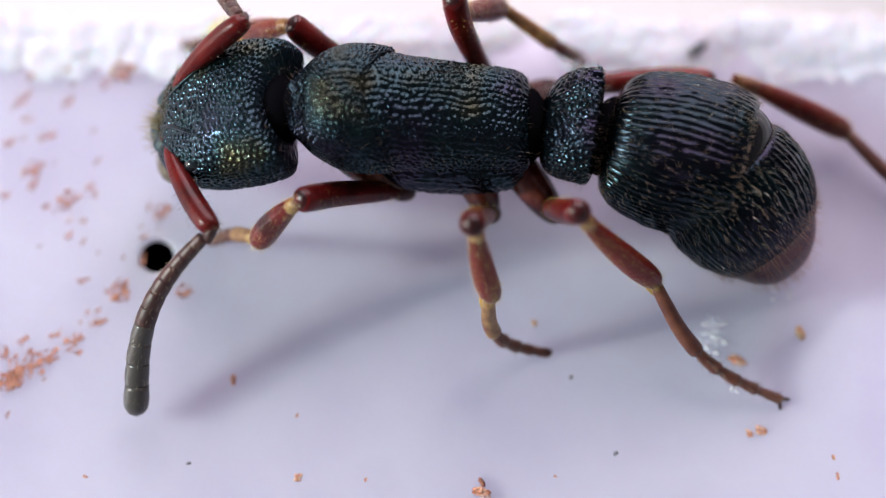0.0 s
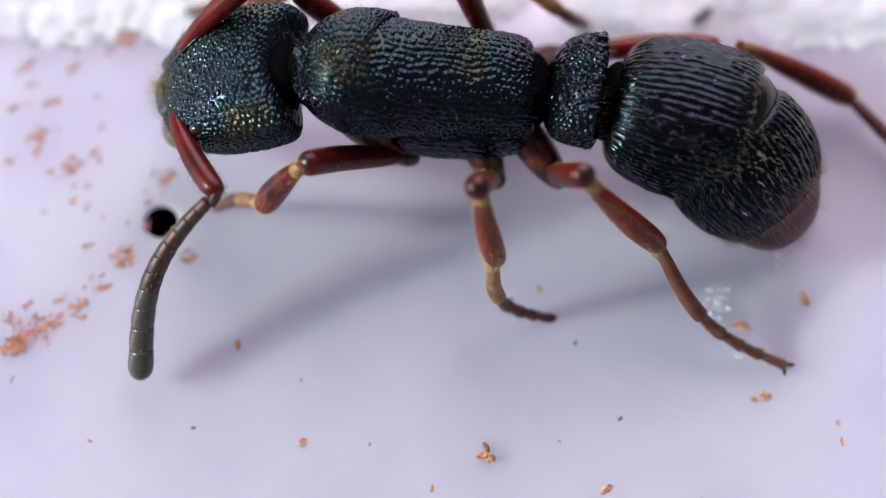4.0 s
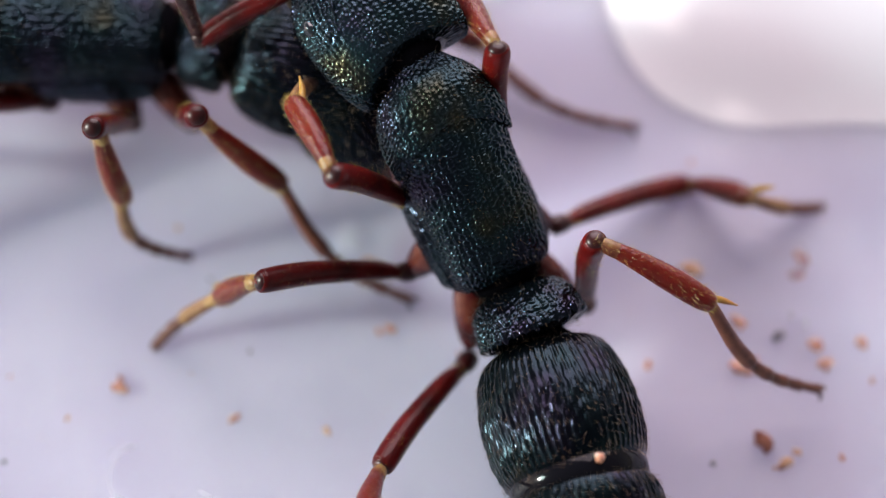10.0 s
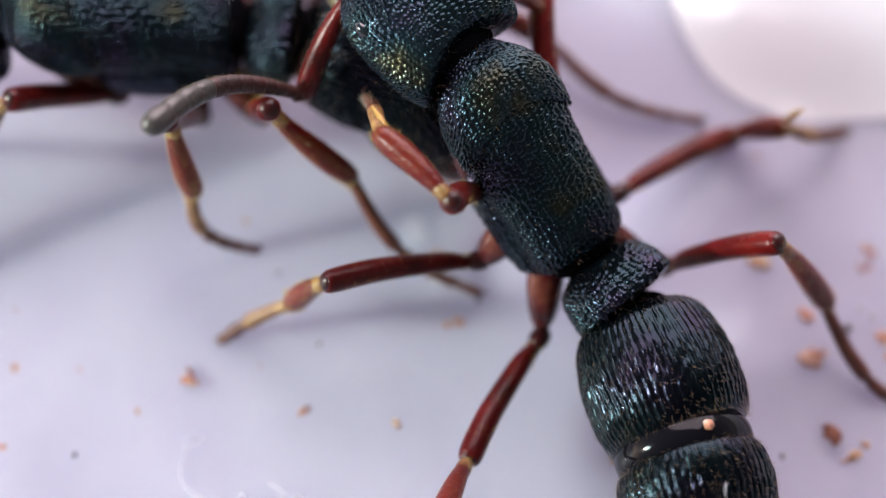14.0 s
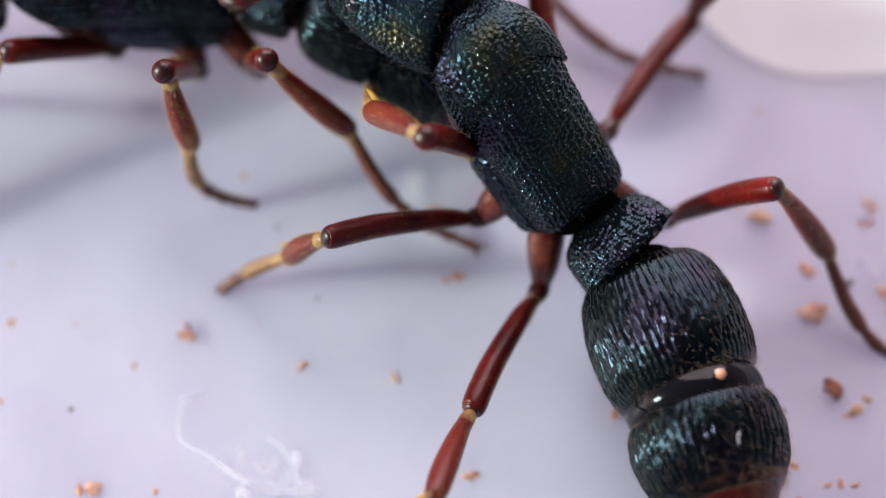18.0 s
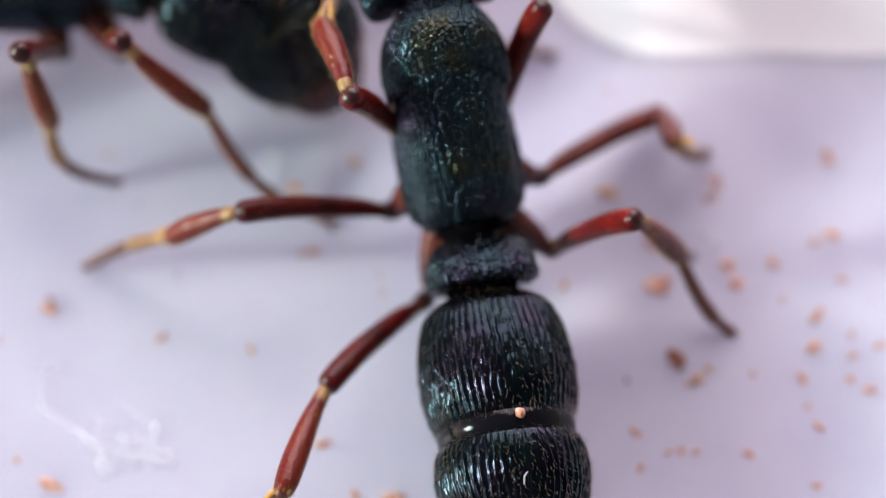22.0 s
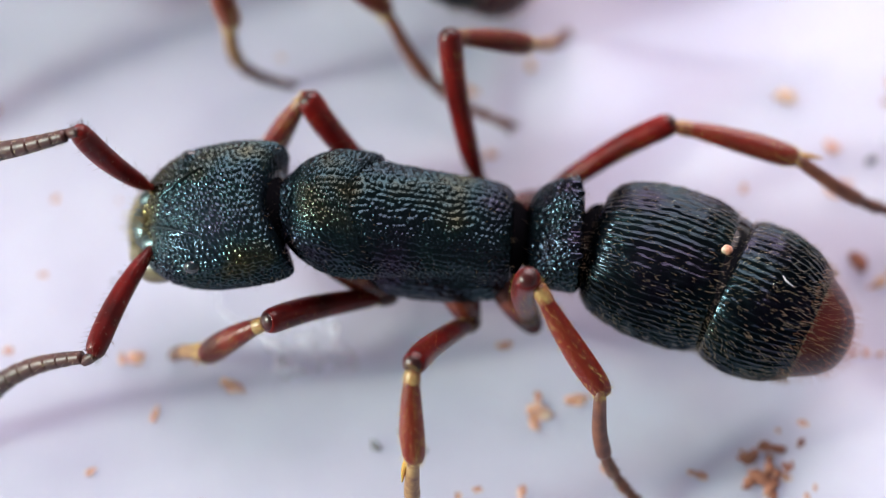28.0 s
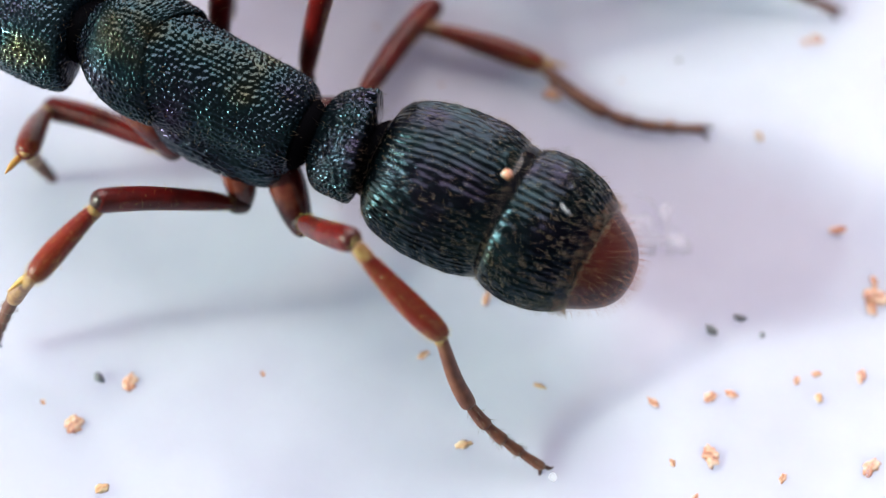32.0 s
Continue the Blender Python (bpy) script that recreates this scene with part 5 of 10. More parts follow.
    walk(ant_parts["left_fore_tibia"], [
        (0, aim(0.43, 0.97, 1.91, 0.46, 0.74, 0.99, 1)), (6, aim(0.43, 0.97, 1.91, 0.46, 0.74, 0.99, 1)),
        (6.5, aim(0.33, 0.92, 2.22, 0.51, 0.75, 1.30, 1)), (7, aim(0.31, 0.90, 2.30, 0.66, 0.64, 1.45, 1)),
        (7.17, aim(0.20, 0.88, 2.34, 0.84, 0.76, 1.64, 1)), (7.33, aim(0.09, 0.86, 2.37, 0.93, 0.90, 1.91, 1)),
        (7.5, aim(-0.02, 0.84, 2.39, 0.90, 1.03, 2.24, 1)), (7.75, aim(0.15, 0.93, 2.42, 1.05, 1.13, 2.20, 1)),
        (8, aim(0.32, 1.01, 2.42, 1.20, 1.22, 2.12, 1)), (8.5, aim(0.02, 0.99, 2.36, 0.93, 1.22, 2.52, 1)),
        (8.75, aim(0.25, 1.09, 2.25, 1.17, 1.26, 2.06, 1)), (9, aim(0.47, 1.16, 2.09, 1.27, 1.26, 1.58, 1)),
        (9.5, aim(0.56, 1.14, 1.99, 1.29, 1.08, 1.38, 1)), (10, aim(0.54, 1.19, 1.97, 1.29, 1.15, 1.39, 1)),
        (11, aim(0.59, 1.16, 1.96, 1.33, 1.10, 1.37, 1)), (11.5, aim(0.48, 1.13, 2.04, 1.14, 1.14, 1.36, 1)),
        (12, aim(0.36, 1.09, 2.10, 0.93, 1.18, 1.35, 1)), (12.5, aim(0.18, 1.04, 2.17, 1.00, 1.18, 1.72, 1)),
        (13, aim(-0.01, 0.97, 2.22, 0.92, 1.14, 2.14, 1)), (14, aim(0.13, 1.03, 2.19, 0.98, 1.17, 1.81, 1)),
        (15, aim(0.27, 1.08, 2.14, 0.96, 1.17, 1.50, 1)), (16, aim(0.40, 1.12, 2.08, 0.85, 1.16, 1.25, 1)),
        (17, aim(0.43, 1.10, 2.07, 0.87, 1.18, 1.24, 1)), (18, aim(0.45, 1.09, 2.07, 0.88, 1.16, 1.23, 1)),
        (18.5, aim(0.19, 1.02, 2.17, 0.98, 1.18, 1.68, 1)), (19, aim(-0.08, 0.93, 2.22, 0.85, 1.13, 2.21, 1)),
        (19.5, aim(0.41, 0.95, 2.13, 1.28, 1.04, 1.74, 1)), (20, aim(0.85, 0.91, 1.88, 1.50, 0.87, 1.19, 1)),
        (21, aim(0.93, 0.96, 1.79, 1.62, 1.05, 1.14, 1)), (22, aim(0.31, 0.97, 2.13, 1.09, 1.08, 1.60, 1)),
        (22.25, aim(0.83, 1.19, 1.58, 1.70, 1.41, 1.27, 1)), (22.5, aim(1.03, 1.18, 0.86, 1.93, 1.49, 0.79, 1)),
        (22.75, aim(0.90, 0.96, 0.22, 1.75, 1.34, 0.39, 1)), (23, aim(0.51, 0.62, -0.18, 1.26, 1.04, 0.23, 1)),
        (23.5, aim(0.89, 0.96, 0.20, 1.83, 1.03, 0.07, 1)), (24, aim(0.99, 1.16, 0.81, 1.65, 0.84, 0.20, 1)),
        (24.5, aim(1.04, 1.06, 1.19, 1.66, 0.68, 0.58, 1)), (25, aim(1.09, 1.05, 1.44, 1.60, 0.67, 0.74, 1)),
        (25.5, aim(1.19, 0.98, 1.43, 1.79, 0.79, 0.72, 1)), (26, aim(0.66, 1.05, 1.58, 1.45, 1.23, 1.09, 1)),
        (26.5, aim(1.09, 1.19, 1.17, 1.78, 1.83, 1.06, 1)), (27.17, aim(1.12, 1.13, 1.23, 1.85, 1.60, 0.84, 1)),
        (27.83, aim(1.15, 1.07, 1.30, 1.82, 1.31, 0.67, 1)), (28.5, aim(1.17, 1.01, 1.36, 1.70, 0.98, 0.58, 1)),
        (29, aim(1.14, 1.08, 1.47, 1.59, 1.07, 0.63, 1)), (29.5, aim(0.94, 1.22, 1.48, 1.13, 1.35, 0.56, 1)),
        (30, aim(0.64, 0.79, 1.71, 1.34, 1.14, 1.17, 1)), (30.25, aim(1.01, 0.82, 1.39, 1.85, 1.18, 1.15, 1)),
        (30.5, aim(1.24, 0.79, 0.96, 2.12, 1.13, 1.05, 1)), (31, aim(1.47, 1.02, 1.04, 2.21, 1.36, 0.55, 1)),
        (31.25, aim(1.53, 0.86, 0.75, 2.09, 1.62, 0.80, 1)), (31.5, aim(1.51, 0.69, 0.48, 1.59, 1.46, 1.04, 1)),
        (31.75, aim(1.50, 0.58, 0.41, 1.43, 1.32, 1.00, 1)), (32, aim(1.47, 0.48, 0.34, 1.27, 1.17, 0.95, 1)),
    ])
    walk(ant_parts["left_fore_tarsus"], [
        (0, aim(0.46, 0.74, 0.99, 0.59, 0.64, 0.03, 1)), (6, aim(0.46, 0.74, 0.99, 0.59, 0.64, 0.03, 1)),
        (6.5, aim(0.51, 0.75, 1.30, 0.78, 0.67, 0.40, 1)), (7, aim(0.66, 0.64, 1.45, 0.95, 0.51, 0.51, 1)),
        (7.17, aim(0.84, 0.76, 1.64, 1.25, 0.60, 0.74, 1)), (7.33, aim(0.93, 0.90, 1.91, 1.45, 0.71, 1.08, 1)),
        (7.5, aim(0.90, 1.03, 2.24, 1.53, 0.81, 1.49, 1)), (7.75, aim(1.05, 1.13, 2.20, 1.67, 0.92, 1.44, 1)),
        (8, aim(1.20, 1.22, 2.12, 1.80, 1.01, 1.35, 1)), (8.5, aim(0.93, 1.22, 2.52, 1.51, 1.08, 1.73, 1)),
        (8.75, aim(1.17, 1.26, 2.06, 1.60, 1.05, 1.19, 1)), (9, aim(1.27, 1.26, 1.58, 1.53, 0.97, 0.66, 1)),
        (9.5, aim(1.29, 1.08, 1.38, 1.44, 0.73, 0.46, 1)), (10, aim(1.29, 1.15, 1.39, 1.34, 0.75, 0.47, 1)),
        (11, aim(1.33, 1.10, 1.37, 1.32, 0.78, 0.42, 1)), (11.5, aim(1.14, 1.14, 1.36, 1.16, 0.78, 0.43, 1)),
        (12, aim(0.93, 1.18, 1.35, 0.99, 0.78, 0.44, 1)), (12.5, aim(1.00, 1.18, 1.72, 1.22, 0.87, 0.79, 1)),
        (13, aim(0.92, 1.14, 2.14, 1.29, 0.94, 1.23, 1)), (14, aim(0.98, 1.17, 1.81, 1.29, 0.91, 0.89, 1)),
        (15, aim(0.96, 1.17, 1.50, 1.19, 0.86, 0.58, 1)), (16, aim(0.85, 1.16, 1.25, 1.02, 0.80, 0.33, 1)),
        (17, aim(0.87, 1.18, 1.24, 1.01, 0.81, 0.32, 1)), (18, aim(0.88, 1.16, 1.23, 1.02, 0.83, 0.30, 1)),
        (18.5, aim(0.98, 1.18, 1.68, 1.27, 0.96, 0.75, 1)), (19, aim(0.85, 1.13, 2.21, 1.28, 1.03, 1.32, 1)),
        (19.5, aim(1.28, 1.04, 1.74, 1.70, 0.96, 0.85, 1)), (20, aim(1.50, 0.87, 1.19, 1.92, 0.82, 0.29, 1)),
        (21, aim(1.62, 1.05, 1.14, 2.06, 1.06, 0.25, 1)), (22, aim(1.09, 1.08, 1.60, 1.50, 0.86, 0.71, 1)),
        (22.25, aim(1.70, 1.41, 1.27, 2.25, 1.34, 0.43, 1)), (22.5, aim(1.93, 1.49, 0.79, 2.60, 1.56, 0.05, 1)),
        (22.75, aim(1.75, 1.34, 0.39, 2.52, 1.55, -0.22, 1)), (23, aim(1.26, 1.04, 0.23, 2.08, 1.39, -0.23, 1)),
        (23.5, aim(1.83, 1.03, 0.07, 2.65, 1.14, -0.50, 1)), (24, aim(1.65, 0.84, 0.20, 2.40, 0.70, -0.44, 1)),
        (24.5, aim(1.66, 0.68, 0.58, 2.36, 0.56, -0.21, 1)), (25, aim(1.60, 0.67, 0.74, 2.10, 0.47, 0.03, 1)),
        (25.5, aim(1.79, 0.79, 0.72, 2.22, 0.58, 0.03, 1)), (26, aim(1.45, 1.23, 1.09, 1.94, 0.88, 0.03, 1)),
        (26.5, aim(1.78, 1.83, 1.06, 2.45, 2.00, 0.03, 1)), (27.17, aim(1.85, 1.60, 0.84, 2.38, 1.59, -0.05, 1)),
        (27.83, aim(1.82, 1.31, 0.67, 2.22, 1.17, -0.06, 1)), (28.5, aim(1.70, 0.98, 0.58, 1.98, 0.78, 0.03, 1)),
        (29, aim(1.59, 1.07, 0.63, 1.73, 0.69, 0.03, 1)), (29.5, aim(1.13, 1.35, 0.56, 1.30, 0.96, 0.03, 1)),
        (30, aim(1.34, 1.14, 1.17, 1.74, 1.06, 0.03, 1)), (30.25, aim(1.85, 1.18, 1.15, 2.44, 1.08, 0.06, 1)),
        (30.5, aim(2.12, 1.13, 1.05, 2.89, 1.01, 0.03, 1)), (31, aim(2.21, 1.36, 0.55, 2.66, 1.45, 0.03, 1)),
        (31.25, aim(2.09, 1.62, 0.80, 2.58, 1.65, 0.04, 1)), (31.5, aim(1.59, 1.46, 1.04, 2.04, 1.37, 0.03, 1)),
        (31.75, aim(1.43, 1.32, 1.00, 1.61, 1.20, 0.00, 1)), (32, aim(1.27, 1.17, 0.95, 1.21, 1.03, 0.03, 1)),
    ])
    walk(ant_parts["left_middle_coxa"], [
        (0, aim(-0.45, 0.28, 0.92, -0.71, 0.66, 0.52, 1)), (6, aim(-0.45, 0.28, 0.92, -0.71, 0.66, 0.52, 1)),
        (6.5, aim(-0.45, 0.28, 0.92, -0.58, 0.66, 0.61, 1)), (7, aim(-0.45, 0.28, 0.92, -0.55, 0.66, 0.65, 1)),
        (7.5, aim(-0.45, 0.28, 0.92, -0.56, 0.66, 0.68, 1)), (8, aim(-0.45, 0.28, 0.92, -0.62, 0.66, 0.58, 1)),
        (8.5, aim(-0.45, 0.28, 0.92, -0.64, 0.68, 0.56, 1)), (9, aim(-0.45, 0.28, 0.92, -0.66, 0.70, 0.55, 1)),
        (9.5, aim(-0.45, 0.28, 0.92, -0.66, 0.70, 0.55, 1)), (10, aim(-0.45, 0.28, 0.92, -0.66, 0.70, 0.55, 1)),
        (11, aim(-0.45, 0.28, 0.92, -0.66, 0.71, 0.55, 1)), (12, aim(-0.45, 0.28, 0.92, -0.66, 0.71, 0.55, 1)),
        (13, aim(-0.45, 0.28, 0.92, -0.66, 0.72, 0.55, 1)), (16, aim(-0.45, 0.28, 0.92, -0.58, 0.70, 0.55, 1)),
        (17, aim(-0.45, 0.28, 0.92, -0.59, 0.70, 0.55, 1)), (18, aim(-0.45, 0.28, 0.92, -0.60, 0.70, 0.55, 1)),
        (19, aim(-0.45, 0.28, 0.92, -0.68, 0.74, 0.55, 1)), (20, aim(-0.45, 0.28, 0.92, -0.76, 0.78, 0.55, 1)),
        (21, aim(-0.45, 0.28, 0.92, -0.75, 0.72, 0.55, 1)), (22, aim(-0.45, 0.28, 0.92, -0.74, 0.66, 0.55, 1)),
        (23, aim(-0.45, 0.28, 0.92, -0.50, 0.62, 0.55, 1)), (24, aim(-0.45, 0.28, 0.92, -0.76, 0.66, 0.56, 1)),
        (24.5, aim(-0.45, 0.28, 0.92, -0.74, 0.66, 0.54, 1)), (25, aim(-0.45, 0.28, 0.92, -0.71, 0.66, 0.52, 1)),
        (25.5, aim(-0.45, 0.28, 0.92, -0.71, 0.66, 0.52, 1)), (26, aim(-0.45, 0.28, 0.92, -0.71, 0.66, 0.52, 1)),
        (26.5, aim(-0.45, 0.28, 0.92, -0.71, 0.66, 0.52, 1)), (28.5, aim(-0.45, 0.28, 0.92, -0.71, 0.66, 0.52, 1)),
        (29, aim(-0.45, 0.28, 0.92, -0.71, 0.66, 0.52, 1)), (29.5, aim(-0.45, 0.28, 0.92, -0.71, 0.66, 0.52, 1)),
        (30, aim(-0.45, 0.28, 0.92, -0.71, 0.66, 0.52, 1)), (30.5, aim(-0.45, 0.28, 0.92, -0.71, 0.66, 0.52, 1)),
        (31, aim(-0.45, 0.28, 0.92, -0.71, 0.66, 0.52, 1)), (31.5, aim(-0.45, 0.28, 0.92, -0.71, 0.66, 0.52, 1)),
        (32, aim(-0.45, 0.28, 0.92, -0.71, 0.66, 0.52, 1)),
    ])
    walk(ant_parts["left_middle_femur"], [
        (0, aim(-0.71, 0.66, 0.52, -0.32, 1.27, 1.68, 1)), (6, aim(-0.71, 0.66, 0.52, -0.32, 1.27, 1.68, 1)),
        (6.5, aim(-0.58, 0.66, 0.61, -0.52, 1.64, 1.97, 1)), (7, aim(-0.55, 0.66, 0.65, -0.53, 1.75, 1.93, 1)),
        (7.5, aim(-0.56, 0.66, 0.68, -0.51, 1.72, 1.98, 1)), (8, aim(-0.62, 0.66, 0.58, -0.23, 1.74, 1.81, 1)),
        (8.5, aim(-0.64, 0.68, 0.56, -0.03, 1.79, 1.67, 1)), (9, aim(-0.66, 0.70, 0.55, 0.13, 1.91, 1.41, 1)),
        (9.25, aim(-0.66, 0.70, 0.55, 0.09, 1.89, 1.47, 1)), (9.5, aim(-0.66, 0.70, 0.55, 0.04, 1.87, 1.53, 1)),
        (10, aim(-0.66, 0.70, 0.55, -0.07, 2.13, 1.22, 1)), (11, aim(-0.66, 0.71, 0.55, -0.02, 2.12, 1.21, 1)),
        (12, aim(-0.66, 0.71, 0.55, 0.03, 2.14, 1.11, 1)), (13, aim(-0.66, 0.72, 0.55, 0.01, 2.20, 0.97, 1)),
        (16, aim(-0.58, 0.70, 0.55, 0.19, 2.14, 0.96, 1)), (17, aim(-0.59, 0.70, 0.55, 0.16, 2.14, 1.00, 1)),
        (18, aim(-0.60, 0.70, 0.55, 0.15, 2.13, 1.00, 1)), (19, aim(-0.68, 0.74, 0.55, -0.21, 2.27, 1.05, 1)),
        (20, aim(-0.76, 0.78, 0.55, -0.56, 2.25, 1.34, 1)), (21, aim(-0.75, 0.72, 0.55, -0.64, 2.21, 1.32, 1)),
        (22, aim(-0.74, 0.66, 0.55, -0.50, 2.17, 1.25, 1)), (22.5, aim(-0.62, 0.64, 0.55, -0.04, 2.05, 1.27, 1)),
        (23, aim(-0.50, 0.62, 0.55, 0.39, 1.86, 1.25, 1)), (23.5, aim(-0.63, 0.64, 0.56, -0.20, 1.82, 1.66, 1)),
        (24, aim(-0.76, 0.66, 0.56, -0.84, 1.63, 1.93, 1)), (24.5, aim(-0.74, 0.66, 0.54, -0.50, 1.71, 1.83, 1)),
        (25, aim(-0.71, 0.66, 0.52, -0.22, 1.76, 1.69, 1)), (25.5, aim(-0.71, 0.66, 0.52, 0.06, 1.82, 1.46, 1)),
        (26, aim(-0.71, 0.66, 0.52, 0.09, 1.77, 1.49, 1)), (26.25, aim(-0.71, 0.66, 0.52, 0.13, 1.82, 1.40, 1)),
        (26.5, aim(-0.71, 0.66, 0.52, 0.17, 1.86, 1.30, 1)), (27, aim(-0.71, 0.66, 0.52, 0.06, 1.78, 1.51, 1)),
        (27.5, aim(-0.71, 0.66, 0.52, -0.07, 1.68, 1.70, 1)), (28, aim(-0.71, 0.66, 0.52, -0.22, 1.55, 1.86, 1)),
        (28.5, aim(-0.71, 0.66, 0.52, -0.37, 1.40, 1.99, 1)), (29, aim(-0.71, 0.66, 0.52, -0.30, 1.02, 1.85, 1)),
        (29.5, aim(-0.71, 0.66, 0.52, 0.04, 1.61, 1.69, 1)), (30, aim(-0.71, 0.66, 0.52, -0.32, 1.84, 1.66, 1)),
        (30.5, aim(-0.71, 0.66, 0.52, -0.85, 1.93, 1.61, 1)), (31, aim(-0.71, 0.66, 0.52, -1.37, 1.74, 1.63, 1)),
        (31.5, aim(-0.71, 0.66, 0.52, -0.68, 1.31, 1.83, 1)), (32, aim(-0.71, 0.66, 0.52, 0.22, 1.47, 1.52, 1)),
    ])
    walk(ant_parts["left_middle_tibia"], [
        (0, aim(-0.32, 1.27, 1.68, -0.45, 2.17, 1.44, 1)), (6, aim(-0.32, 1.27, 1.68, -0.45, 2.17, 1.44, 1)),
        (6.5, aim(-0.52, 1.64, 1.97, -0.55, 2.25, 1.26, 1)), (7, aim(-0.53, 1.75, 1.93, -0.39, 2.30, 1.18, 1)),
        (7.5, aim(-0.51, 1.72, 1.98, -0.34, 2.19, 1.19, 1)), (8, aim(-0.23, 1.74, 1.81, -0.07, 2.17, 0.99, 1)),
        (8.5, aim(-0.03, 1.79, 1.67, -0.03, 2.01, 0.75, 1)), (9, aim(0.13, 1.91, 1.41, -0.08, 1.85, 0.49, 1)),
        (9.25, aim(0.09, 1.89, 1.47, 0.06, 2.30, 0.62, 1)), (9.5, aim(0.04, 1.87, 1.53, 0.21, 2.62, 0.99, 1)),
        (10, aim(-0.07, 2.13, 1.22, -0.09, 2.45, 0.34, 1)), (11, aim(-0.02, 2.12, 1.21, -0.08, 2.42, 0.32, 1)),
        (12, aim(0.03, 2.14, 1.11, 0.01, 2.37, 0.20, 1)), (13, aim(0.01, 2.20, 0.97, -0.07, 2.45, 0.06, 1)),
        (16, aim(0.19, 2.14, 0.96, 0.17, 2.39, 0.06, 1)), (17, aim(0.16, 2.14, 1.00, 0.14, 2.39, 0.09, 1)),
        (18, aim(0.15, 2.13, 1.00, 0.15, 2.38, 0.09, 1)), (19, aim(-0.21, 2.27, 1.05, -0.25, 2.71, 0.22, 1)),
        (20, aim(-0.56, 2.25, 1.34, -0.86, 3.00, 0.86, 1)), (21, aim(-0.64, 2.21, 1.32, -0.87, 2.98, 0.83, 1)),
        (22, aim(-0.50, 2.17, 1.25, -0.59, 2.89, 0.65, 1)), (22.5, aim(-0.04, 2.05, 1.27, 0.09, 2.67, 0.57, 1)),
        (23, aim(0.39, 1.86, 1.25, 0.74, 2.34, 0.52, 1)), (23.5, aim(-0.20, 1.82, 1.66, -0.13, 2.51, 1.03, 1)),
        (24, aim(-0.84, 1.63, 1.93, -1.07, 2.42, 1.48, 1)), (24.5, aim(-0.50, 1.71, 1.83, -0.50, 2.29, 1.10, 1)),
        (25, aim(-0.22, 1.76, 1.69, -0.02, 2.27, 0.93, 1)), (25.5, aim(0.06, 1.82, 1.46, 0.28, 2.46, 0.81, 1)),
        (26, aim(0.09, 1.77, 1.49, 0.33, 2.30, 0.76, 1)), (26.25, aim(0.13, 1.82, 1.40, 0.32, 2.66, 1.04, 1)),
        (26.5, aim(0.17, 1.86, 1.30, 0.25, 2.79, 1.42, 1)), (27, aim(0.06, 1.78, 1.51, 0.09, 2.71, 1.38, 1)),
        (27.5, aim(-0.07, 1.68, 1.70, -0.09, 2.55, 1.33, 1)), (28, aim(-0.22, 1.55, 1.86, -0.28, 2.29, 1.28, 1)),
        (28.5, aim(-0.37, 1.40, 1.99, -0.48, 1.97, 1.24, 1)), (29, aim(-0.30, 1.02, 1.85, -0.41, 1.91, 1.57, 1)),
        (29.5, aim(0.04, 1.61, 1.69, 0.22, 2.31, 1.09, 1)), (30, aim(-0.32, 1.84, 1.66, -0.38, 2.54, 1.03, 1)),
        (30.5, aim(-0.85, 1.93, 1.61, -1.13, 2.53, 0.94, 1)), (31, aim(-1.37, 1.74, 1.63, -1.86, 2.25, 1.01, 1)),
        (31.5, aim(-0.68, 1.31, 1.83, -1.04, 2.13, 1.54, 1)), (32, aim(0.22, 1.47, 1.52, 0.52, 2.35, 1.38, 1)),
    ])
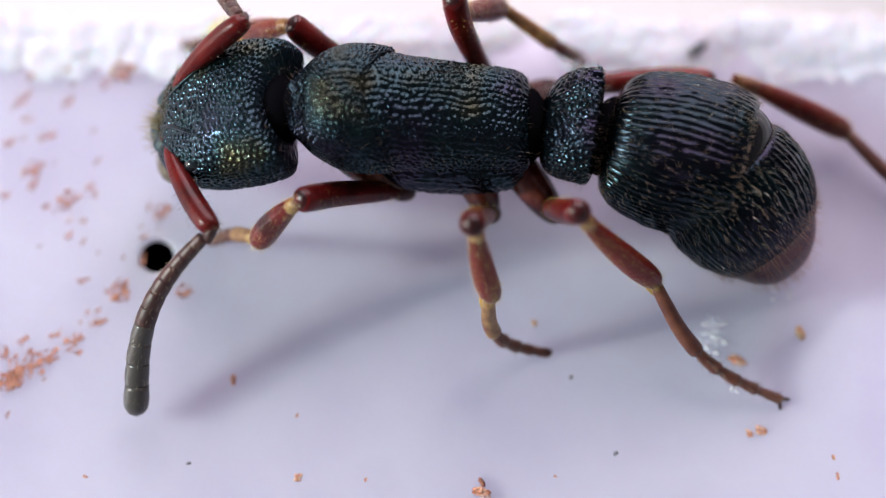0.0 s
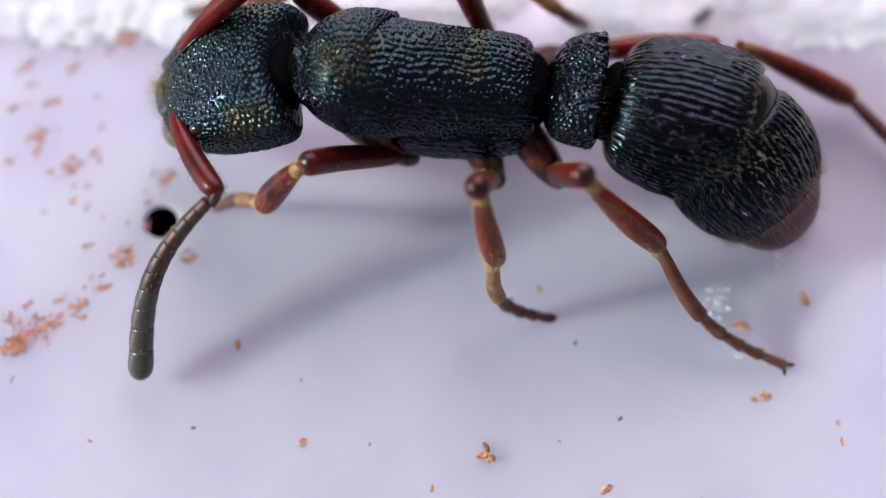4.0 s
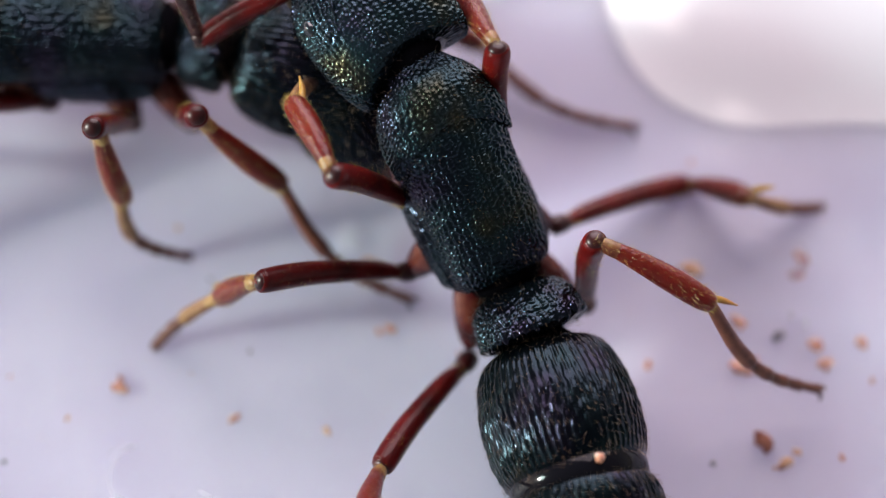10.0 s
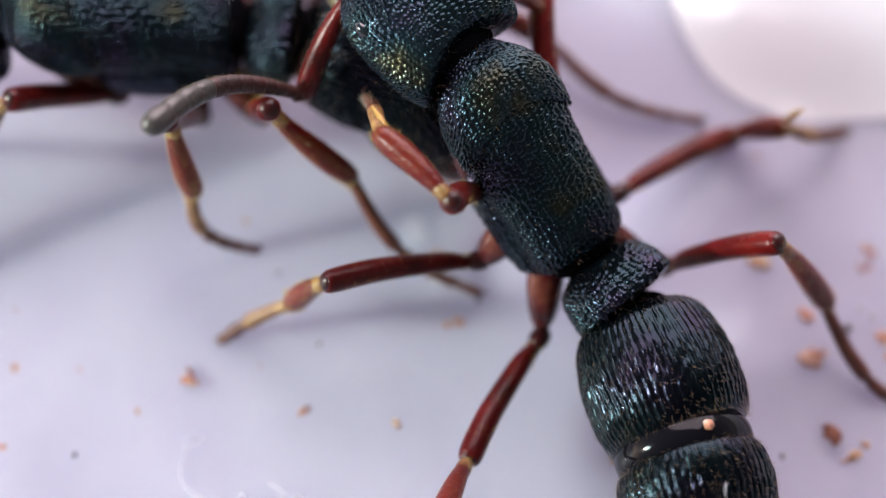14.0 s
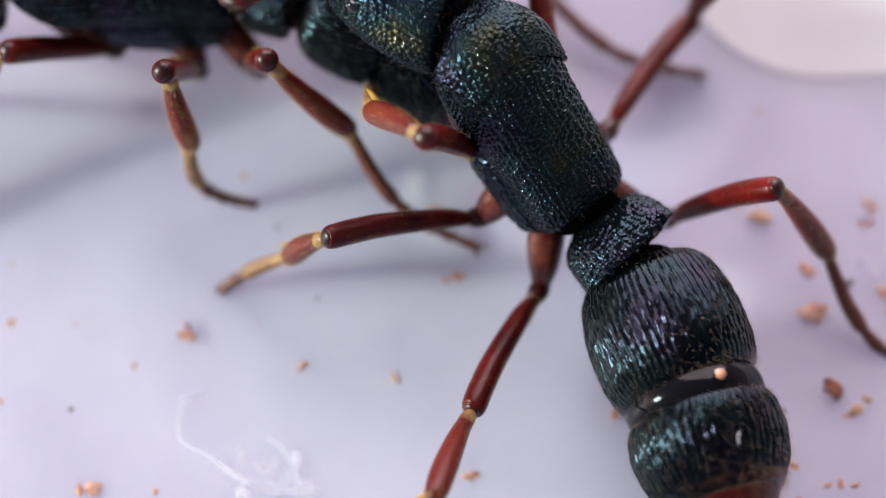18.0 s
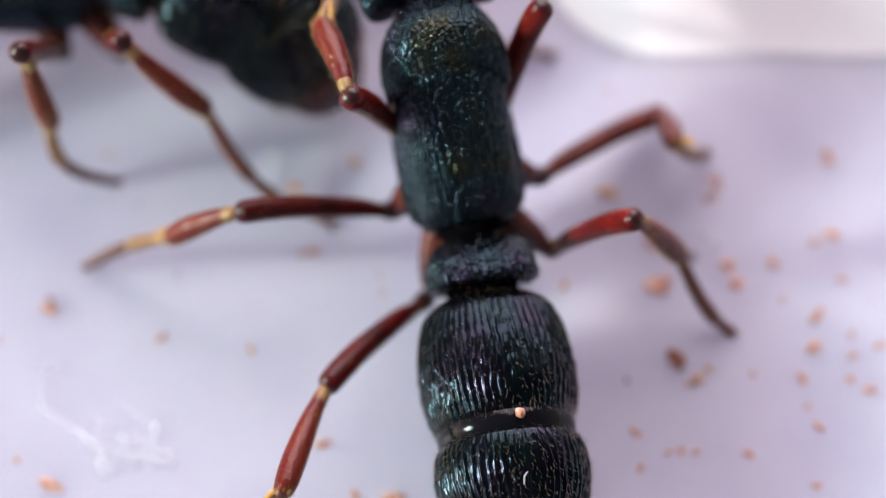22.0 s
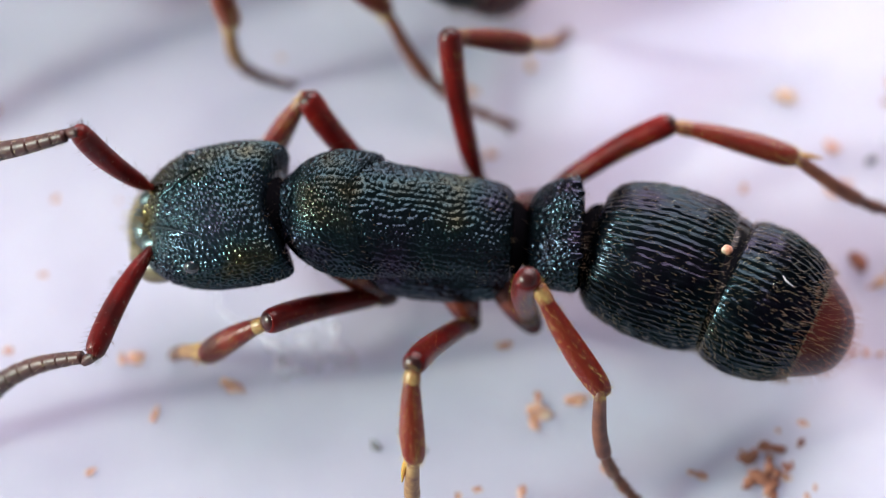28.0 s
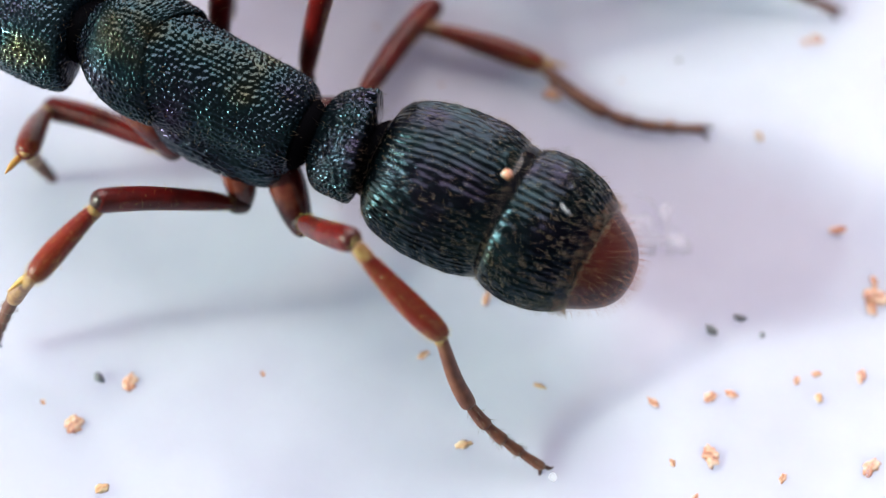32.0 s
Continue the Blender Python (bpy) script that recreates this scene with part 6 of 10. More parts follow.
    walk(ant_parts["left_middle_tarsus"], [
        (0, aim(-0.45, 2.17, 1.44, -0.19, 3.19, 0.03, 1)), (6, aim(-0.45, 2.17, 1.44, -0.19, 3.19, 0.03, 1)),
        (6.5, aim(-0.55, 2.25, 1.26, -0.35, 2.89, 0.16, 1)), (7, aim(-0.39, 2.30, 1.18, -0.19, 2.97, 0.23, 1)),
        (7.5, aim(-0.34, 2.19, 1.19, -0.10, 2.84, 0.22, 1)), (8, aim(-0.07, 2.17, 0.99, 0.03, 2.72, 0.14, 1)),
        (8.5, aim(-0.03, 2.01, 0.75, -0.11, 2.40, -0.12, 1)), (9, aim(-0.08, 1.85, 0.49, -0.25, 2.14, -0.33, 1)),
        (9.25, aim(0.06, 2.30, 0.62, -0.08, 2.82, -0.58, 1)), (9.5, aim(0.21, 2.62, 0.99, 0.16, 3.42, -0.57, 1)),
        (10, aim(-0.09, 2.45, 0.34, -0.30, 3.13, -0.38, 1)), (11, aim(-0.08, 2.42, 0.32, -0.25, 3.04, -0.41, 1)),
        (12, aim(0.01, 2.37, 0.20, -0.12, 3.02, -0.46, 1)), (13, aim(-0.07, 2.45, 0.06, -0.14, 3.09, -0.45, 1)),
        (16, aim(0.17, 2.39, 0.06, 0.21, 2.94, -0.59, 1)), (17, aim(0.14, 2.39, 0.09, 0.17, 2.95, -0.58, 1)),
        (18, aim(0.15, 2.38, 0.09, 0.17, 2.96, -0.58, 1)), (19, aim(-0.25, 2.71, 0.22, -0.32, 3.45, -0.33, 1)),
        (20, aim(-0.86, 3.00, 0.86, -0.96, 3.74, -0.09, 1)), (21, aim(-0.87, 2.98, 0.83, -1.10, 3.78, -0.04, 1)),
        (22, aim(-0.59, 2.89, 0.65, -0.67, 3.74, -0.17, 1)), (22.5, aim(0.09, 2.67, 0.57, 0.25, 3.39, -0.40, 1)),
        (23, aim(0.74, 2.34, 0.52, 1.13, 2.87, -0.56, 1)), (23.5, aim(-0.13, 2.51, 1.03, 0.01, 3.06, -0.26, 1)),
        (24, aim(-1.07, 2.42, 1.48, -1.24, 2.95, 0.04, 1)), (24.5, aim(-0.50, 2.29, 1.10, -0.52, 2.79, -0.01, 1)),
        (25, aim(-0.02, 2.27, 0.93, 0.10, 2.80, 0.03, 1)), (25.5, aim(0.28, 2.46, 0.81, 0.42, 2.87, 0.03, 1)),
        (26, aim(0.33, 2.30, 0.76, 0.44, 2.86, 0.03, 1)), (26.25, aim(0.32, 2.66, 1.04, 0.49, 3.22, -0.01, 1)),
        (26.5, aim(0.25, 2.79, 1.42, 0.48, 3.24, 0.03, 1)), (27, aim(0.09, 2.71, 1.38, 0.19, 3.18, 0.02, 1)),
        (27.5, aim(-0.09, 2.55, 1.33, -0.11, 3.03, 0.01, 1)), (28, aim(-0.28, 2.29, 1.28, -0.41, 2.79, 0.01, 1)),
        (28.5, aim(-0.48, 1.97, 1.24, -0.72, 2.47, 0.03, 1)), (29, aim(-0.41, 1.91, 1.57, -0.70, 2.52, 0.03, 1)),
        (29.5, aim(0.22, 2.31, 1.09, 0.33, 2.91, 0.03, 1)), (30, aim(-0.38, 2.54, 1.03, -0.57, 3.11, 0.03, 1)),
        (30.5, aim(-1.13, 2.53, 0.94, -1.59, 3.13, 0.03, 1)), (31, aim(-1.86, 2.25, 1.01, -2.59, 2.68, 0.03, 1)),
        (31.5, aim(-1.04, 2.13, 1.54, -1.77, 2.93, 0.03, 1)), (32, aim(0.52, 2.35, 1.38, 0.95, 2.83, 0.03, 1)),
    ])
    walk(ant_parts["left_hind_coxa"], [
        (0, aim(-0.90, 0.24, 0.88, -1.25, 0.60, 0.52, 1)), (6, aim(-0.90, 0.24, 0.88, -1.25, 0.60, 0.52, 1)),
        (6.5, aim(-0.90, 0.24, 0.88, -1.10, 0.60, 0.51, 1)), (7, aim(-0.90, 0.24, 0.88, -1.07, 0.60, 0.50, 1)),
        (7.5, aim(-0.90, 0.24, 0.88, -1.08, 0.60, 0.53, 1)), (8, aim(-0.90, 0.24, 0.88, -1.60, 0.66, 0.55, 1)),
        (8.5, aim(-0.90, 0.24, 0.88, -1.59, 0.62, 0.55, 1)), (9, aim(-0.90, 0.24, 0.88, -1.57, 0.57, 0.55, 1)),
        (9.5, aim(-0.90, 0.24, 0.88, -1.61, 0.56, 0.55, 1)), (10, aim(-0.90, 0.24, 0.88, -1.65, 0.56, 0.55, 1)),
        (11, aim(-0.90, 0.24, 0.88, -1.61, 0.56, 0.55, 1)), (12, aim(-0.90, 0.24, 0.88, -1.56, 0.56, 0.55, 1)),
        (13, aim(-0.90, 0.24, 0.88, -1.57, 0.63, 0.55, 1)), (16, aim(-0.90, 0.24, 0.88, -1.48, 0.60, 0.55, 1)),
        (17, aim(-0.90, 0.24, 0.88, -1.48, 0.62, 0.55, 1)), (18, aim(-0.90, 0.24, 0.88, -1.47, 0.63, 0.55, 1)),
        (19, aim(-0.90, 0.24, 0.88, -1.57, 0.58, 0.55, 1)), (20, aim(-0.90, 0.24, 0.88, -1.66, 0.54, 0.55, 1)),
        (21, aim(-0.90, 0.24, 0.88, -1.65, 0.53, 0.55, 1)), (22, aim(-0.90, 0.24, 0.88, -1.64, 0.52, 0.55, 1)),
        (23, aim(-0.90, 0.24, 0.88, -1.32, 0.56, 0.55, 1)), (24, aim(-0.90, 0.24, 0.88, -1.30, 0.60, 0.57, 1)),
        (24.5, aim(-0.90, 0.24, 0.88, -1.27, 0.60, 0.55, 1)), (25, aim(-0.90, 0.24, 0.88, -1.25, 0.60, 0.52, 1)),
        (25.5, aim(-0.90, 0.24, 0.88, -1.25, 0.60, 0.52, 1)), (26, aim(-0.90, 0.24, 0.88, -1.25, 0.60, 0.52, 1)),
        (26.5, aim(-0.90, 0.24, 0.88, -1.25, 0.60, 0.52, 1)), (28.5, aim(-0.90, 0.24, 0.88, -1.25, 0.60, 0.52, 1)),
        (29, aim(-0.90, 0.24, 0.88, -1.25, 0.60, 0.52, 1)), (29.5, aim(-0.90, 0.24, 0.88, -1.25, 0.60, 0.52, 1)),
        (30, aim(-0.90, 0.24, 0.88, -1.25, 0.60, 0.52, 1)), (30.5, aim(-0.90, 0.24, 0.88, -1.25, 0.60, 0.52, 1)),
        (31, aim(-0.90, 0.24, 0.88, -1.25, 0.60, 0.52, 1)), (31.5, aim(-0.90, 0.24, 0.88, -1.25, 0.60, 0.52, 1)),
        (32, aim(-0.90, 0.24, 0.88, -1.25, 0.60, 0.52, 1)),
    ])
    walk(ant_parts["left_hind_femur"], [
        (0, aim(-1.25, 0.60, 0.52, -2.22, 1.55, 0.97, 1)), (6, aim(-1.25, 0.60, 0.52, -2.22, 1.55, 0.97, 1)),
        (6.5, aim(-1.10, 0.60, 0.51, -2.15, 1.55, 0.75, 1)), (7, aim(-1.07, 0.60, 0.50, -2.03, 1.64, 0.66, 1)),
        (7.5, aim(-1.08, 0.60, 0.53, -1.99, 1.56, 0.74, 1)), (7.67, aim(-1.25, 0.62, 0.54, -2.12, 1.63, 1.00, 1)),
        (7.83, aim(-1.43, 0.64, 0.54, -2.20, 1.67, 1.27, 1)), (8, aim(-1.60, 0.66, 0.55, -2.25, 1.67, 1.53, 1)),
        (8.12, aim(-1.60, 0.65, 0.55, -2.22, 1.70, 1.50, 1)), (8.25, aim(-1.60, 0.64, 0.55, -2.20, 1.73, 1.47, 1)),
        (8.38, aim(-1.59, 0.63, 0.55, -2.17, 1.75, 1.44, 1)), (8.5, aim(-1.59, 0.62, 0.55, -2.14, 1.78, 1.41, 1)),
        (9, aim(-1.57, 0.57, 0.55, -1.94, 1.89, 1.27, 1)), (9.5, aim(-1.61, 0.56, 0.55, -2.00, 1.97, 1.08, 1)),
        (10, aim(-1.65, 0.56, 0.55, -2.11, 1.86, 1.26, 1)), (11, aim(-1.61, 0.56, 0.55, -2.05, 1.83, 1.32, 1)),
        (12, aim(-1.56, 0.56, 0.55, -1.99, 1.85, 1.29, 1)), (13, aim(-1.57, 0.63, 0.55, -2.12, 1.98, 1.08, 1)),
        (16, aim(-1.48, 0.60, 0.55, -1.87, 1.98, 1.14, 1)), (17, aim(-1.48, 0.62, 0.55, -1.88, 1.96, 1.21, 1)),
        (18, aim(-1.47, 0.63, 0.55, -1.92, 1.99, 1.15, 1)), (19, aim(-1.57, 0.58, 0.55, -2.17, 1.74, 1.39, 1)),
        (20, aim(-1.66, 0.54, 0.55, -2.39, 1.64, 1.36, 1)), (21, aim(-1.65, 0.53, 0.55, -2.41, 1.62, 1.35, 1)),
        (21.5, aim(-1.64, 0.52, 0.55, -2.35, 1.65, 1.36, 1)), (22, aim(-1.64, 0.52, 0.55, -2.28, 1.67, 1.37, 1)),
        (22.5, aim(-1.48, 0.54, 0.55, -1.89, 1.74, 1.45, 1)), (23, aim(-1.32, 0.56, 0.55, -1.49, 1.77, 1.50, 1)),
        (23.33, aim(-1.31, 0.57, 0.56, -1.41, 1.74, 1.57, 1)), (23.67, aim(-1.31, 0.59, 0.56, -1.34, 1.71, 1.63, 1)),
        (24, aim(-1.30, 0.60, 0.57, -1.26, 1.67, 1.69, 1)), (24.5, aim(-1.27, 0.60, 0.55, -0.92, 1.51, 1.75, 1)),
        (25, aim(-1.25, 0.60, 0.52, -0.75, 1.46, 1.71, 1)), (25.5, aim(-1.25, 0.60, 0.52, -0.57, 1.51, 1.57, 1)),
        (25.75, aim(-1.25, 0.60, 0.52, -0.64, 1.36, 1.73, 1)), (26, aim(-1.25, 0.60, 0.52, -0.73, 1.19, 1.86, 1)),
        (26.5, aim(-1.25, 0.60, 0.52, -0.89, 0.26, 1.85, 1)), (28.5, aim(-1.25, 0.60, 0.52, -1.33, 0.98, 2.02, 1)),
        (29, aim(-1.25, 0.60, 0.52, -1.44, 1.21, 1.93, 1)), (29.5, aim(-1.25, 0.60, 0.52, -1.95, 1.34, 1.69, 1)),
        (30, aim(-1.25, 0.60, 0.52, -2.49, 1.20, 1.23, 1)), (30.5, aim(-1.25, 0.60, 0.52, -2.22, 0.98, 1.46, 1)),
        (31, aim(-1.25, 0.60, 0.52, -1.24, 1.05, 2.00, 1)), (31.5, aim(-1.25, 0.60, 0.52, -1.70, 1.11, 1.91, 1)),
        (32, aim(-1.25, 0.60, 0.52, -2.02, 0.99, 1.81, 1)),
    ])
    walk(ant_parts["left_hind_tibia"], [
        (0, aim(-2.22, 1.55, 0.97, -3.22, 1.66, 1.72, 1)), (6, aim(-2.22, 1.55, 0.97, -3.22, 1.66, 1.72, 1)),
        (6.5, aim(-2.15, 1.55, 0.75, -3.28, 1.66, 1.27, 1)), (7, aim(-2.03, 1.64, 0.66, -3.17, 1.80, 1.14, 1)),
        (7.5, aim(-1.99, 1.56, 0.74, -3.06, 1.78, 1.34, 1)), (7.67, aim(-2.12, 1.63, 1.00, -3.30, 2.02, 0.88, 1)),
        (7.83, aim(-2.20, 1.67, 1.27, -3.07, 2.08, 0.47, 1)), (8, aim(-2.25, 1.67, 1.53, -2.50, 1.96, 0.34, 1)),
        (8.12, aim(-2.22, 1.70, 1.50, -2.91, 2.31, 0.66, 1)), (8.25, aim(-2.20, 1.73, 1.47, -3.14, 2.50, 1.20, 1)),
        (8.38, aim(-2.17, 1.75, 1.44, -3.11, 2.48, 1.81, 1)), (8.5, aim(-2.14, 1.78, 1.41, -2.84, 2.27, 2.32, 1)),
        (9, aim(-1.94, 1.89, 1.27, -2.39, 2.49, 2.27, 1)), (9.5, aim(-2.00, 1.97, 1.08, -2.30, 2.63, 2.09, 1)),
        (10, aim(-2.11, 1.86, 1.26, -2.44, 2.43, 2.32, 1)), (11, aim(-2.05, 1.83, 1.32, -2.42, 2.40, 2.37, 1)),
        (12, aim(-1.99, 1.85, 1.29, -2.25, 2.54, 2.30, 1)), (13, aim(-2.12, 1.98, 1.08, -2.37, 2.74, 2.04, 1)),
        (16, aim(-1.87, 1.98, 1.14, -2.17, 2.85, 1.98, 1)), (17, aim(-1.88, 1.96, 1.21, -2.20, 2.84, 2.03, 1)),
        (18, aim(-1.92, 1.99, 1.15, -2.21, 2.88, 1.97, 1)), (19, aim(-2.17, 1.74, 1.39, -2.61, 2.34, 2.39, 1)),
        (20, aim(-2.39, 1.64, 1.36, -3.14, 2.20, 2.19, 1)), (21, aim(-2.41, 1.62, 1.35, -3.10, 2.06, 2.29, 1)),
        (21.5, aim(-2.35, 1.65, 1.36, -3.15, 2.17, 2.16, 1)), (22, aim(-2.28, 1.67, 1.37, -3.17, 2.27, 2.01, 1)),
        (22.5, aim(-1.89, 1.74, 1.45, -2.59, 2.51, 2.14, 1)), (23, aim(-1.49, 1.77, 1.50, -1.96, 2.68, 2.22, 1)),
        (23.33, aim(-1.41, 1.74, 1.57, -1.90, 2.89, 1.69, 1)), (23.67, aim(-1.34, 1.71, 1.63, -1.72, 2.79, 1.13, 1)),
        (24, aim(-1.26, 1.67, 1.69, -1.43, 2.40, 0.69, 1)), (24.5, aim(-0.92, 1.51, 1.75, -0.96, 2.46, 0.95, 1)),
        (25, aim(-0.75, 1.46, 1.71, -0.73, 2.70, 1.58, 1)), (25.5, aim(-0.57, 1.51, 1.57, -0.42, 2.75, 1.71, 1)),
        (25.75, aim(-0.64, 1.36, 1.73, -0.40, 2.54, 1.36, 1)), (26, aim(-0.73, 1.19, 1.86, -0.44, 2.10, 1.04, 1)),
        (26.5, aim(-0.89, 0.26, 1.85, -0.87, 1.45, 1.46, 1)), (28.5, aim(-1.33, 0.98, 2.02, -2.07, 1.69, 1.31, 1)),
        (29, aim(-1.44, 1.21, 1.93, -2.22, 1.87, 1.22, 1)), (29.5, aim(-1.95, 1.34, 1.69, -2.92, 1.87, 1.10, 1)),
        (30, aim(-2.49, 1.20, 1.23, -3.55, 1.72, 0.83, 1)), (30.5, aim(-2.22, 0.98, 1.46, -3.35, 1.48, 1.29, 1)),
        (31, aim(-1.24, 1.05, 2.00, -1.95, 1.76, 1.25, 1)), (31.5, aim(-1.70, 1.11, 1.91, -2.51, 1.53, 1.06, 1)),
        (32, aim(-2.02, 0.99, 1.81, -3.03, 1.27, 1.14, 1)),
    ])
    walk(ant_parts["left_hind_tarsus"], [
        (0, aim(-3.22, 1.66, 1.72, -3.90, 1.73, 0.03, 1)), (6, aim(-3.22, 1.66, 1.72, -3.90, 1.73, 0.03, 1)),
        (6.5, aim(-3.28, 1.66, 1.27, -3.60, 1.73, -0.53, 1)), (7, aim(-3.17, 1.80, 1.14, -3.42, 1.94, -0.63, 1)),
        (7.5, aim(-3.06, 1.78, 1.34, -3.42, 2.04, -0.49, 1)), (7.67, aim(-3.30, 2.02, 0.88, -4.04, 2.36, -0.56, 1)),
        (7.83, aim(-3.07, 2.08, 0.47, -4.04, 2.46, -0.53, 1)), (8, aim(-2.50, 1.96, 0.34, -3.52, 2.32, -0.23, 1)),
        (8.12, aim(-2.91, 2.31, 0.66, -4.00, 2.72, -0.22, 1)), (8.25, aim(-3.14, 2.50, 1.20, -4.24, 2.94, -0.02, 1)),
        (8.38, aim(-3.11, 2.48, 1.81, -4.14, 2.94, 0.23, 1)), (8.5, aim(-2.84, 2.27, 2.32, -3.70, 2.71, 0.38, 1)),
        (9, aim(-2.39, 2.49, 2.27, -3.55, 3.04, 0.81, 1)), (9.5, aim(-2.30, 2.63, 2.09, -3.48, 3.34, 0.90, 1)),
        (10, aim(-2.44, 2.43, 2.32, -3.63, 3.05, 0.96, 1)), (11, aim(-2.42, 2.40, 2.37, -3.57, 3.03, 0.94, 1)),
        (12, aim(-2.25, 2.54, 2.30, -3.43, 3.21, 0.88, 1)), (13, aim(-2.37, 2.74, 2.04, -3.45, 3.40, 0.89, 1)),
        (16, aim(-2.17, 2.85, 1.98, -3.09, 3.59, 0.74, 1)), (17, aim(-2.20, 2.84, 2.03, -3.14, 3.53, 0.76, 1)),
        (18, aim(-2.21, 2.88, 1.97, -3.11, 3.61, 0.75, 1)), (19, aim(-2.61, 2.34, 2.39, -3.67, 3.00, 0.89, 1)),
        (20, aim(-3.14, 2.20, 2.19, -4.20, 2.61, 1.03, 1)), (21, aim(-3.10, 2.06, 2.29, -4.32, 2.48, 1.07, 1)),
        (21.5, aim(-3.15, 2.17, 2.16, -4.23, 2.59, 1.02, 1)), (22, aim(-3.17, 2.27, 2.01, -4.12, 2.68, 0.95, 1)),
        (22.5, aim(-2.59, 2.51, 2.14, -3.44, 3.03, 0.69, 1)), (23, aim(-1.96, 2.68, 2.22, -2.60, 3.30, 0.37, 1)),
        (23.33, aim(-1.90, 2.89, 1.69, -2.57, 3.78, 0.28, 1)), (23.67, aim(-1.72, 2.79, 1.13, -2.35, 3.80, 0.17, 1)),
        (24, aim(-1.43, 2.40, 0.69, -1.98, 3.41, 0.14, 1)), (24.5, aim(-0.96, 2.46, 0.95, -1.27, 3.45, 0.04, 1)),
        (25, aim(-0.73, 2.70, 1.58, -0.54, 3.52, 0.03, 1)), (25.5, aim(-0.42, 2.75, 1.71, -0.11, 3.48, 0.03, 1)),
        (25.75, aim(-0.40, 2.54, 1.36, -0.08, 3.46, 0.01, 1)), (26, aim(-0.44, 2.10, 1.04, -0.12, 3.13, 0.03, 1)),
        (26.5, aim(-0.87, 1.45, 1.46, -0.46, 2.66, 0.03, 1)), (28.5, aim(-2.07, 1.69, 1.31, -2.90, 2.29, 0.03, 1)),
        (29, aim(-2.22, 1.87, 1.22, -3.27, 2.60, 0.03, 1)), (29.5, aim(-2.92, 1.87, 1.10, -4.24, 2.51, 0.03, 1)),
        (30, aim(-3.55, 1.72, 0.83, -5.09, 2.35, 0.03, 1)), (30.5, aim(-3.35, 1.48, 1.29, -5.10, 1.67, 0.03, 1)),
        (31, aim(-1.95, 1.76, 1.25, -2.74, 2.69, 0.03, 1)), (31.5, aim(-2.51, 1.53, 1.06, -3.60, 2.19, 0.03, 1)),
        (32, aim(-3.03, 1.27, 1.14, -4.28, 1.74, 0.03, 1)),
    ])
    walk(ant_parts["right_fore_coxa"], [
        (0, aim(0.72, -0.25, 1.08, 0.08, -0.48, 0.62, -1)), (7, aim(0.72, -0.25, 1.08, 0.19, -0.48, 0.95, -1)),
        (7.5, aim(0.72, -0.25, 1.08, 0.14, -0.48, 1.03, -1)), (8, aim(0.72, -0.25, 1.08, 0.08, -0.48, 1.12, -1)),
        (8.5, aim(0.72, -0.25, 1.08, 0.02, -0.48, 1.03, -1)), (9, aim(0.72, -0.25, 1.08, -0.04, -0.48, 0.95, -1)),
        (18, aim(0.72, -0.25, 1.08, -0.05, -0.48, 0.89, -1)), (19, aim(0.72, -0.25, 1.08, -0.04, -0.48, 0.87, -1)),
        (22, aim(0.72, -0.25, 1.08, -0.03, -0.48, 0.84, -1)), (23, aim(0.72, -0.25, 1.08, -0.01, -0.48, 0.79, -1)),
        (24, aim(0.72, -0.25, 1.08, 0.02, -0.48, 0.71, -1)), (24.5, aim(0.72, -0.25, 1.08, 0.05, -0.48, 0.67, -1)),
        (25, aim(0.72, -0.25, 1.08, 0.08, -0.48, 0.62, -1)), (32, aim(0.72, -0.25, 1.08, 0.08, -0.48, 0.62, -1)),
    ])
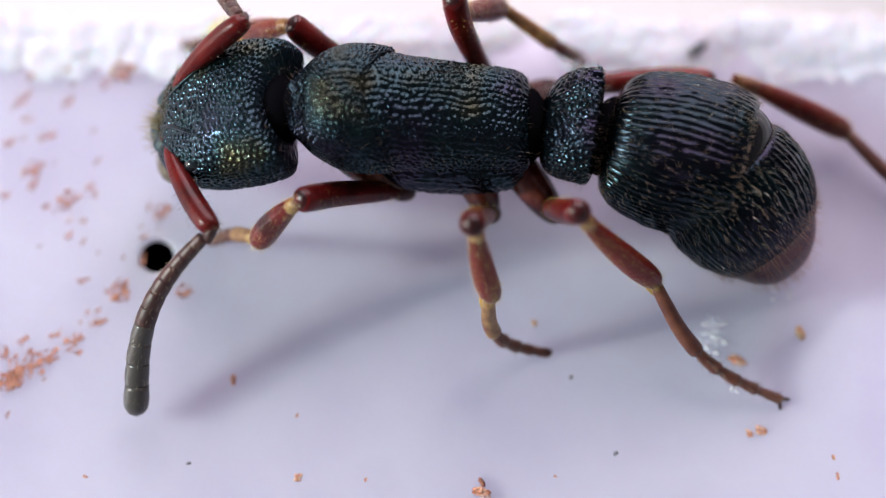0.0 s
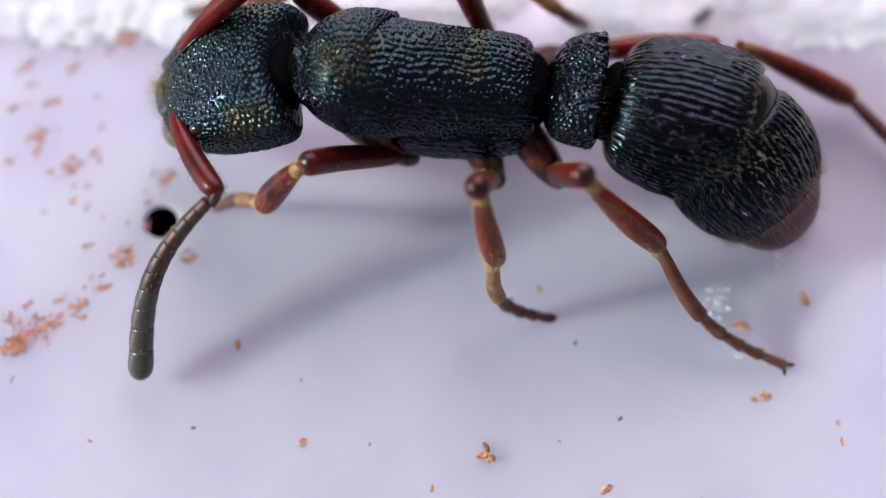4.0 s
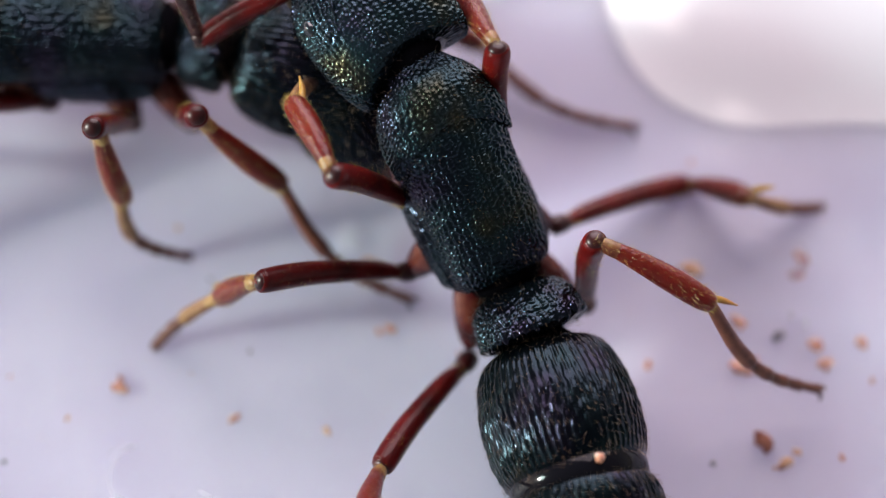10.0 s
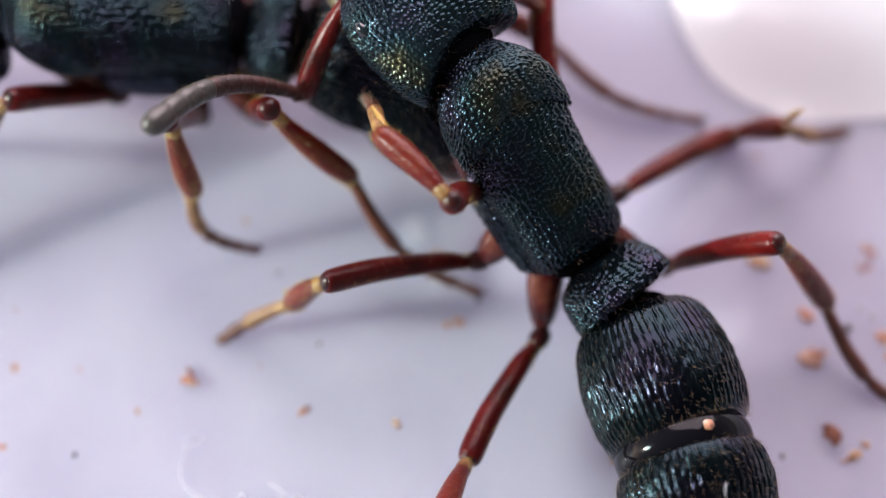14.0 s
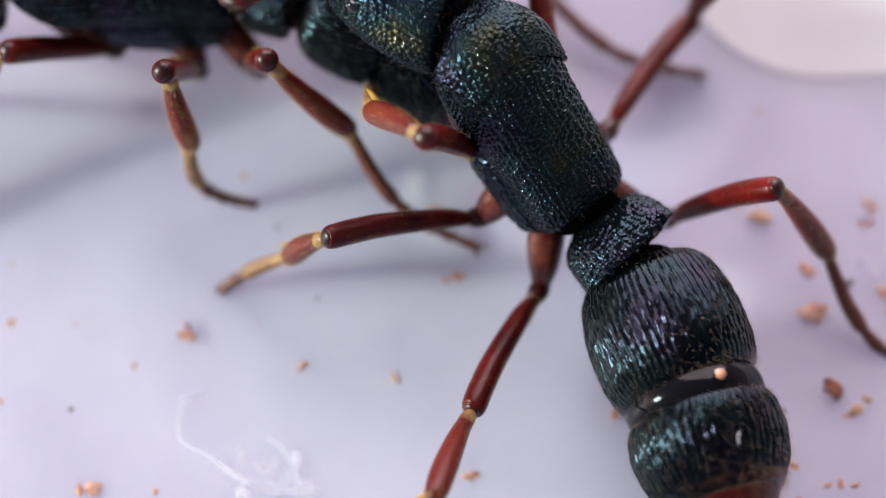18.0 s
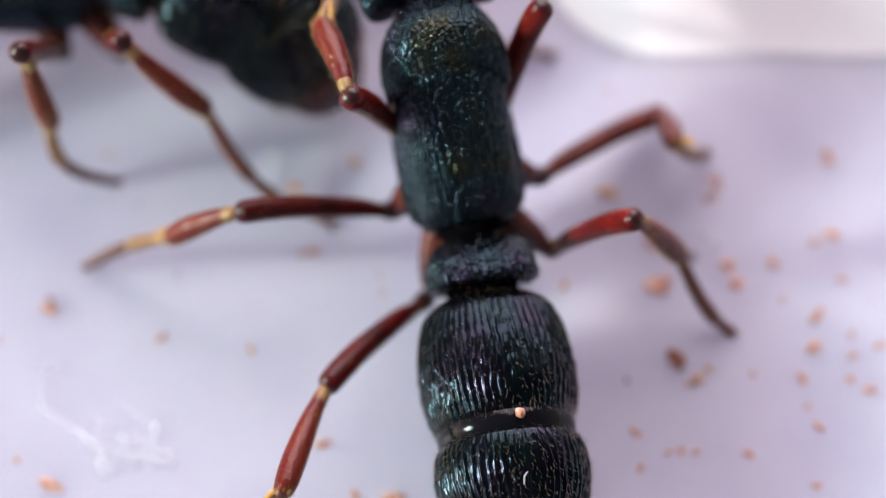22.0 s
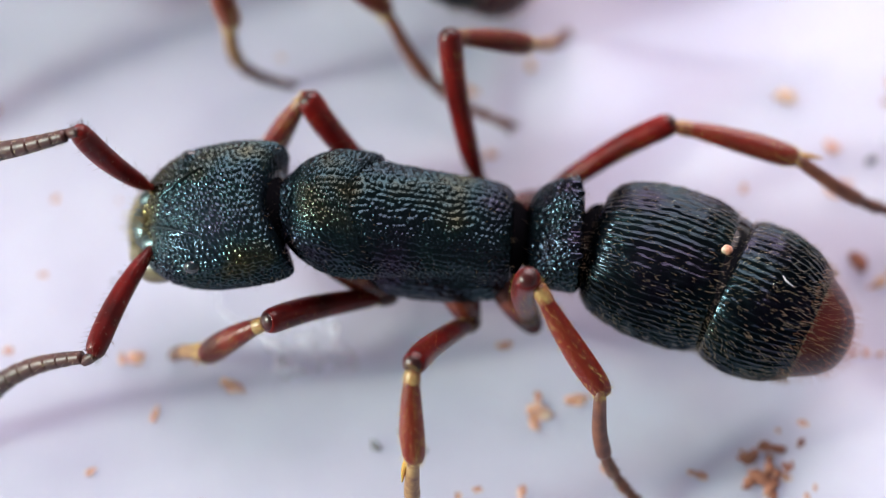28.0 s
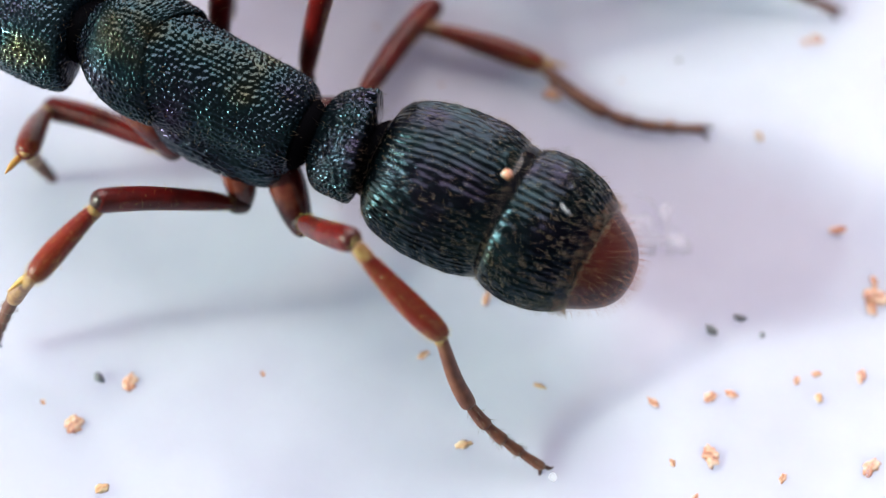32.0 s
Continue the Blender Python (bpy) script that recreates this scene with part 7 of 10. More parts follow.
    walk(ant_parts["right_fore_femur"], [
        (0, aim(0.08, -0.48, 0.62, 0.92, -1.11, 1.27, -1)), (6, aim(0.08, -0.48, 0.62, 0.92, -1.11, 1.27, -1)),
        (6.5, aim(0.18, -0.48, 0.88, 0.86, -1.11, 1.69, -1)), (7, aim(0.19, -0.48, 0.95, 0.83, -1.11, 1.79, -1)),
        (7.17, aim(0.17, -0.48, 0.98, 1.03, -1.22, 1.61, -1)), (7.33, aim(0.16, -0.48, 1.00, 1.19, -1.28, 1.37, -1)),
        (7.5, aim(0.14, -0.48, 1.03, 1.30, -1.30, 1.07, -1)), (8, aim(0.08, -0.48, 1.12, 0.90, -1.27, 1.47, -1)),
        (8.5, aim(0.02, -0.48, 1.03, 0.87, -1.10, 1.25, -1)), (8.67, aim(-0.00, -0.48, 1.00, 0.93, -1.02, 1.51, -1)),
        (8.83, aim(-0.02, -0.48, 0.98, 0.91, -0.88, 1.79, -1)), (9, aim(-0.04, -0.48, 0.95, 0.82, -0.67, 2.06, -1)),
        (9.17, aim(-0.04, -0.48, 0.93, 1.12, -0.81, 1.58, -1)), (9.33, aim(-0.05, -0.48, 0.91, 1.21, -0.88, 1.03, -1)),
        (9.5, aim(-0.05, -0.48, 0.89, 1.09, -0.89, 0.49, -1)), (9.67, aim(-0.05, -0.48, 0.89, 1.21, -0.88, 0.96, -1)),
        (9.83, aim(-0.05, -0.48, 0.89, 1.16, -0.81, 1.45, -1)), (10, aim(-0.05, -0.48, 0.89, 0.93, -0.69, 1.90, -1)),
        (10.33, aim(-0.05, -0.48, 0.89, 1.16, -0.78, 1.54, -1)), (10.67, aim(-0.05, -0.48, 0.89, 1.26, -0.84, 1.12, -1)),
        (11, aim(-0.05, -0.48, 0.89, 1.24, -0.87, 0.70, -1)), (12, aim(-0.05, -0.48, 0.89, 1.25, -0.94, 0.74, -1)),
        (13, aim(-0.05, -0.48, 0.89, 1.16, -1.04, 0.71, -1)), (16, aim(-0.05, -0.48, 0.89, 1.01, -1.08, 0.61, -1)),
        (17, aim(-0.05, -0.48, 0.89, 0.99, -1.07, 0.60, -1)), (18, aim(-0.05, -0.48, 0.89, 0.90, -1.11, 0.56, -1)),
        (18.33, aim(-0.05, -0.48, 0.88, 1.05, -1.10, 0.99, -1)), (18.67, aim(-0.04, -0.48, 0.88, 1.05, -0.99, 1.46, -1)),
        (19, aim(-0.04, -0.48, 0.87, 0.89, -0.79, 1.90, -1)), (20, aim(-0.04, -0.48, 0.86, 0.76, -0.92, 1.95, -1)),
        (21, aim(-0.03, -0.48, 0.85, 0.63, -0.89, 2.04, -1)), (22, aim(-0.03, -0.48, 0.84, 0.84, -0.99, 1.84, -1)),
        (22.5, aim(-0.02, -0.48, 0.81, 1.03, -0.95, 1.65, -1)), (23, aim(-0.01, -0.48, 0.79, 1.19, -0.89, 1.43, -1)),
        (23.5, aim(0.00, -0.48, 0.75, 1.24, -1.17, 0.86, -1)), (24, aim(0.02, -0.48, 0.71, 1.07, -1.33, 0.28, -1)),
        (24.5, aim(0.05, -0.48, 0.67, 0.62, -1.41, 0.13, -1)), (25, aim(0.08, -0.48, 0.62, 0.79, -1.48, 0.42, -1)),
        (25.5, aim(0.08, -0.48, 0.62, 1.68, -1.05, 0.58, -1)), (26, aim(0.08, -0.48, 0.62, 1.50, -1.22, 0.50, -1)),
        (26.5, aim(0.08, -0.48, 0.62, 1.35, -1.30, 0.45, -1)), (26.9, aim(0.08, -0.48, 0.62, 1.33, -1.30, 0.77, -1)),
        (27.3, aim(0.08, -0.48, 0.62, 1.24, -1.27, 1.08, -1)), (27.7, aim(0.08, -0.48, 0.62, 1.11, -1.20, 1.36, -1)),
        (28.1, aim(0.08, -0.48, 0.62, 0.94, -1.10, 1.59, -1)), (28.5, aim(0.08, -0.48, 0.62, 0.73, -0.98, 1.78, -1)),
        (28.67, aim(0.08, -0.48, 0.62, 0.96, -1.31, 1.36, -1)), (28.83, aim(0.08, -0.48, 0.62, 1.05, -1.51, 0.83, -1)),
        (29, aim(0.08, -0.48, 0.62, 0.97, -1.53, 0.25, -1)), (29.25, aim(0.08, -0.48, 0.62, 1.27, -1.24, 0.78, -1)),
        (29.5, aim(0.08, -0.48, 0.62, 1.30, -0.79, 1.27, -1)), (30, aim(0.08, -0.48, 0.62, 1.02, -0.70, 1.54, -1)),
        (30.5, aim(0.08, -0.48, 0.62, 0.83, -0.75, 1.60, -1)), (31, aim(0.08, -0.48, 0.62, 0.53, -0.88, 1.64, -1)),
        (31.5, aim(0.08, -0.48, 0.62, 0.33, -0.86, 1.66, -1)), (32, aim(0.08, -0.48, 0.62, 0.17, -0.96, 1.61, -1)),
    ])
    walk(ant_parts["right_fore_tibia"], [
        (0, aim(0.92, -1.11, 1.27, 1.62, -1.36, 0.68, -1)), (6, aim(0.92, -1.11, 1.27, 1.62, -1.36, 0.68, -1)),
        (6.5, aim(0.86, -1.11, 1.69, 1.67, -1.36, 1.26, -1)), (7, aim(0.83, -1.11, 1.79, 1.66, -1.36, 1.40, -1)),
        (7.17, aim(1.03, -1.22, 1.61, 1.84, -1.64, 1.87, -1)), (7.33, aim(1.19, -1.28, 1.37, 1.58, -1.67, 2.14, -1)),
        (7.5, aim(1.30, -1.30, 1.07, 1.07, -1.46, 1.98, -1)), (8, aim(0.90, -1.27, 1.47, 0.54, -1.66, 2.26, -1)),
        (8.5, aim(0.87, -1.10, 1.25, 0.77, -1.32, 2.17, -1)), (8.67, aim(0.93, -1.02, 1.51, 1.50, -1.51, 2.09, -1)),
        (8.83, aim(0.91, -0.88, 1.79, 1.75, -1.29, 1.62, -1)), (9, aim(0.82, -0.67, 2.06, 1.33, -0.71, 1.26, -1)),
        (9.17, aim(1.12, -0.81, 1.58, 2.01, -0.78, 1.27, -1)), (9.33, aim(1.21, -0.88, 1.03, 2.10, -0.79, 1.34, -1)),
        (9.5, aim(1.09, -0.89, 0.49, 1.59, -0.78, 1.29, -1)), (9.67, aim(1.21, -0.88, 0.96, 2.09, -0.81, 1.32, -1)),
        (9.83, aim(1.16, -0.81, 1.45, 2.09, -0.81, 1.25, -1)), (10, aim(0.93, -0.69, 1.90, 1.57, -0.76, 1.20, -1)),
        (10.33, aim(1.16, -0.78, 1.54, 2.05, -0.62, 1.26, -1)), (10.67, aim(1.26, -0.84, 1.12, 2.11, -0.50, 1.37, -1)),
        (11, aim(1.24, -0.87, 0.70, 1.76, -0.46, 1.38, -1)), (12, aim(1.25, -0.94, 0.74, 1.78, -0.46, 1.37, -1)),
        (13, aim(1.16, -1.04, 0.71, 1.54, -0.60, 1.46, -1)), (16, aim(1.01, -1.08, 0.61, 1.53, -0.89, 1.38, -1)),
        (17, aim(0.99, -1.07, 0.60, 1.48, -0.85, 1.38, -1)), (18, aim(0.90, -1.11, 0.56, 1.35, -0.95, 1.38, -1)),
        (18.33, aim(1.05, -1.10, 0.99, 1.91, -0.87, 1.33, -1)), (18.67, aim(1.05, -0.99, 1.46, 1.94, -0.79, 1.18, -1)),
        (19, aim(0.89, -0.79, 1.90, 1.42, -0.71, 1.11, -1)), (20, aim(0.76, -0.92, 1.95, 1.34, -0.96, 1.20, -1)),
        (21, aim(0.63, -0.89, 2.04, 1.36, -1.06, 1.45, -1)), (22, aim(0.84, -0.99, 1.84, 1.51, -1.13, 1.18, -1)),
        (22.5, aim(1.03, -0.95, 1.65, 1.68, -1.02, 0.96, -1)), (23, aim(1.19, -0.89, 1.43, 1.82, -0.90, 0.71, -1)),
        (23.5, aim(1.24, -1.17, 0.86, 2.14, -1.23, 0.57, -1)), (24, aim(1.07, -1.33, 0.28, 1.99, -1.42, 0.49, -1)),
        (24.5, aim(0.62, -1.41, 0.13, 1.55, -1.30, 0.30, -1)), (25, aim(0.79, -1.48, 0.42, 1.60, -1.02, 0.63, -1)),
        (25.5, aim(1.68, -1.05, 0.58, 1.62, -0.46, 1.32, -1)), (26, aim(1.50, -1.22, 0.50, 1.51, -0.63, 1.24, -1)),
        (26.5, aim(1.35, -1.30, 0.45, 1.41, -0.67, 1.16, -1)), (26.9, aim(1.33, -1.30, 0.77, 1.59, -0.45, 1.11, -1)),
        (27.3, aim(1.24, -1.27, 1.08, 1.64, -0.41, 0.95, -1)), (27.7, aim(1.11, -1.20, 1.36, 1.54, -0.56, 0.80, -1)),
        (28.1, aim(0.94, -1.10, 1.59, 1.30, -0.84, 0.75, -1)), (28.5, aim(0.73, -0.98, 1.78, 0.92, -1.16, 0.86, -1)),
        (28.67, aim(0.96, -1.31, 1.36, 1.56, -1.40, 0.63, -1)), (28.83, aim(1.05, -1.51, 0.83, 1.92, -1.47, 0.44, -1)),
        (29, aim(0.97, -1.53, 0.25, 1.91, -1.39, 0.30, -1)), (29.25, aim(1.27, -1.24, 0.78, 2.15, -1.19, 0.43, -1)),
        (29.5, aim(1.30, -0.79, 1.27, 1.97, -0.83, 0.59, -1)), (30, aim(1.02, -0.70, 1.54, 1.63, -0.71, 0.81, -1)),
        (30.5, aim(0.83, -0.75, 1.60, 1.26, -1.13, 0.85, -1)), (31, aim(0.53, -0.88, 1.64, 1.01, -1.27, 0.92, -1)),
        (31.5, aim(0.33, -0.86, 1.66, 0.92, -1.16, 0.98, -1)), (32, aim(0.17, -0.96, 1.61, 0.79, -1.27, 0.96, -1)),
    ])
    walk(ant_parts["right_fore_tarsus"], [
        (0, aim(1.62, -1.36, 0.68, 2.36, -1.68, 0.03, -1)), (6, aim(1.62, -1.36, 0.68, 2.36, -1.68, 0.03, -1)),
        (6.5, aim(1.67, -1.36, 1.26, 2.53, -1.68, 0.77, -1)), (7, aim(1.66, -1.36, 1.40, 2.52, -1.67, 1.00, -1)),
        (7.17, aim(1.84, -1.64, 1.87, 2.67, -1.92, 1.38, -1)), (7.33, aim(1.58, -1.67, 2.14, 2.36, -1.92, 1.58, -1)),
        (7.5, aim(1.07, -1.46, 1.98, 1.81, -1.68, 1.34, -1)), (8, aim(0.54, -1.66, 2.26, 1.21, -1.96, 1.58, -1)),
        (8.5, aim(0.77, -1.32, 2.17, 0.73, -1.64, 1.22, -1)), (8.67, aim(1.50, -1.51, 2.09, 1.60, -1.82, 1.15, -1)),
        (8.83, aim(1.75, -1.29, 1.62, 2.00, -1.58, 0.70, -1)), (9, aim(1.33, -0.71, 1.26, 1.71, -0.98, 0.38, -1)),
        (9.17, aim(2.01, -0.78, 1.27, 2.38, -1.09, 0.39, -1)), (9.33, aim(2.10, -0.79, 1.34, 2.45, -1.14, 0.47, -1)),
        (9.5, aim(1.59, -0.78, 1.29, 1.93, -1.17, 0.43, -1)), (9.67, aim(2.09, -0.81, 1.32, 2.41, -1.12, 0.42, -1)),
        (9.83, aim(2.09, -0.81, 1.25, 2.40, -1.03, 0.32, -1)), (10, aim(1.57, -0.76, 1.20, 1.86, -0.88, 0.25, -1)),
        (10.33, aim(2.05, -0.62, 1.26, 2.36, -0.70, 0.32, -1)), (10.67, aim(2.11, -0.50, 1.37, 2.44, -0.54, 0.42, -1)),
        (11, aim(1.76, -0.46, 1.38, 2.10, -0.46, 0.44, -1)), (12, aim(1.78, -0.46, 1.37, 2.06, -0.53, 0.41, -1)),
        (13, aim(1.54, -0.60, 1.46, 1.79, -0.76, 0.51, -1)), (16, aim(1.53, -0.89, 1.38, 1.82, -1.19, 0.47, -1)),
        (17, aim(1.48, -0.85, 1.38, 1.77, -1.14, 0.47, -1)), (18, aim(1.35, -0.95, 1.38, 1.64, -1.26, 0.47, -1)),
        (18.33, aim(1.91, -0.87, 1.33, 2.26, -1.11, 0.43, -1)), (18.67, aim(1.94, -0.79, 1.18, 2.36, -0.97, 0.28, -1)),
        (19, aim(1.42, -0.71, 1.11, 1.90, -0.82, 0.24, -1)), (20, aim(1.34, -0.96, 1.20, 1.76, -1.10, 0.30, -1)),
        (21, aim(1.36, -1.06, 1.45, 1.84, -1.21, 0.59, -1)), (22, aim(1.51, -1.13, 1.18, 2.07, -1.26, 0.37, -1)),
        (22.5, aim(1.68, -1.02, 0.96, 2.21, -1.17, 0.13, -1)), (23, aim(1.82, -0.90, 0.71, 2.31, -1.07, -0.14, -1)),
        (23.5, aim(2.14, -1.23, 0.57, 2.68, -1.43, -0.25, -1)), (24, aim(1.99, -1.42, 0.49, 2.58, -1.64, -0.29, -1)),
        (24.5, aim(1.55, -1.30, 0.30, 2.15, -1.53, -0.20, -1)), (25, aim(1.60, -1.02, 0.63, 1.83, -0.88, 0.03, -1)),
        (25.5, aim(1.62, -0.46, 1.32, 1.80, -0.76, 0.03, -1)), (26, aim(1.51, -0.63, 1.24, 1.63, -0.95, 0.03, -1)),
        (26.5, aim(1.41, -0.67, 1.16, 1.55, -0.97, 0.03, -1)), (26.9, aim(1.59, -0.45, 1.11, 1.72, -0.73, 0.04, -1)),
        (27.3, aim(1.64, -0.41, 0.95, 1.77, -0.67, -0.06, -1)), (27.7, aim(1.54, -0.56, 0.80, 1.67, -0.80, -0.15, -1)),
        (28.1, aim(1.30, -0.84, 0.75, 1.41, -1.06, -0.14, -1)), (28.5, aim(0.92, -1.16, 0.86, 1.03, -1.36, 0.03, -1)),
        (28.67, aim(1.56, -1.40, 0.63, 2.03, -1.54, -0.16, -1)), (28.83, aim(1.92, -1.47, 0.44, 2.71, -1.53, -0.16, -1)),
        (29, aim(1.91, -1.39, 0.30, 2.93, -1.33, 0.03, -1)), (29.25, aim(2.15, -1.19, 0.43, 3.06, -1.23, -0.00, -1)),
        (29.5, aim(1.97, -0.83, 0.59, 2.72, -0.96, 0.03, -1)), (30, aim(1.63, -0.71, 0.81, 2.29, -0.86, 0.03, -1)),
        (30.5, aim(1.26, -1.13, 0.85, 1.88, -1.46, 0.03, -1)), (31, aim(1.01, -1.27, 0.92, 1.57, -1.67, 0.03, -1)),
        (31.5, aim(0.92, -1.16, 0.98, 1.53, -1.54, 0.03, -1)), (32, aim(0.79, -1.27, 0.96, 1.48, -1.60, 0.03, -1)),
    ])
    walk(ant_parts["right_middle_coxa"], [
        (0, aim(-0.45, -0.28, 0.92, -0.71, -0.66, 0.52, -1)), (6, aim(-0.45, -0.28, 0.92, -0.71, -0.66, 0.52, -1)),
        (6.5, aim(-0.45, -0.28, 0.92, -0.58, -0.66, 0.61, -1)), (7, aim(-0.45, -0.28, 0.92, -0.55, -0.66, 0.65, -1)),
        (7.5, aim(-0.45, -0.28, 0.92, -0.59, -0.65, 0.65, -1)), (8, aim(-0.45, -0.28, 0.92, -0.55, -0.65, 0.58, -1)),
        (8.5, aim(-0.45, -0.28, 0.92, -0.69, -0.69, 0.56, -1)), (9, aim(-0.45, -0.28, 0.92, -0.84, -0.72, 0.55, -1)),
        (9.5, aim(-0.45, -0.28, 0.92, -0.86, -0.73, 0.55, -1)), (10, aim(-0.45, -0.28, 0.92, -0.87, -0.73, 0.55, -1)),
        (11, aim(-0.45, -0.28, 0.92, -0.90, -0.74, 0.55, -1)), (12, aim(-0.45, -0.28, 0.92, -0.92, -0.71, 0.55, -1)),
        (13, aim(-0.45, -0.28, 0.92, -0.93, -0.69, 0.55, -1)), (16, aim(-0.45, -0.28, 0.92, -0.64, -0.75, 0.55, -1)),
        (17, aim(-0.45, -0.28, 0.92, -0.65, -0.75, 0.55, -1)), (18, aim(-0.45, -0.28, 0.92, -0.66, -0.74, 0.55, -1)),
        (19, aim(-0.45, -0.28, 0.92, -0.71, -0.71, 0.55, -1)), (20, aim(-0.45, -0.28, 0.92, -0.76, -0.69, 0.55, -1)),
        (21, aim(-0.45, -0.28, 0.92, -0.73, -0.72, 0.55, -1)), (22, aim(-0.45, -0.28, 0.92, -0.69, -0.75, 0.55, -1)),
        (23, aim(-0.45, -0.28, 0.92, -0.66, -0.78, 0.55, -1)), (24, aim(-0.45, -0.28, 0.92, -0.82, -0.64, 0.53, -1)),
        (24.5, aim(-0.45, -0.28, 0.92, -0.76, -0.65, 0.52, -1)), (25, aim(-0.45, -0.28, 0.92, -0.71, -0.66, 0.52, -1)),
        (25.5, aim(-0.45, -0.28, 0.92, -0.71, -0.66, 0.52, -1)), (26, aim(-0.45, -0.28, 0.92, -0.71, -0.66, 0.52, -1)),
        (26.5, aim(-0.45, -0.28, 0.92, -0.71, -0.66, 0.52, -1)), (28.5, aim(-0.45, -0.28, 0.92, -0.71, -0.66, 0.52, -1)),
        (29, aim(-0.45, -0.28, 0.92, -0.71, -0.66, 0.52, -1)), (29.5, aim(-0.45, -0.28, 0.92, -0.71, -0.66, 0.52, -1)),
        (30, aim(-0.45, -0.28, 0.92, -0.71, -0.66, 0.52, -1)), (30.5, aim(-0.45, -0.28, 0.92, -0.71, -0.66, 0.52, -1)),
        (31, aim(-0.45, -0.28, 0.92, -0.71, -0.66, 0.52, -1)), (31.5, aim(-0.45, -0.28, 0.92, -0.71, -0.66, 0.52, -1)),
        (32, aim(-0.45, -0.28, 0.92, -0.71, -0.66, 0.52, -1)),
    ])
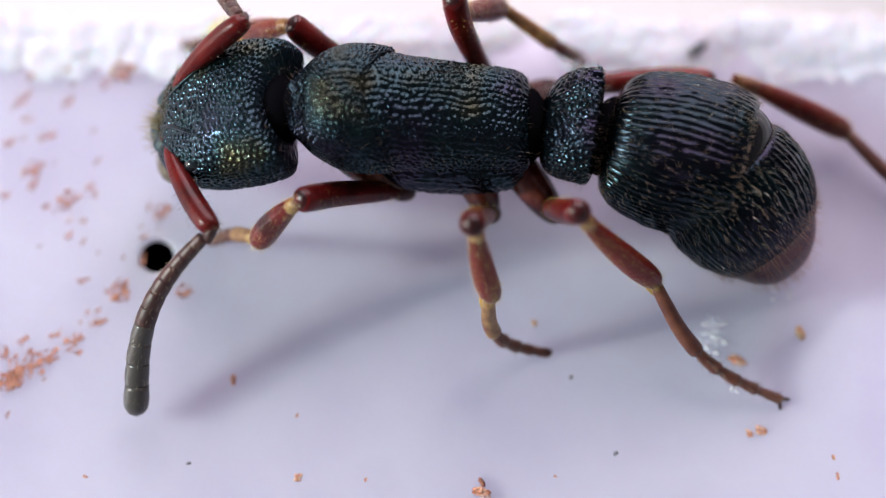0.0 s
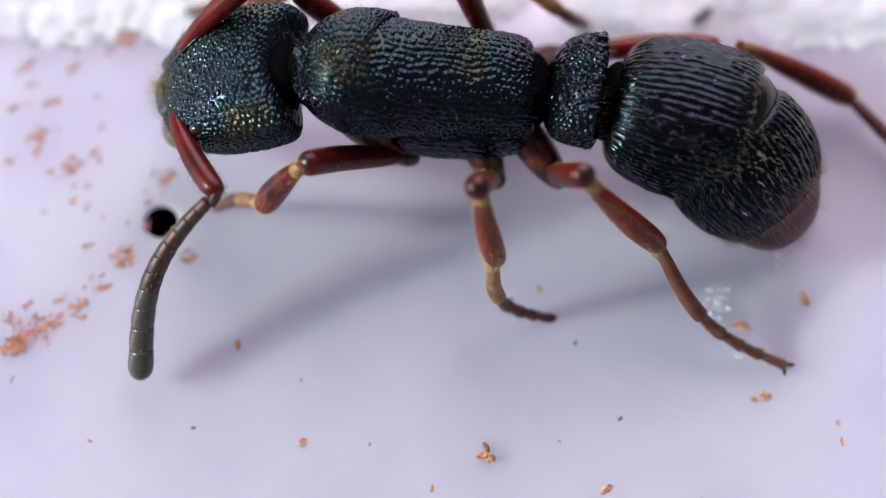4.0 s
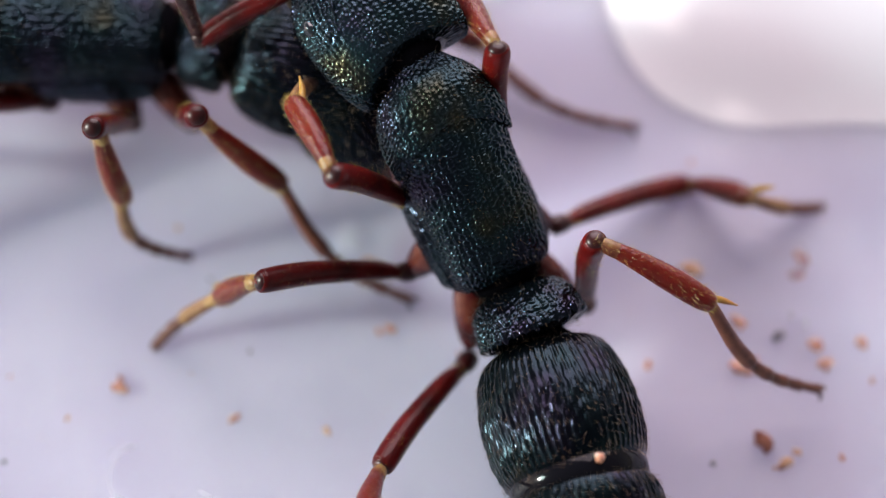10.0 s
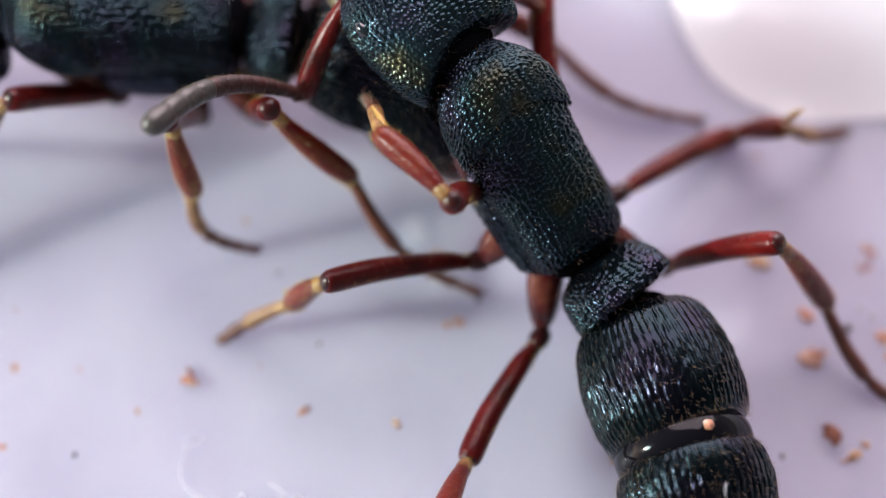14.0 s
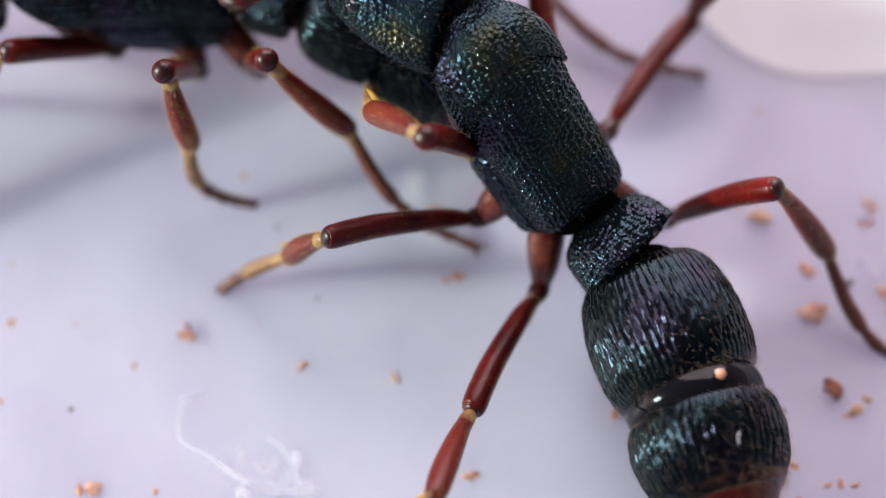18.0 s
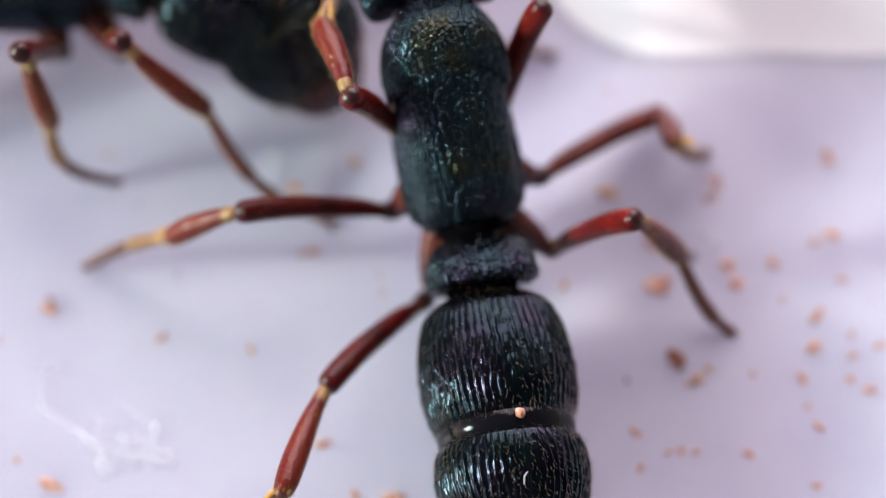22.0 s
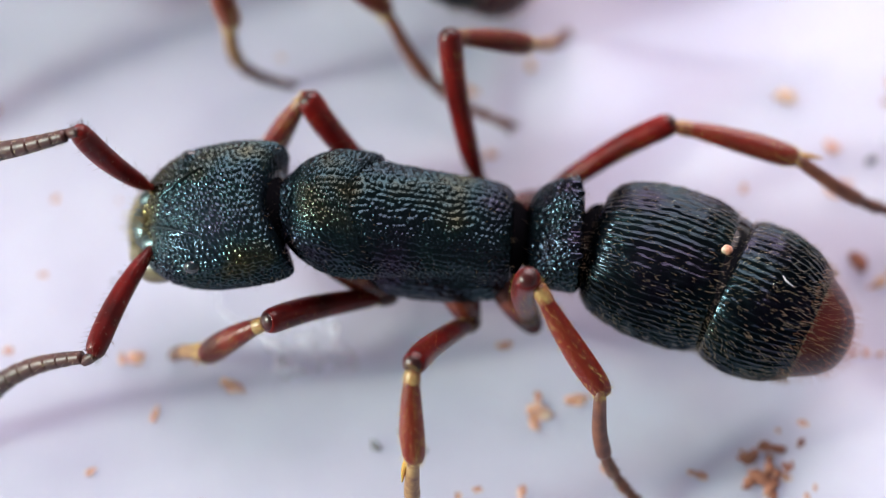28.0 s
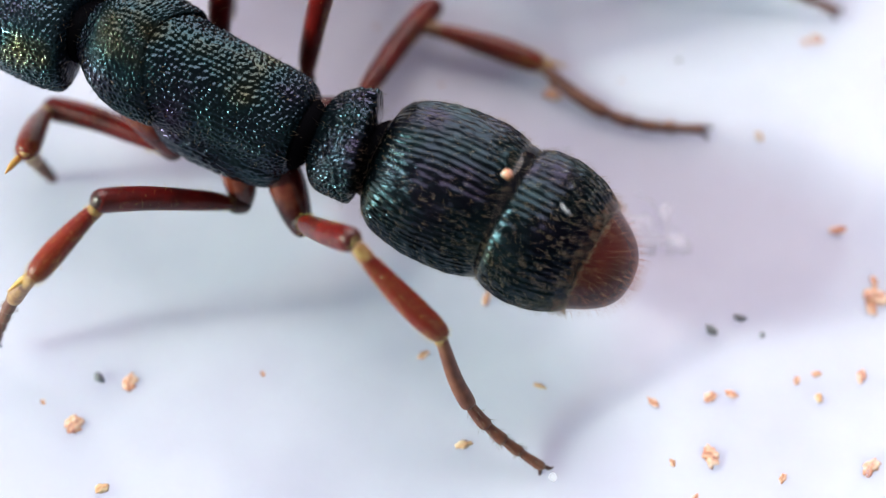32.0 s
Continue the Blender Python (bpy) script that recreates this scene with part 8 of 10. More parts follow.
    walk(ant_parts["right_middle_femur"], [
        (0, aim(-0.71, -0.66, 0.52, -0.37, -1.20, 1.65, -1)), (6, aim(-0.71, -0.66, 0.52, -0.37, -1.20, 1.65, -1)),
        (6.5, aim(-0.58, -0.66, 0.61, -0.48, -1.20, 1.79, -1)), (7, aim(-0.55, -0.66, 0.65, -0.51, -1.20, 1.82, -1)),
        (7.5, aim(-0.59, -0.65, 0.65, -0.53, -1.20, 1.84, -1)), (7.67, aim(-0.58, -0.65, 0.63, -0.00, -1.56, 1.57, -1)),
        (7.83, aim(-0.56, -0.65, 0.60, 0.47, -1.75, 1.00, -1)), (8, aim(-0.55, -0.65, 0.58, 0.74, -1.67, 0.23, -1)),
        (8.25, aim(-0.62, -0.67, 0.57, 0.44, -1.88, 0.09, -1)), (8.5, aim(-0.69, -0.69, 0.56, 0.10, -2.04, -0.04, -1)),
        (9, aim(-0.84, -0.72, 0.55, -0.64, -2.29, -0.01, -1)), (9.5, aim(-0.86, -0.73, 0.55, -1.25, -2.25, -0.03, -1)),
        (10, aim(-0.87, -0.73, 0.55, -1.13, -2.26, -0.10, -1)), (11, aim(-0.90, -0.74, 0.55, -1.18, -2.26, -0.10, -1)),
        (12, aim(-0.92, -0.71, 0.55, -1.34, -2.23, -0.04, -1)), (13, aim(-0.93, -0.69, 0.55, -1.44, -2.18, -0.02, -1)),
        (14, aim(-0.83, -0.71, 0.55, -1.06, -2.25, -0.08, -1)), (15, aim(-0.74, -0.73, 0.55, -0.67, -2.27, -0.12, -1)),
        (16, aim(-0.64, -0.75, 0.55, -0.28, -2.24, -0.14, -1)), (17, aim(-0.65, -0.75, 0.55, -0.18, -2.29, 0.08, -1)),
        (18, aim(-0.66, -0.74, 0.55, -0.29, -2.31, 0.08, -1)), (19, aim(-0.71, -0.71, 0.55, -0.64, -2.27, -0.08, -1)),
        (20, aim(-0.76, -0.69, 0.55, -0.28, -2.16, -0.11, -1)), (21, aim(-0.73, -0.72, 0.55, -0.19, -2.15, -0.15, -1)),
        (22, aim(-0.69, -0.75, 0.55, -0.25, -2.21, -0.15, -1)), (22.5, aim(-0.68, -0.76, 0.55, -0.47, -2.32, -0.05, -1)),
        (23, aim(-0.66, -0.78, 0.55, -0.70, -2.39, 0.07, -1)), (23.25, aim(-0.70, -0.75, 0.55, -0.74, -2.44, 0.47, -1)),
        (23.5, aim(-0.74, -0.71, 0.54, -0.77, -2.39, 0.88, -1)), (23.75, aim(-0.78, -0.67, 0.53, -0.81, -2.25, 1.28, -1)),
        (24, aim(-0.82, -0.64, 0.53, -0.84, -2.00, 1.64, -1)), (24.5, aim(-0.76, -0.65, 0.52, -1.00, -2.00, 1.59, -1)),
        (25, aim(-0.71, -0.66, 0.52, -1.27, -1.74, 1.58, -1)), (25.17, aim(-0.71, -0.66, 0.52, -1.34, -1.97, 1.17, -1)),
        (25.33, aim(-0.71, -0.66, 0.52, -1.36, -2.08, 0.71, -1)), (25.5, aim(-0.71, -0.66, 0.52, -1.32, -2.06, 0.25, -1)),
        (26, aim(-0.71, -0.66, 0.52, -1.51, -1.87, 0.25, -1)), (26.5, aim(-0.71, -0.66, 0.52, -0.68, -2.12, 0.25, -1)),
        (26.9, aim(-0.71, -0.66, 0.52, -0.57, -2.17, 0.63, -1)), (27.3, aim(-0.71, -0.66, 0.52, -0.47, -2.12, 1.03, -1)),
        (27.7, aim(-0.71, -0.66, 0.52, -0.38, -1.96, 1.41, -1)), (28.1, aim(-0.71, -0.66, 0.52, -0.31, -1.69, 1.74, -1)),
        (28.5, aim(-0.71, -0.66, 0.52, -0.26, -1.33, 2.00, -1)), (28.67, aim(-0.71, -0.66, 0.52, -0.25, -1.84, 1.53, -1)),
        (28.83, aim(-0.71, -0.66, 0.52, -0.32, -2.11, 0.93, -1)), (29, aim(-0.71, -0.66, 0.52, -0.45, -2.11, 0.31, -1)),
        (29.12, aim(-0.71, -0.66, 0.52, -0.52, -2.11, 0.78, -1)), (29.25, aim(-0.71, -0.66, 0.52, -0.60, -1.96, 1.22, -1)),
        (29.38, aim(-0.71, -0.66, 0.52, -0.70, -1.68, 1.59, -1)), (29.5, aim(-0.71, -0.66, 0.52, -0.80, -1.30, 1.85, -1)),
        (30, aim(-0.71, -0.66, 0.52, -1.12, -1.18, 2.06, -1)), (30.5, aim(-0.71, -0.66, 0.52, -0.63, -0.88, 1.85, -1)),
        (30.67, aim(-0.71, -0.66, 0.52, -0.27, -1.45, 1.59, -1)), (30.83, aim(-0.71, -0.66, 0.52, -0.01, -1.83, 1.01, -1)),
        (31, aim(-0.71, -0.66, 0.52, 0.07, -1.91, 0.25, -1)), (31.17, aim(-0.71, -0.66, 0.52, -0.02, -1.92, 0.91, -1)),
        (31.33, aim(-0.71, -0.66, 0.52, -0.24, -1.68, 1.48, -1)), (31.5, aim(-0.71, -0.66, 0.52, -0.55, -1.24, 1.85, -1)),
        (32, aim(-0.71, -0.66, 0.52, -0.75, -1.37, 1.85, -1)),
    ])
    walk(ant_parts["right_middle_tibia"], [
        (0, aim(-0.37, -1.20, 1.65, -0.31, -2.04, 1.23, -1)), (6, aim(-0.37, -1.20, 1.65, -0.31, -2.04, 1.23, -1)),
        (6.5, aim(-0.48, -1.20, 1.79, -0.35, -2.04, 1.40, -1)), (7, aim(-0.51, -1.20, 1.82, -0.35, -2.04, 1.44, -1)),
        (7.5, aim(-0.53, -1.20, 1.84, -0.34, -2.05, 1.48, -1)), (7.67, aim(-0.00, -1.56, 1.57, 0.04, -2.50, 1.63, -1)),
        (7.83, aim(0.47, -1.75, 1.00, 0.36, -2.56, 1.47, -1)), (8, aim(0.74, -1.67, 0.23, 0.50, -2.16, 1.00, -1)),
        (8.25, aim(0.44, -1.88, 0.09, 0.17, -2.26, 0.91, -1)), (8.5, aim(0.10, -2.04, -0.04, -0.20, -2.30, 0.82, -1)),
        (9, aim(-0.64, -2.29, -0.01, -0.87, -2.45, 0.89, -1)), (9.5, aim(-1.25, -2.25, -0.03, -1.55, -2.41, 0.85, -1)),
        (10, aim(-1.13, -2.26, -0.10, -1.44, -2.55, 0.74, -1)), (11, aim(-1.18, -2.26, -0.10, -1.51, -2.54, 0.74, -1)),
        (12, aim(-1.34, -2.23, -0.04, -1.62, -2.52, 0.80, -1)), (13, aim(-1.44, -2.18, -0.02, -1.74, -2.39, 0.85, -1)),
        (14, aim(-1.06, -2.25, -0.08, -1.18, -2.45, 0.83, -1)), (15, aim(-0.67, -2.27, -0.12, -0.62, -2.45, 0.80, -1)),
        (16, aim(-0.28, -2.24, -0.14, -0.05, -2.40, 0.76, -1)), (17, aim(-0.18, -2.29, 0.08, 0.04, -2.32, 1.00, -1)),
        (18, aim(-0.29, -2.31, 0.08, -0.09, -2.31, 1.00, -1)), (19, aim(-0.64, -2.27, -0.08, -0.88, -2.23, 0.83, -1)),
        (20, aim(-0.28, -2.16, -0.11, -0.57, -2.11, 0.79, -1)), (21, aim(-0.19, -2.15, -0.15, -0.48, -2.07, 0.74, -1)),
        (22, aim(-0.25, -2.21, -0.15, -0.62, -2.15, 0.71, -1)), (22.5, aim(-0.47, -2.32, -0.05, -0.83, -2.28, 0.82, -1)),
        (23, aim(-0.70, -2.39, 0.07, -1.04, -2.36, 0.95, -1)), (23.25, aim(-0.74, -2.44, 0.47, -1.43, -2.73, 1.04, -1)),
        (23.5, aim(-0.77, -2.39, 0.88, -1.56, -2.90, 0.94, -1)), (23.75, aim(-0.81, -2.25, 1.28, -1.42, -2.78, 0.81, -1)),
        (24, aim(-0.84, -2.00, 1.64, -1.05, -2.38, 0.81, -1)), (24.5, aim(-1.00, -2.00, 1.59, -1.36, -2.51, 0.89, -1)),
        (25, aim(-1.27, -1.74, 1.58, -1.76, -2.24, 0.96, -1)), (25.17, aim(-1.34, -1.97, 1.17, -2.15, -2.40, 0.98, -1)),
        (25.33, aim(-1.36, -2.08, 0.71, -2.22, -2.30, 1.02, -1)), (25.5, aim(-1.32, -2.06, 0.25, -1.94, -2.00, 0.95, -1)),
        (26, aim(-1.51, -1.87, 0.25, -2.11, -1.85, 0.98, -1)), (26.5, aim(-0.68, -2.12, 0.25, -0.84, -2.17, 1.17, -1)),
        (26.9, aim(-0.57, -2.17, 0.63, -1.16, -2.35, 1.34, -1)), (27.3, aim(-0.47, -2.12, 1.03, -1.32, -2.37, 1.33, -1)),
        (27.7, aim(-0.38, -1.96, 1.41, -1.26, -2.22, 1.22, -1)), (28.1, aim(-0.31, -1.69, 1.74, -0.98, -1.89, 1.11, -1)),
        (28.5, aim(-0.26, -1.33, 2.00, -0.54, -1.41, 1.10, -1)), (28.67, aim(-0.25, -1.84, 1.53, -0.85, -1.39, 0.95, -1)),
        (28.83, aim(-0.32, -2.11, 0.93, -0.91, -1.38, 0.98, -1)), (29, aim(-0.45, -2.11, 0.31, -0.72, -1.49, 0.96, -1)),
        (29.12, aim(-0.52, -2.11, 0.78, -1.17, -1.49, 1.04, -1)), (29.25, aim(-0.60, -1.96, 1.22, -1.42, -1.56, 1.01, -1)),
        (29.38, aim(-0.70, -1.68, 1.59, -1.40, -1.63, 0.97, -1)), (29.5, aim(-0.80, -1.30, 1.85, -1.15, -1.61, 1.04, -1)),
        (30, aim(-1.12, -1.18, 2.06, -1.40, -1.55, 1.24, -1)), (30.5, aim(-0.63, -0.88, 1.85, -0.85, -1.40, 1.10, -1)),
        (30.67, aim(-0.27, -1.45, 1.59, -0.98, -2.02, 1.37, -1)), (30.83, aim(-0.01, -1.83, 1.01, -0.79, -2.13, 1.44, -1)),
        (31, aim(0.07, -1.91, 0.25, -0.33, -1.75, 1.09, -1)), (31.17, aim(-0.02, -1.92, 0.91, -0.74, -2.33, 1.35, -1)),
        (31.33, aim(-0.24, -1.68, 1.48, -0.81, -2.39, 1.23, -1)), (31.5, aim(-0.55, -1.24, 1.85, -0.59, -1.78, 1.08, -1)),
        (32, aim(-0.75, -1.37, 1.85, -0.81, -1.93, 1.10, -1)),
    ])
    walk(ant_parts["right_middle_tarsus"], [
        (0, aim(-0.31, -2.04, 1.23, -0.10, -2.98, 0.03, -1)), (6, aim(-0.31, -2.04, 1.23, -0.10, -2.98, 0.03, -1)),
        (6.5, aim(-0.35, -2.04, 1.40, 0.12, -2.99, 0.26, -1)), (7, aim(-0.35, -2.04, 1.44, 0.17, -2.98, 0.33, -1)),
        (7.5, aim(-0.34, -2.05, 1.48, 0.25, -3.00, 0.29, -1)), (7.67, aim(0.04, -2.50, 1.63, 0.59, -3.38, 0.59, -1)),
        (7.83, aim(0.36, -2.56, 1.47, 0.86, -3.36, 0.58, -1)), (8, aim(0.50, -2.16, 1.00, 0.95, -2.88, 0.24, -1)),
        (8.25, aim(0.17, -2.26, 0.91, 0.37, -2.94, 0.04, -1)), (8.5, aim(-0.20, -2.30, 0.82, -0.25, -2.91, -0.10, -1)),
        (9, aim(-0.87, -2.45, 0.89, -1.23, -3.09, 0.01, -1)), (9.5, aim(-1.55, -2.41, 0.85, -2.00, -3.18, 0.30, -1)),
        (10, aim(-1.44, -2.55, 0.74, -1.85, -3.29, 0.24, -1)), (11, aim(-1.51, -2.54, 0.74, -1.91, -3.31, 0.26, -1)),
        (12, aim(-1.62, -2.52, 0.80, -2.09, -3.24, 0.34, -1)), (13, aim(-1.74, -2.39, 0.85, -2.32, -3.05, 0.43, -1)),
        (14, aim(-1.18, -2.45, 0.83, -1.64, -3.22, 0.12, -1)), (15, aim(-0.62, -2.45, 0.80, -0.84, -3.26, -0.21, -1)),
        (16, aim(-0.05, -2.40, 0.76, 0.05, -3.16, -0.52, -1)), (17, aim(0.04, -2.32, 1.00, 0.05, -3.22, -0.53, -1)),
        (18, aim(-0.09, -2.31, 1.00, -0.09, -3.17, -0.47, -1)), (19, aim(-0.88, -2.23, 0.83, -1.25, -2.83, 0.01, -1)),
        (20, aim(-0.57, -2.11, 0.79, -0.71, -2.59, -0.17, -1)), (21, aim(-0.48, -2.07, 0.74, -0.54, -2.51, -0.23, -1)),
        (22, aim(-0.62, -2.15, 0.71, -0.70, -2.59, -0.16, -1)), (22.5, aim(-0.83, -2.28, 0.82, -1.02, -2.77, -0.07, -1)),
        (23, aim(-1.04, -2.36, 0.95, -1.35, -2.91, 0.06, -1)), (23.25, aim(-1.43, -2.73, 1.04, -1.74, -3.31, 0.18, -1)),
        (23.5, aim(-1.56, -2.90, 0.94, -1.87, -3.51, 0.11, -1)), (23.75, aim(-1.42, -2.78, 0.81, -1.72, -3.42, 0.01, -1)),
        (24, aim(-1.05, -2.38, 0.81, -1.35, -3.04, 0.05, -1)), (24.5, aim(-1.36, -2.51, 0.89, -1.80, -3.09, 0.08, -1)),
        (25, aim(-1.76, -2.24, 0.96, -2.30, -2.91, 0.03, -1)), (25.17, aim(-2.15, -2.40, 0.98, -2.76, -3.06, 0.05, -1)),
        (25.33, aim(-2.22, -2.30, 1.02, -2.90, -2.94, 0.09, -1)), (25.5, aim(-1.94, -2.00, 0.95, -2.69, -2.62, 0.03, -1)),
        (26, aim(-2.11, -1.85, 0.98, -2.95, -2.51, 0.03, -1)), (26.5, aim(-0.84, -2.17, 1.17, -1.18, -3.03, 0.03, -1)),
        (26.9, aim(-1.16, -2.35, 1.34, -1.51, -3.15, 0.21, -1)), (27.3, aim(-1.32, -2.37, 1.33, -1.68, -3.12, 0.22, -1)),
        (27.7, aim(-1.26, -2.22, 1.22, -1.63, -2.91, 0.12, -1)), (28.1, aim(-0.98, -1.89, 1.11, -1.36, -2.53, 0.02, -1)),
        (28.5, aim(-0.54, -1.41, 1.10, -0.92, -2.00, 0.03, -1)), (28.67, aim(-0.85, -1.39, 0.95, -1.25, -1.91, -0.07, -1)),
        (28.83, aim(-0.91, -1.38, 0.98, -1.32, -1.82, 0.00, -1)), (29, aim(-0.72, -1.49, 0.96, -1.14, -1.86, 0.03, -1)),
        (29.12, aim(-1.17, -1.49, 1.04, -1.57, -1.82, 0.09, -1)), (29.25, aim(-1.42, -1.56, 1.01, -1.80, -1.84, 0.03, -1)),
        (29.38, aim(-1.40, -1.63, 0.97, -1.76, -1.87, -0.02, -1)), (29.5, aim(-1.15, -1.61, 1.04, -1.48, -1.81, 0.03, -1)),
        (30, aim(-1.40, -1.55, 1.24, -1.70, -1.92, 0.03, -1)), (30.5, aim(-0.85, -1.40, 1.10, -1.19, -1.87, 0.03, -1)),
        (30.67, aim(-0.98, -2.02, 1.37, -1.27, -2.54, 0.30, -1)), (30.83, aim(-0.79, -2.13, 1.44, -1.04, -2.68, 0.38, -1)),
        (31, aim(-0.33, -1.75, 1.09, -0.52, -2.35, 0.03, -1)), (31.17, aim(-0.74, -2.33, 1.35, -0.92, -2.93, 0.29, -1)),
        (31.33, aim(-0.81, -2.39, 1.23, -0.97, -2.99, 0.18, -1)), (31.5, aim(-0.59, -1.78, 1.08, -0.74, -2.39, 0.03, -1)),
        (32, aim(-0.81, -1.93, 1.10, -0.93, -2.55, 0.03, -1)),
    ])
    walk(ant_parts["right_hind_coxa"], [
        (0, aim(-0.90, -0.24, 0.88, -1.25, -0.60, 0.52, -1)), (6, aim(-0.90, -0.24, 0.88, -1.25, -0.60, 0.52, -1)),
        (6.5, aim(-0.90, -0.24, 0.88, -1.10, -0.60, 0.51, -1)), (7, aim(-0.90, -0.24, 0.88, -1.07, -0.60, 0.50, -1)),
        (7.5, aim(-0.90, -0.24, 0.88, -1.10, -0.59, 0.50, -1)), (8, aim(-0.90, -0.24, 0.88, -1.75, -0.58, 0.55, -1)),
        (8.5, aim(-0.90, -0.24, 0.88, -1.77, -0.58, 0.55, -1)), (9, aim(-0.90, -0.24, 0.88, -1.80, -0.58, 0.55, -1)),
        (9.5, aim(-0.90, -0.24, 0.88, -1.75, -0.63, 0.55, -1)), (10, aim(-0.90, -0.24, 0.88, -1.70, -0.68, 0.55, -1)),
        (11, aim(-0.90, -0.24, 0.88, -1.69, -0.69, 0.55, -1)), (12, aim(-0.90, -0.24, 0.88, -1.68, -0.71, 0.55, -1)),
        (13, aim(-0.90, -0.24, 0.88, -1.67, -0.72, 0.55, -1)), (16, aim(-0.90, -0.24, 0.88, -1.66, -0.73, 0.55, -1)),
        (17, aim(-0.90, -0.24, 0.88, -1.66, -0.74, 0.55, -1)), (18, aim(-0.90, -0.24, 0.88, -1.66, -0.74, 0.55, -1)),
        (19, aim(-0.90, -0.24, 0.88, -1.54, -0.72, 0.55, -1)), (20, aim(-0.90, -0.24, 0.88, -1.43, -0.70, 0.55, -1)),
        (21, aim(-0.90, -0.24, 0.88, -1.42, -0.72, 0.55, -1)), (22, aim(-0.90, -0.24, 0.88, -1.41, -0.74, 0.55, -1)),
        (23, aim(-0.90, -0.24, 0.88, -1.40, -0.76, 0.55, -1)), (24, aim(-0.90, -0.24, 0.88, -1.35, -0.58, 0.54, -1)),
        (24.5, aim(-0.90, -0.24, 0.88, -1.30, -0.59, 0.53, -1)), (25, aim(-0.90, -0.24, 0.88, -1.25, -0.60, 0.52, -1)),
        (25.5, aim(-0.90, -0.24, 0.88, -1.25, -0.60, 0.52, -1)), (26, aim(-0.90, -0.24, 0.88, -1.25, -0.60, 0.52, -1)),
        (26.5, aim(-0.90, -0.24, 0.88, -1.25, -0.60, 0.52, -1)), (28.5, aim(-0.90, -0.24, 0.88, -1.25, -0.60, 0.52, -1)),
        (29, aim(-0.90, -0.24, 0.88, -1.25, -0.60, 0.52, -1)), (29.5, aim(-0.90, -0.24, 0.88, -1.25, -0.60, 0.52, -1)),
        (30, aim(-0.90, -0.24, 0.88, -1.25, -0.60, 0.52, -1)), (30.5, aim(-0.90, -0.24, 0.88, -1.25, -0.60, 0.52, -1)),
        (31, aim(-0.90, -0.24, 0.88, -1.25, -0.60, 0.52, -1)), (31.5, aim(-0.90, -0.24, 0.88, -1.25, -0.60, 0.52, -1)),
        (32, aim(-0.90, -0.24, 0.88, -1.25, -0.60, 0.52, -1)),
    ])
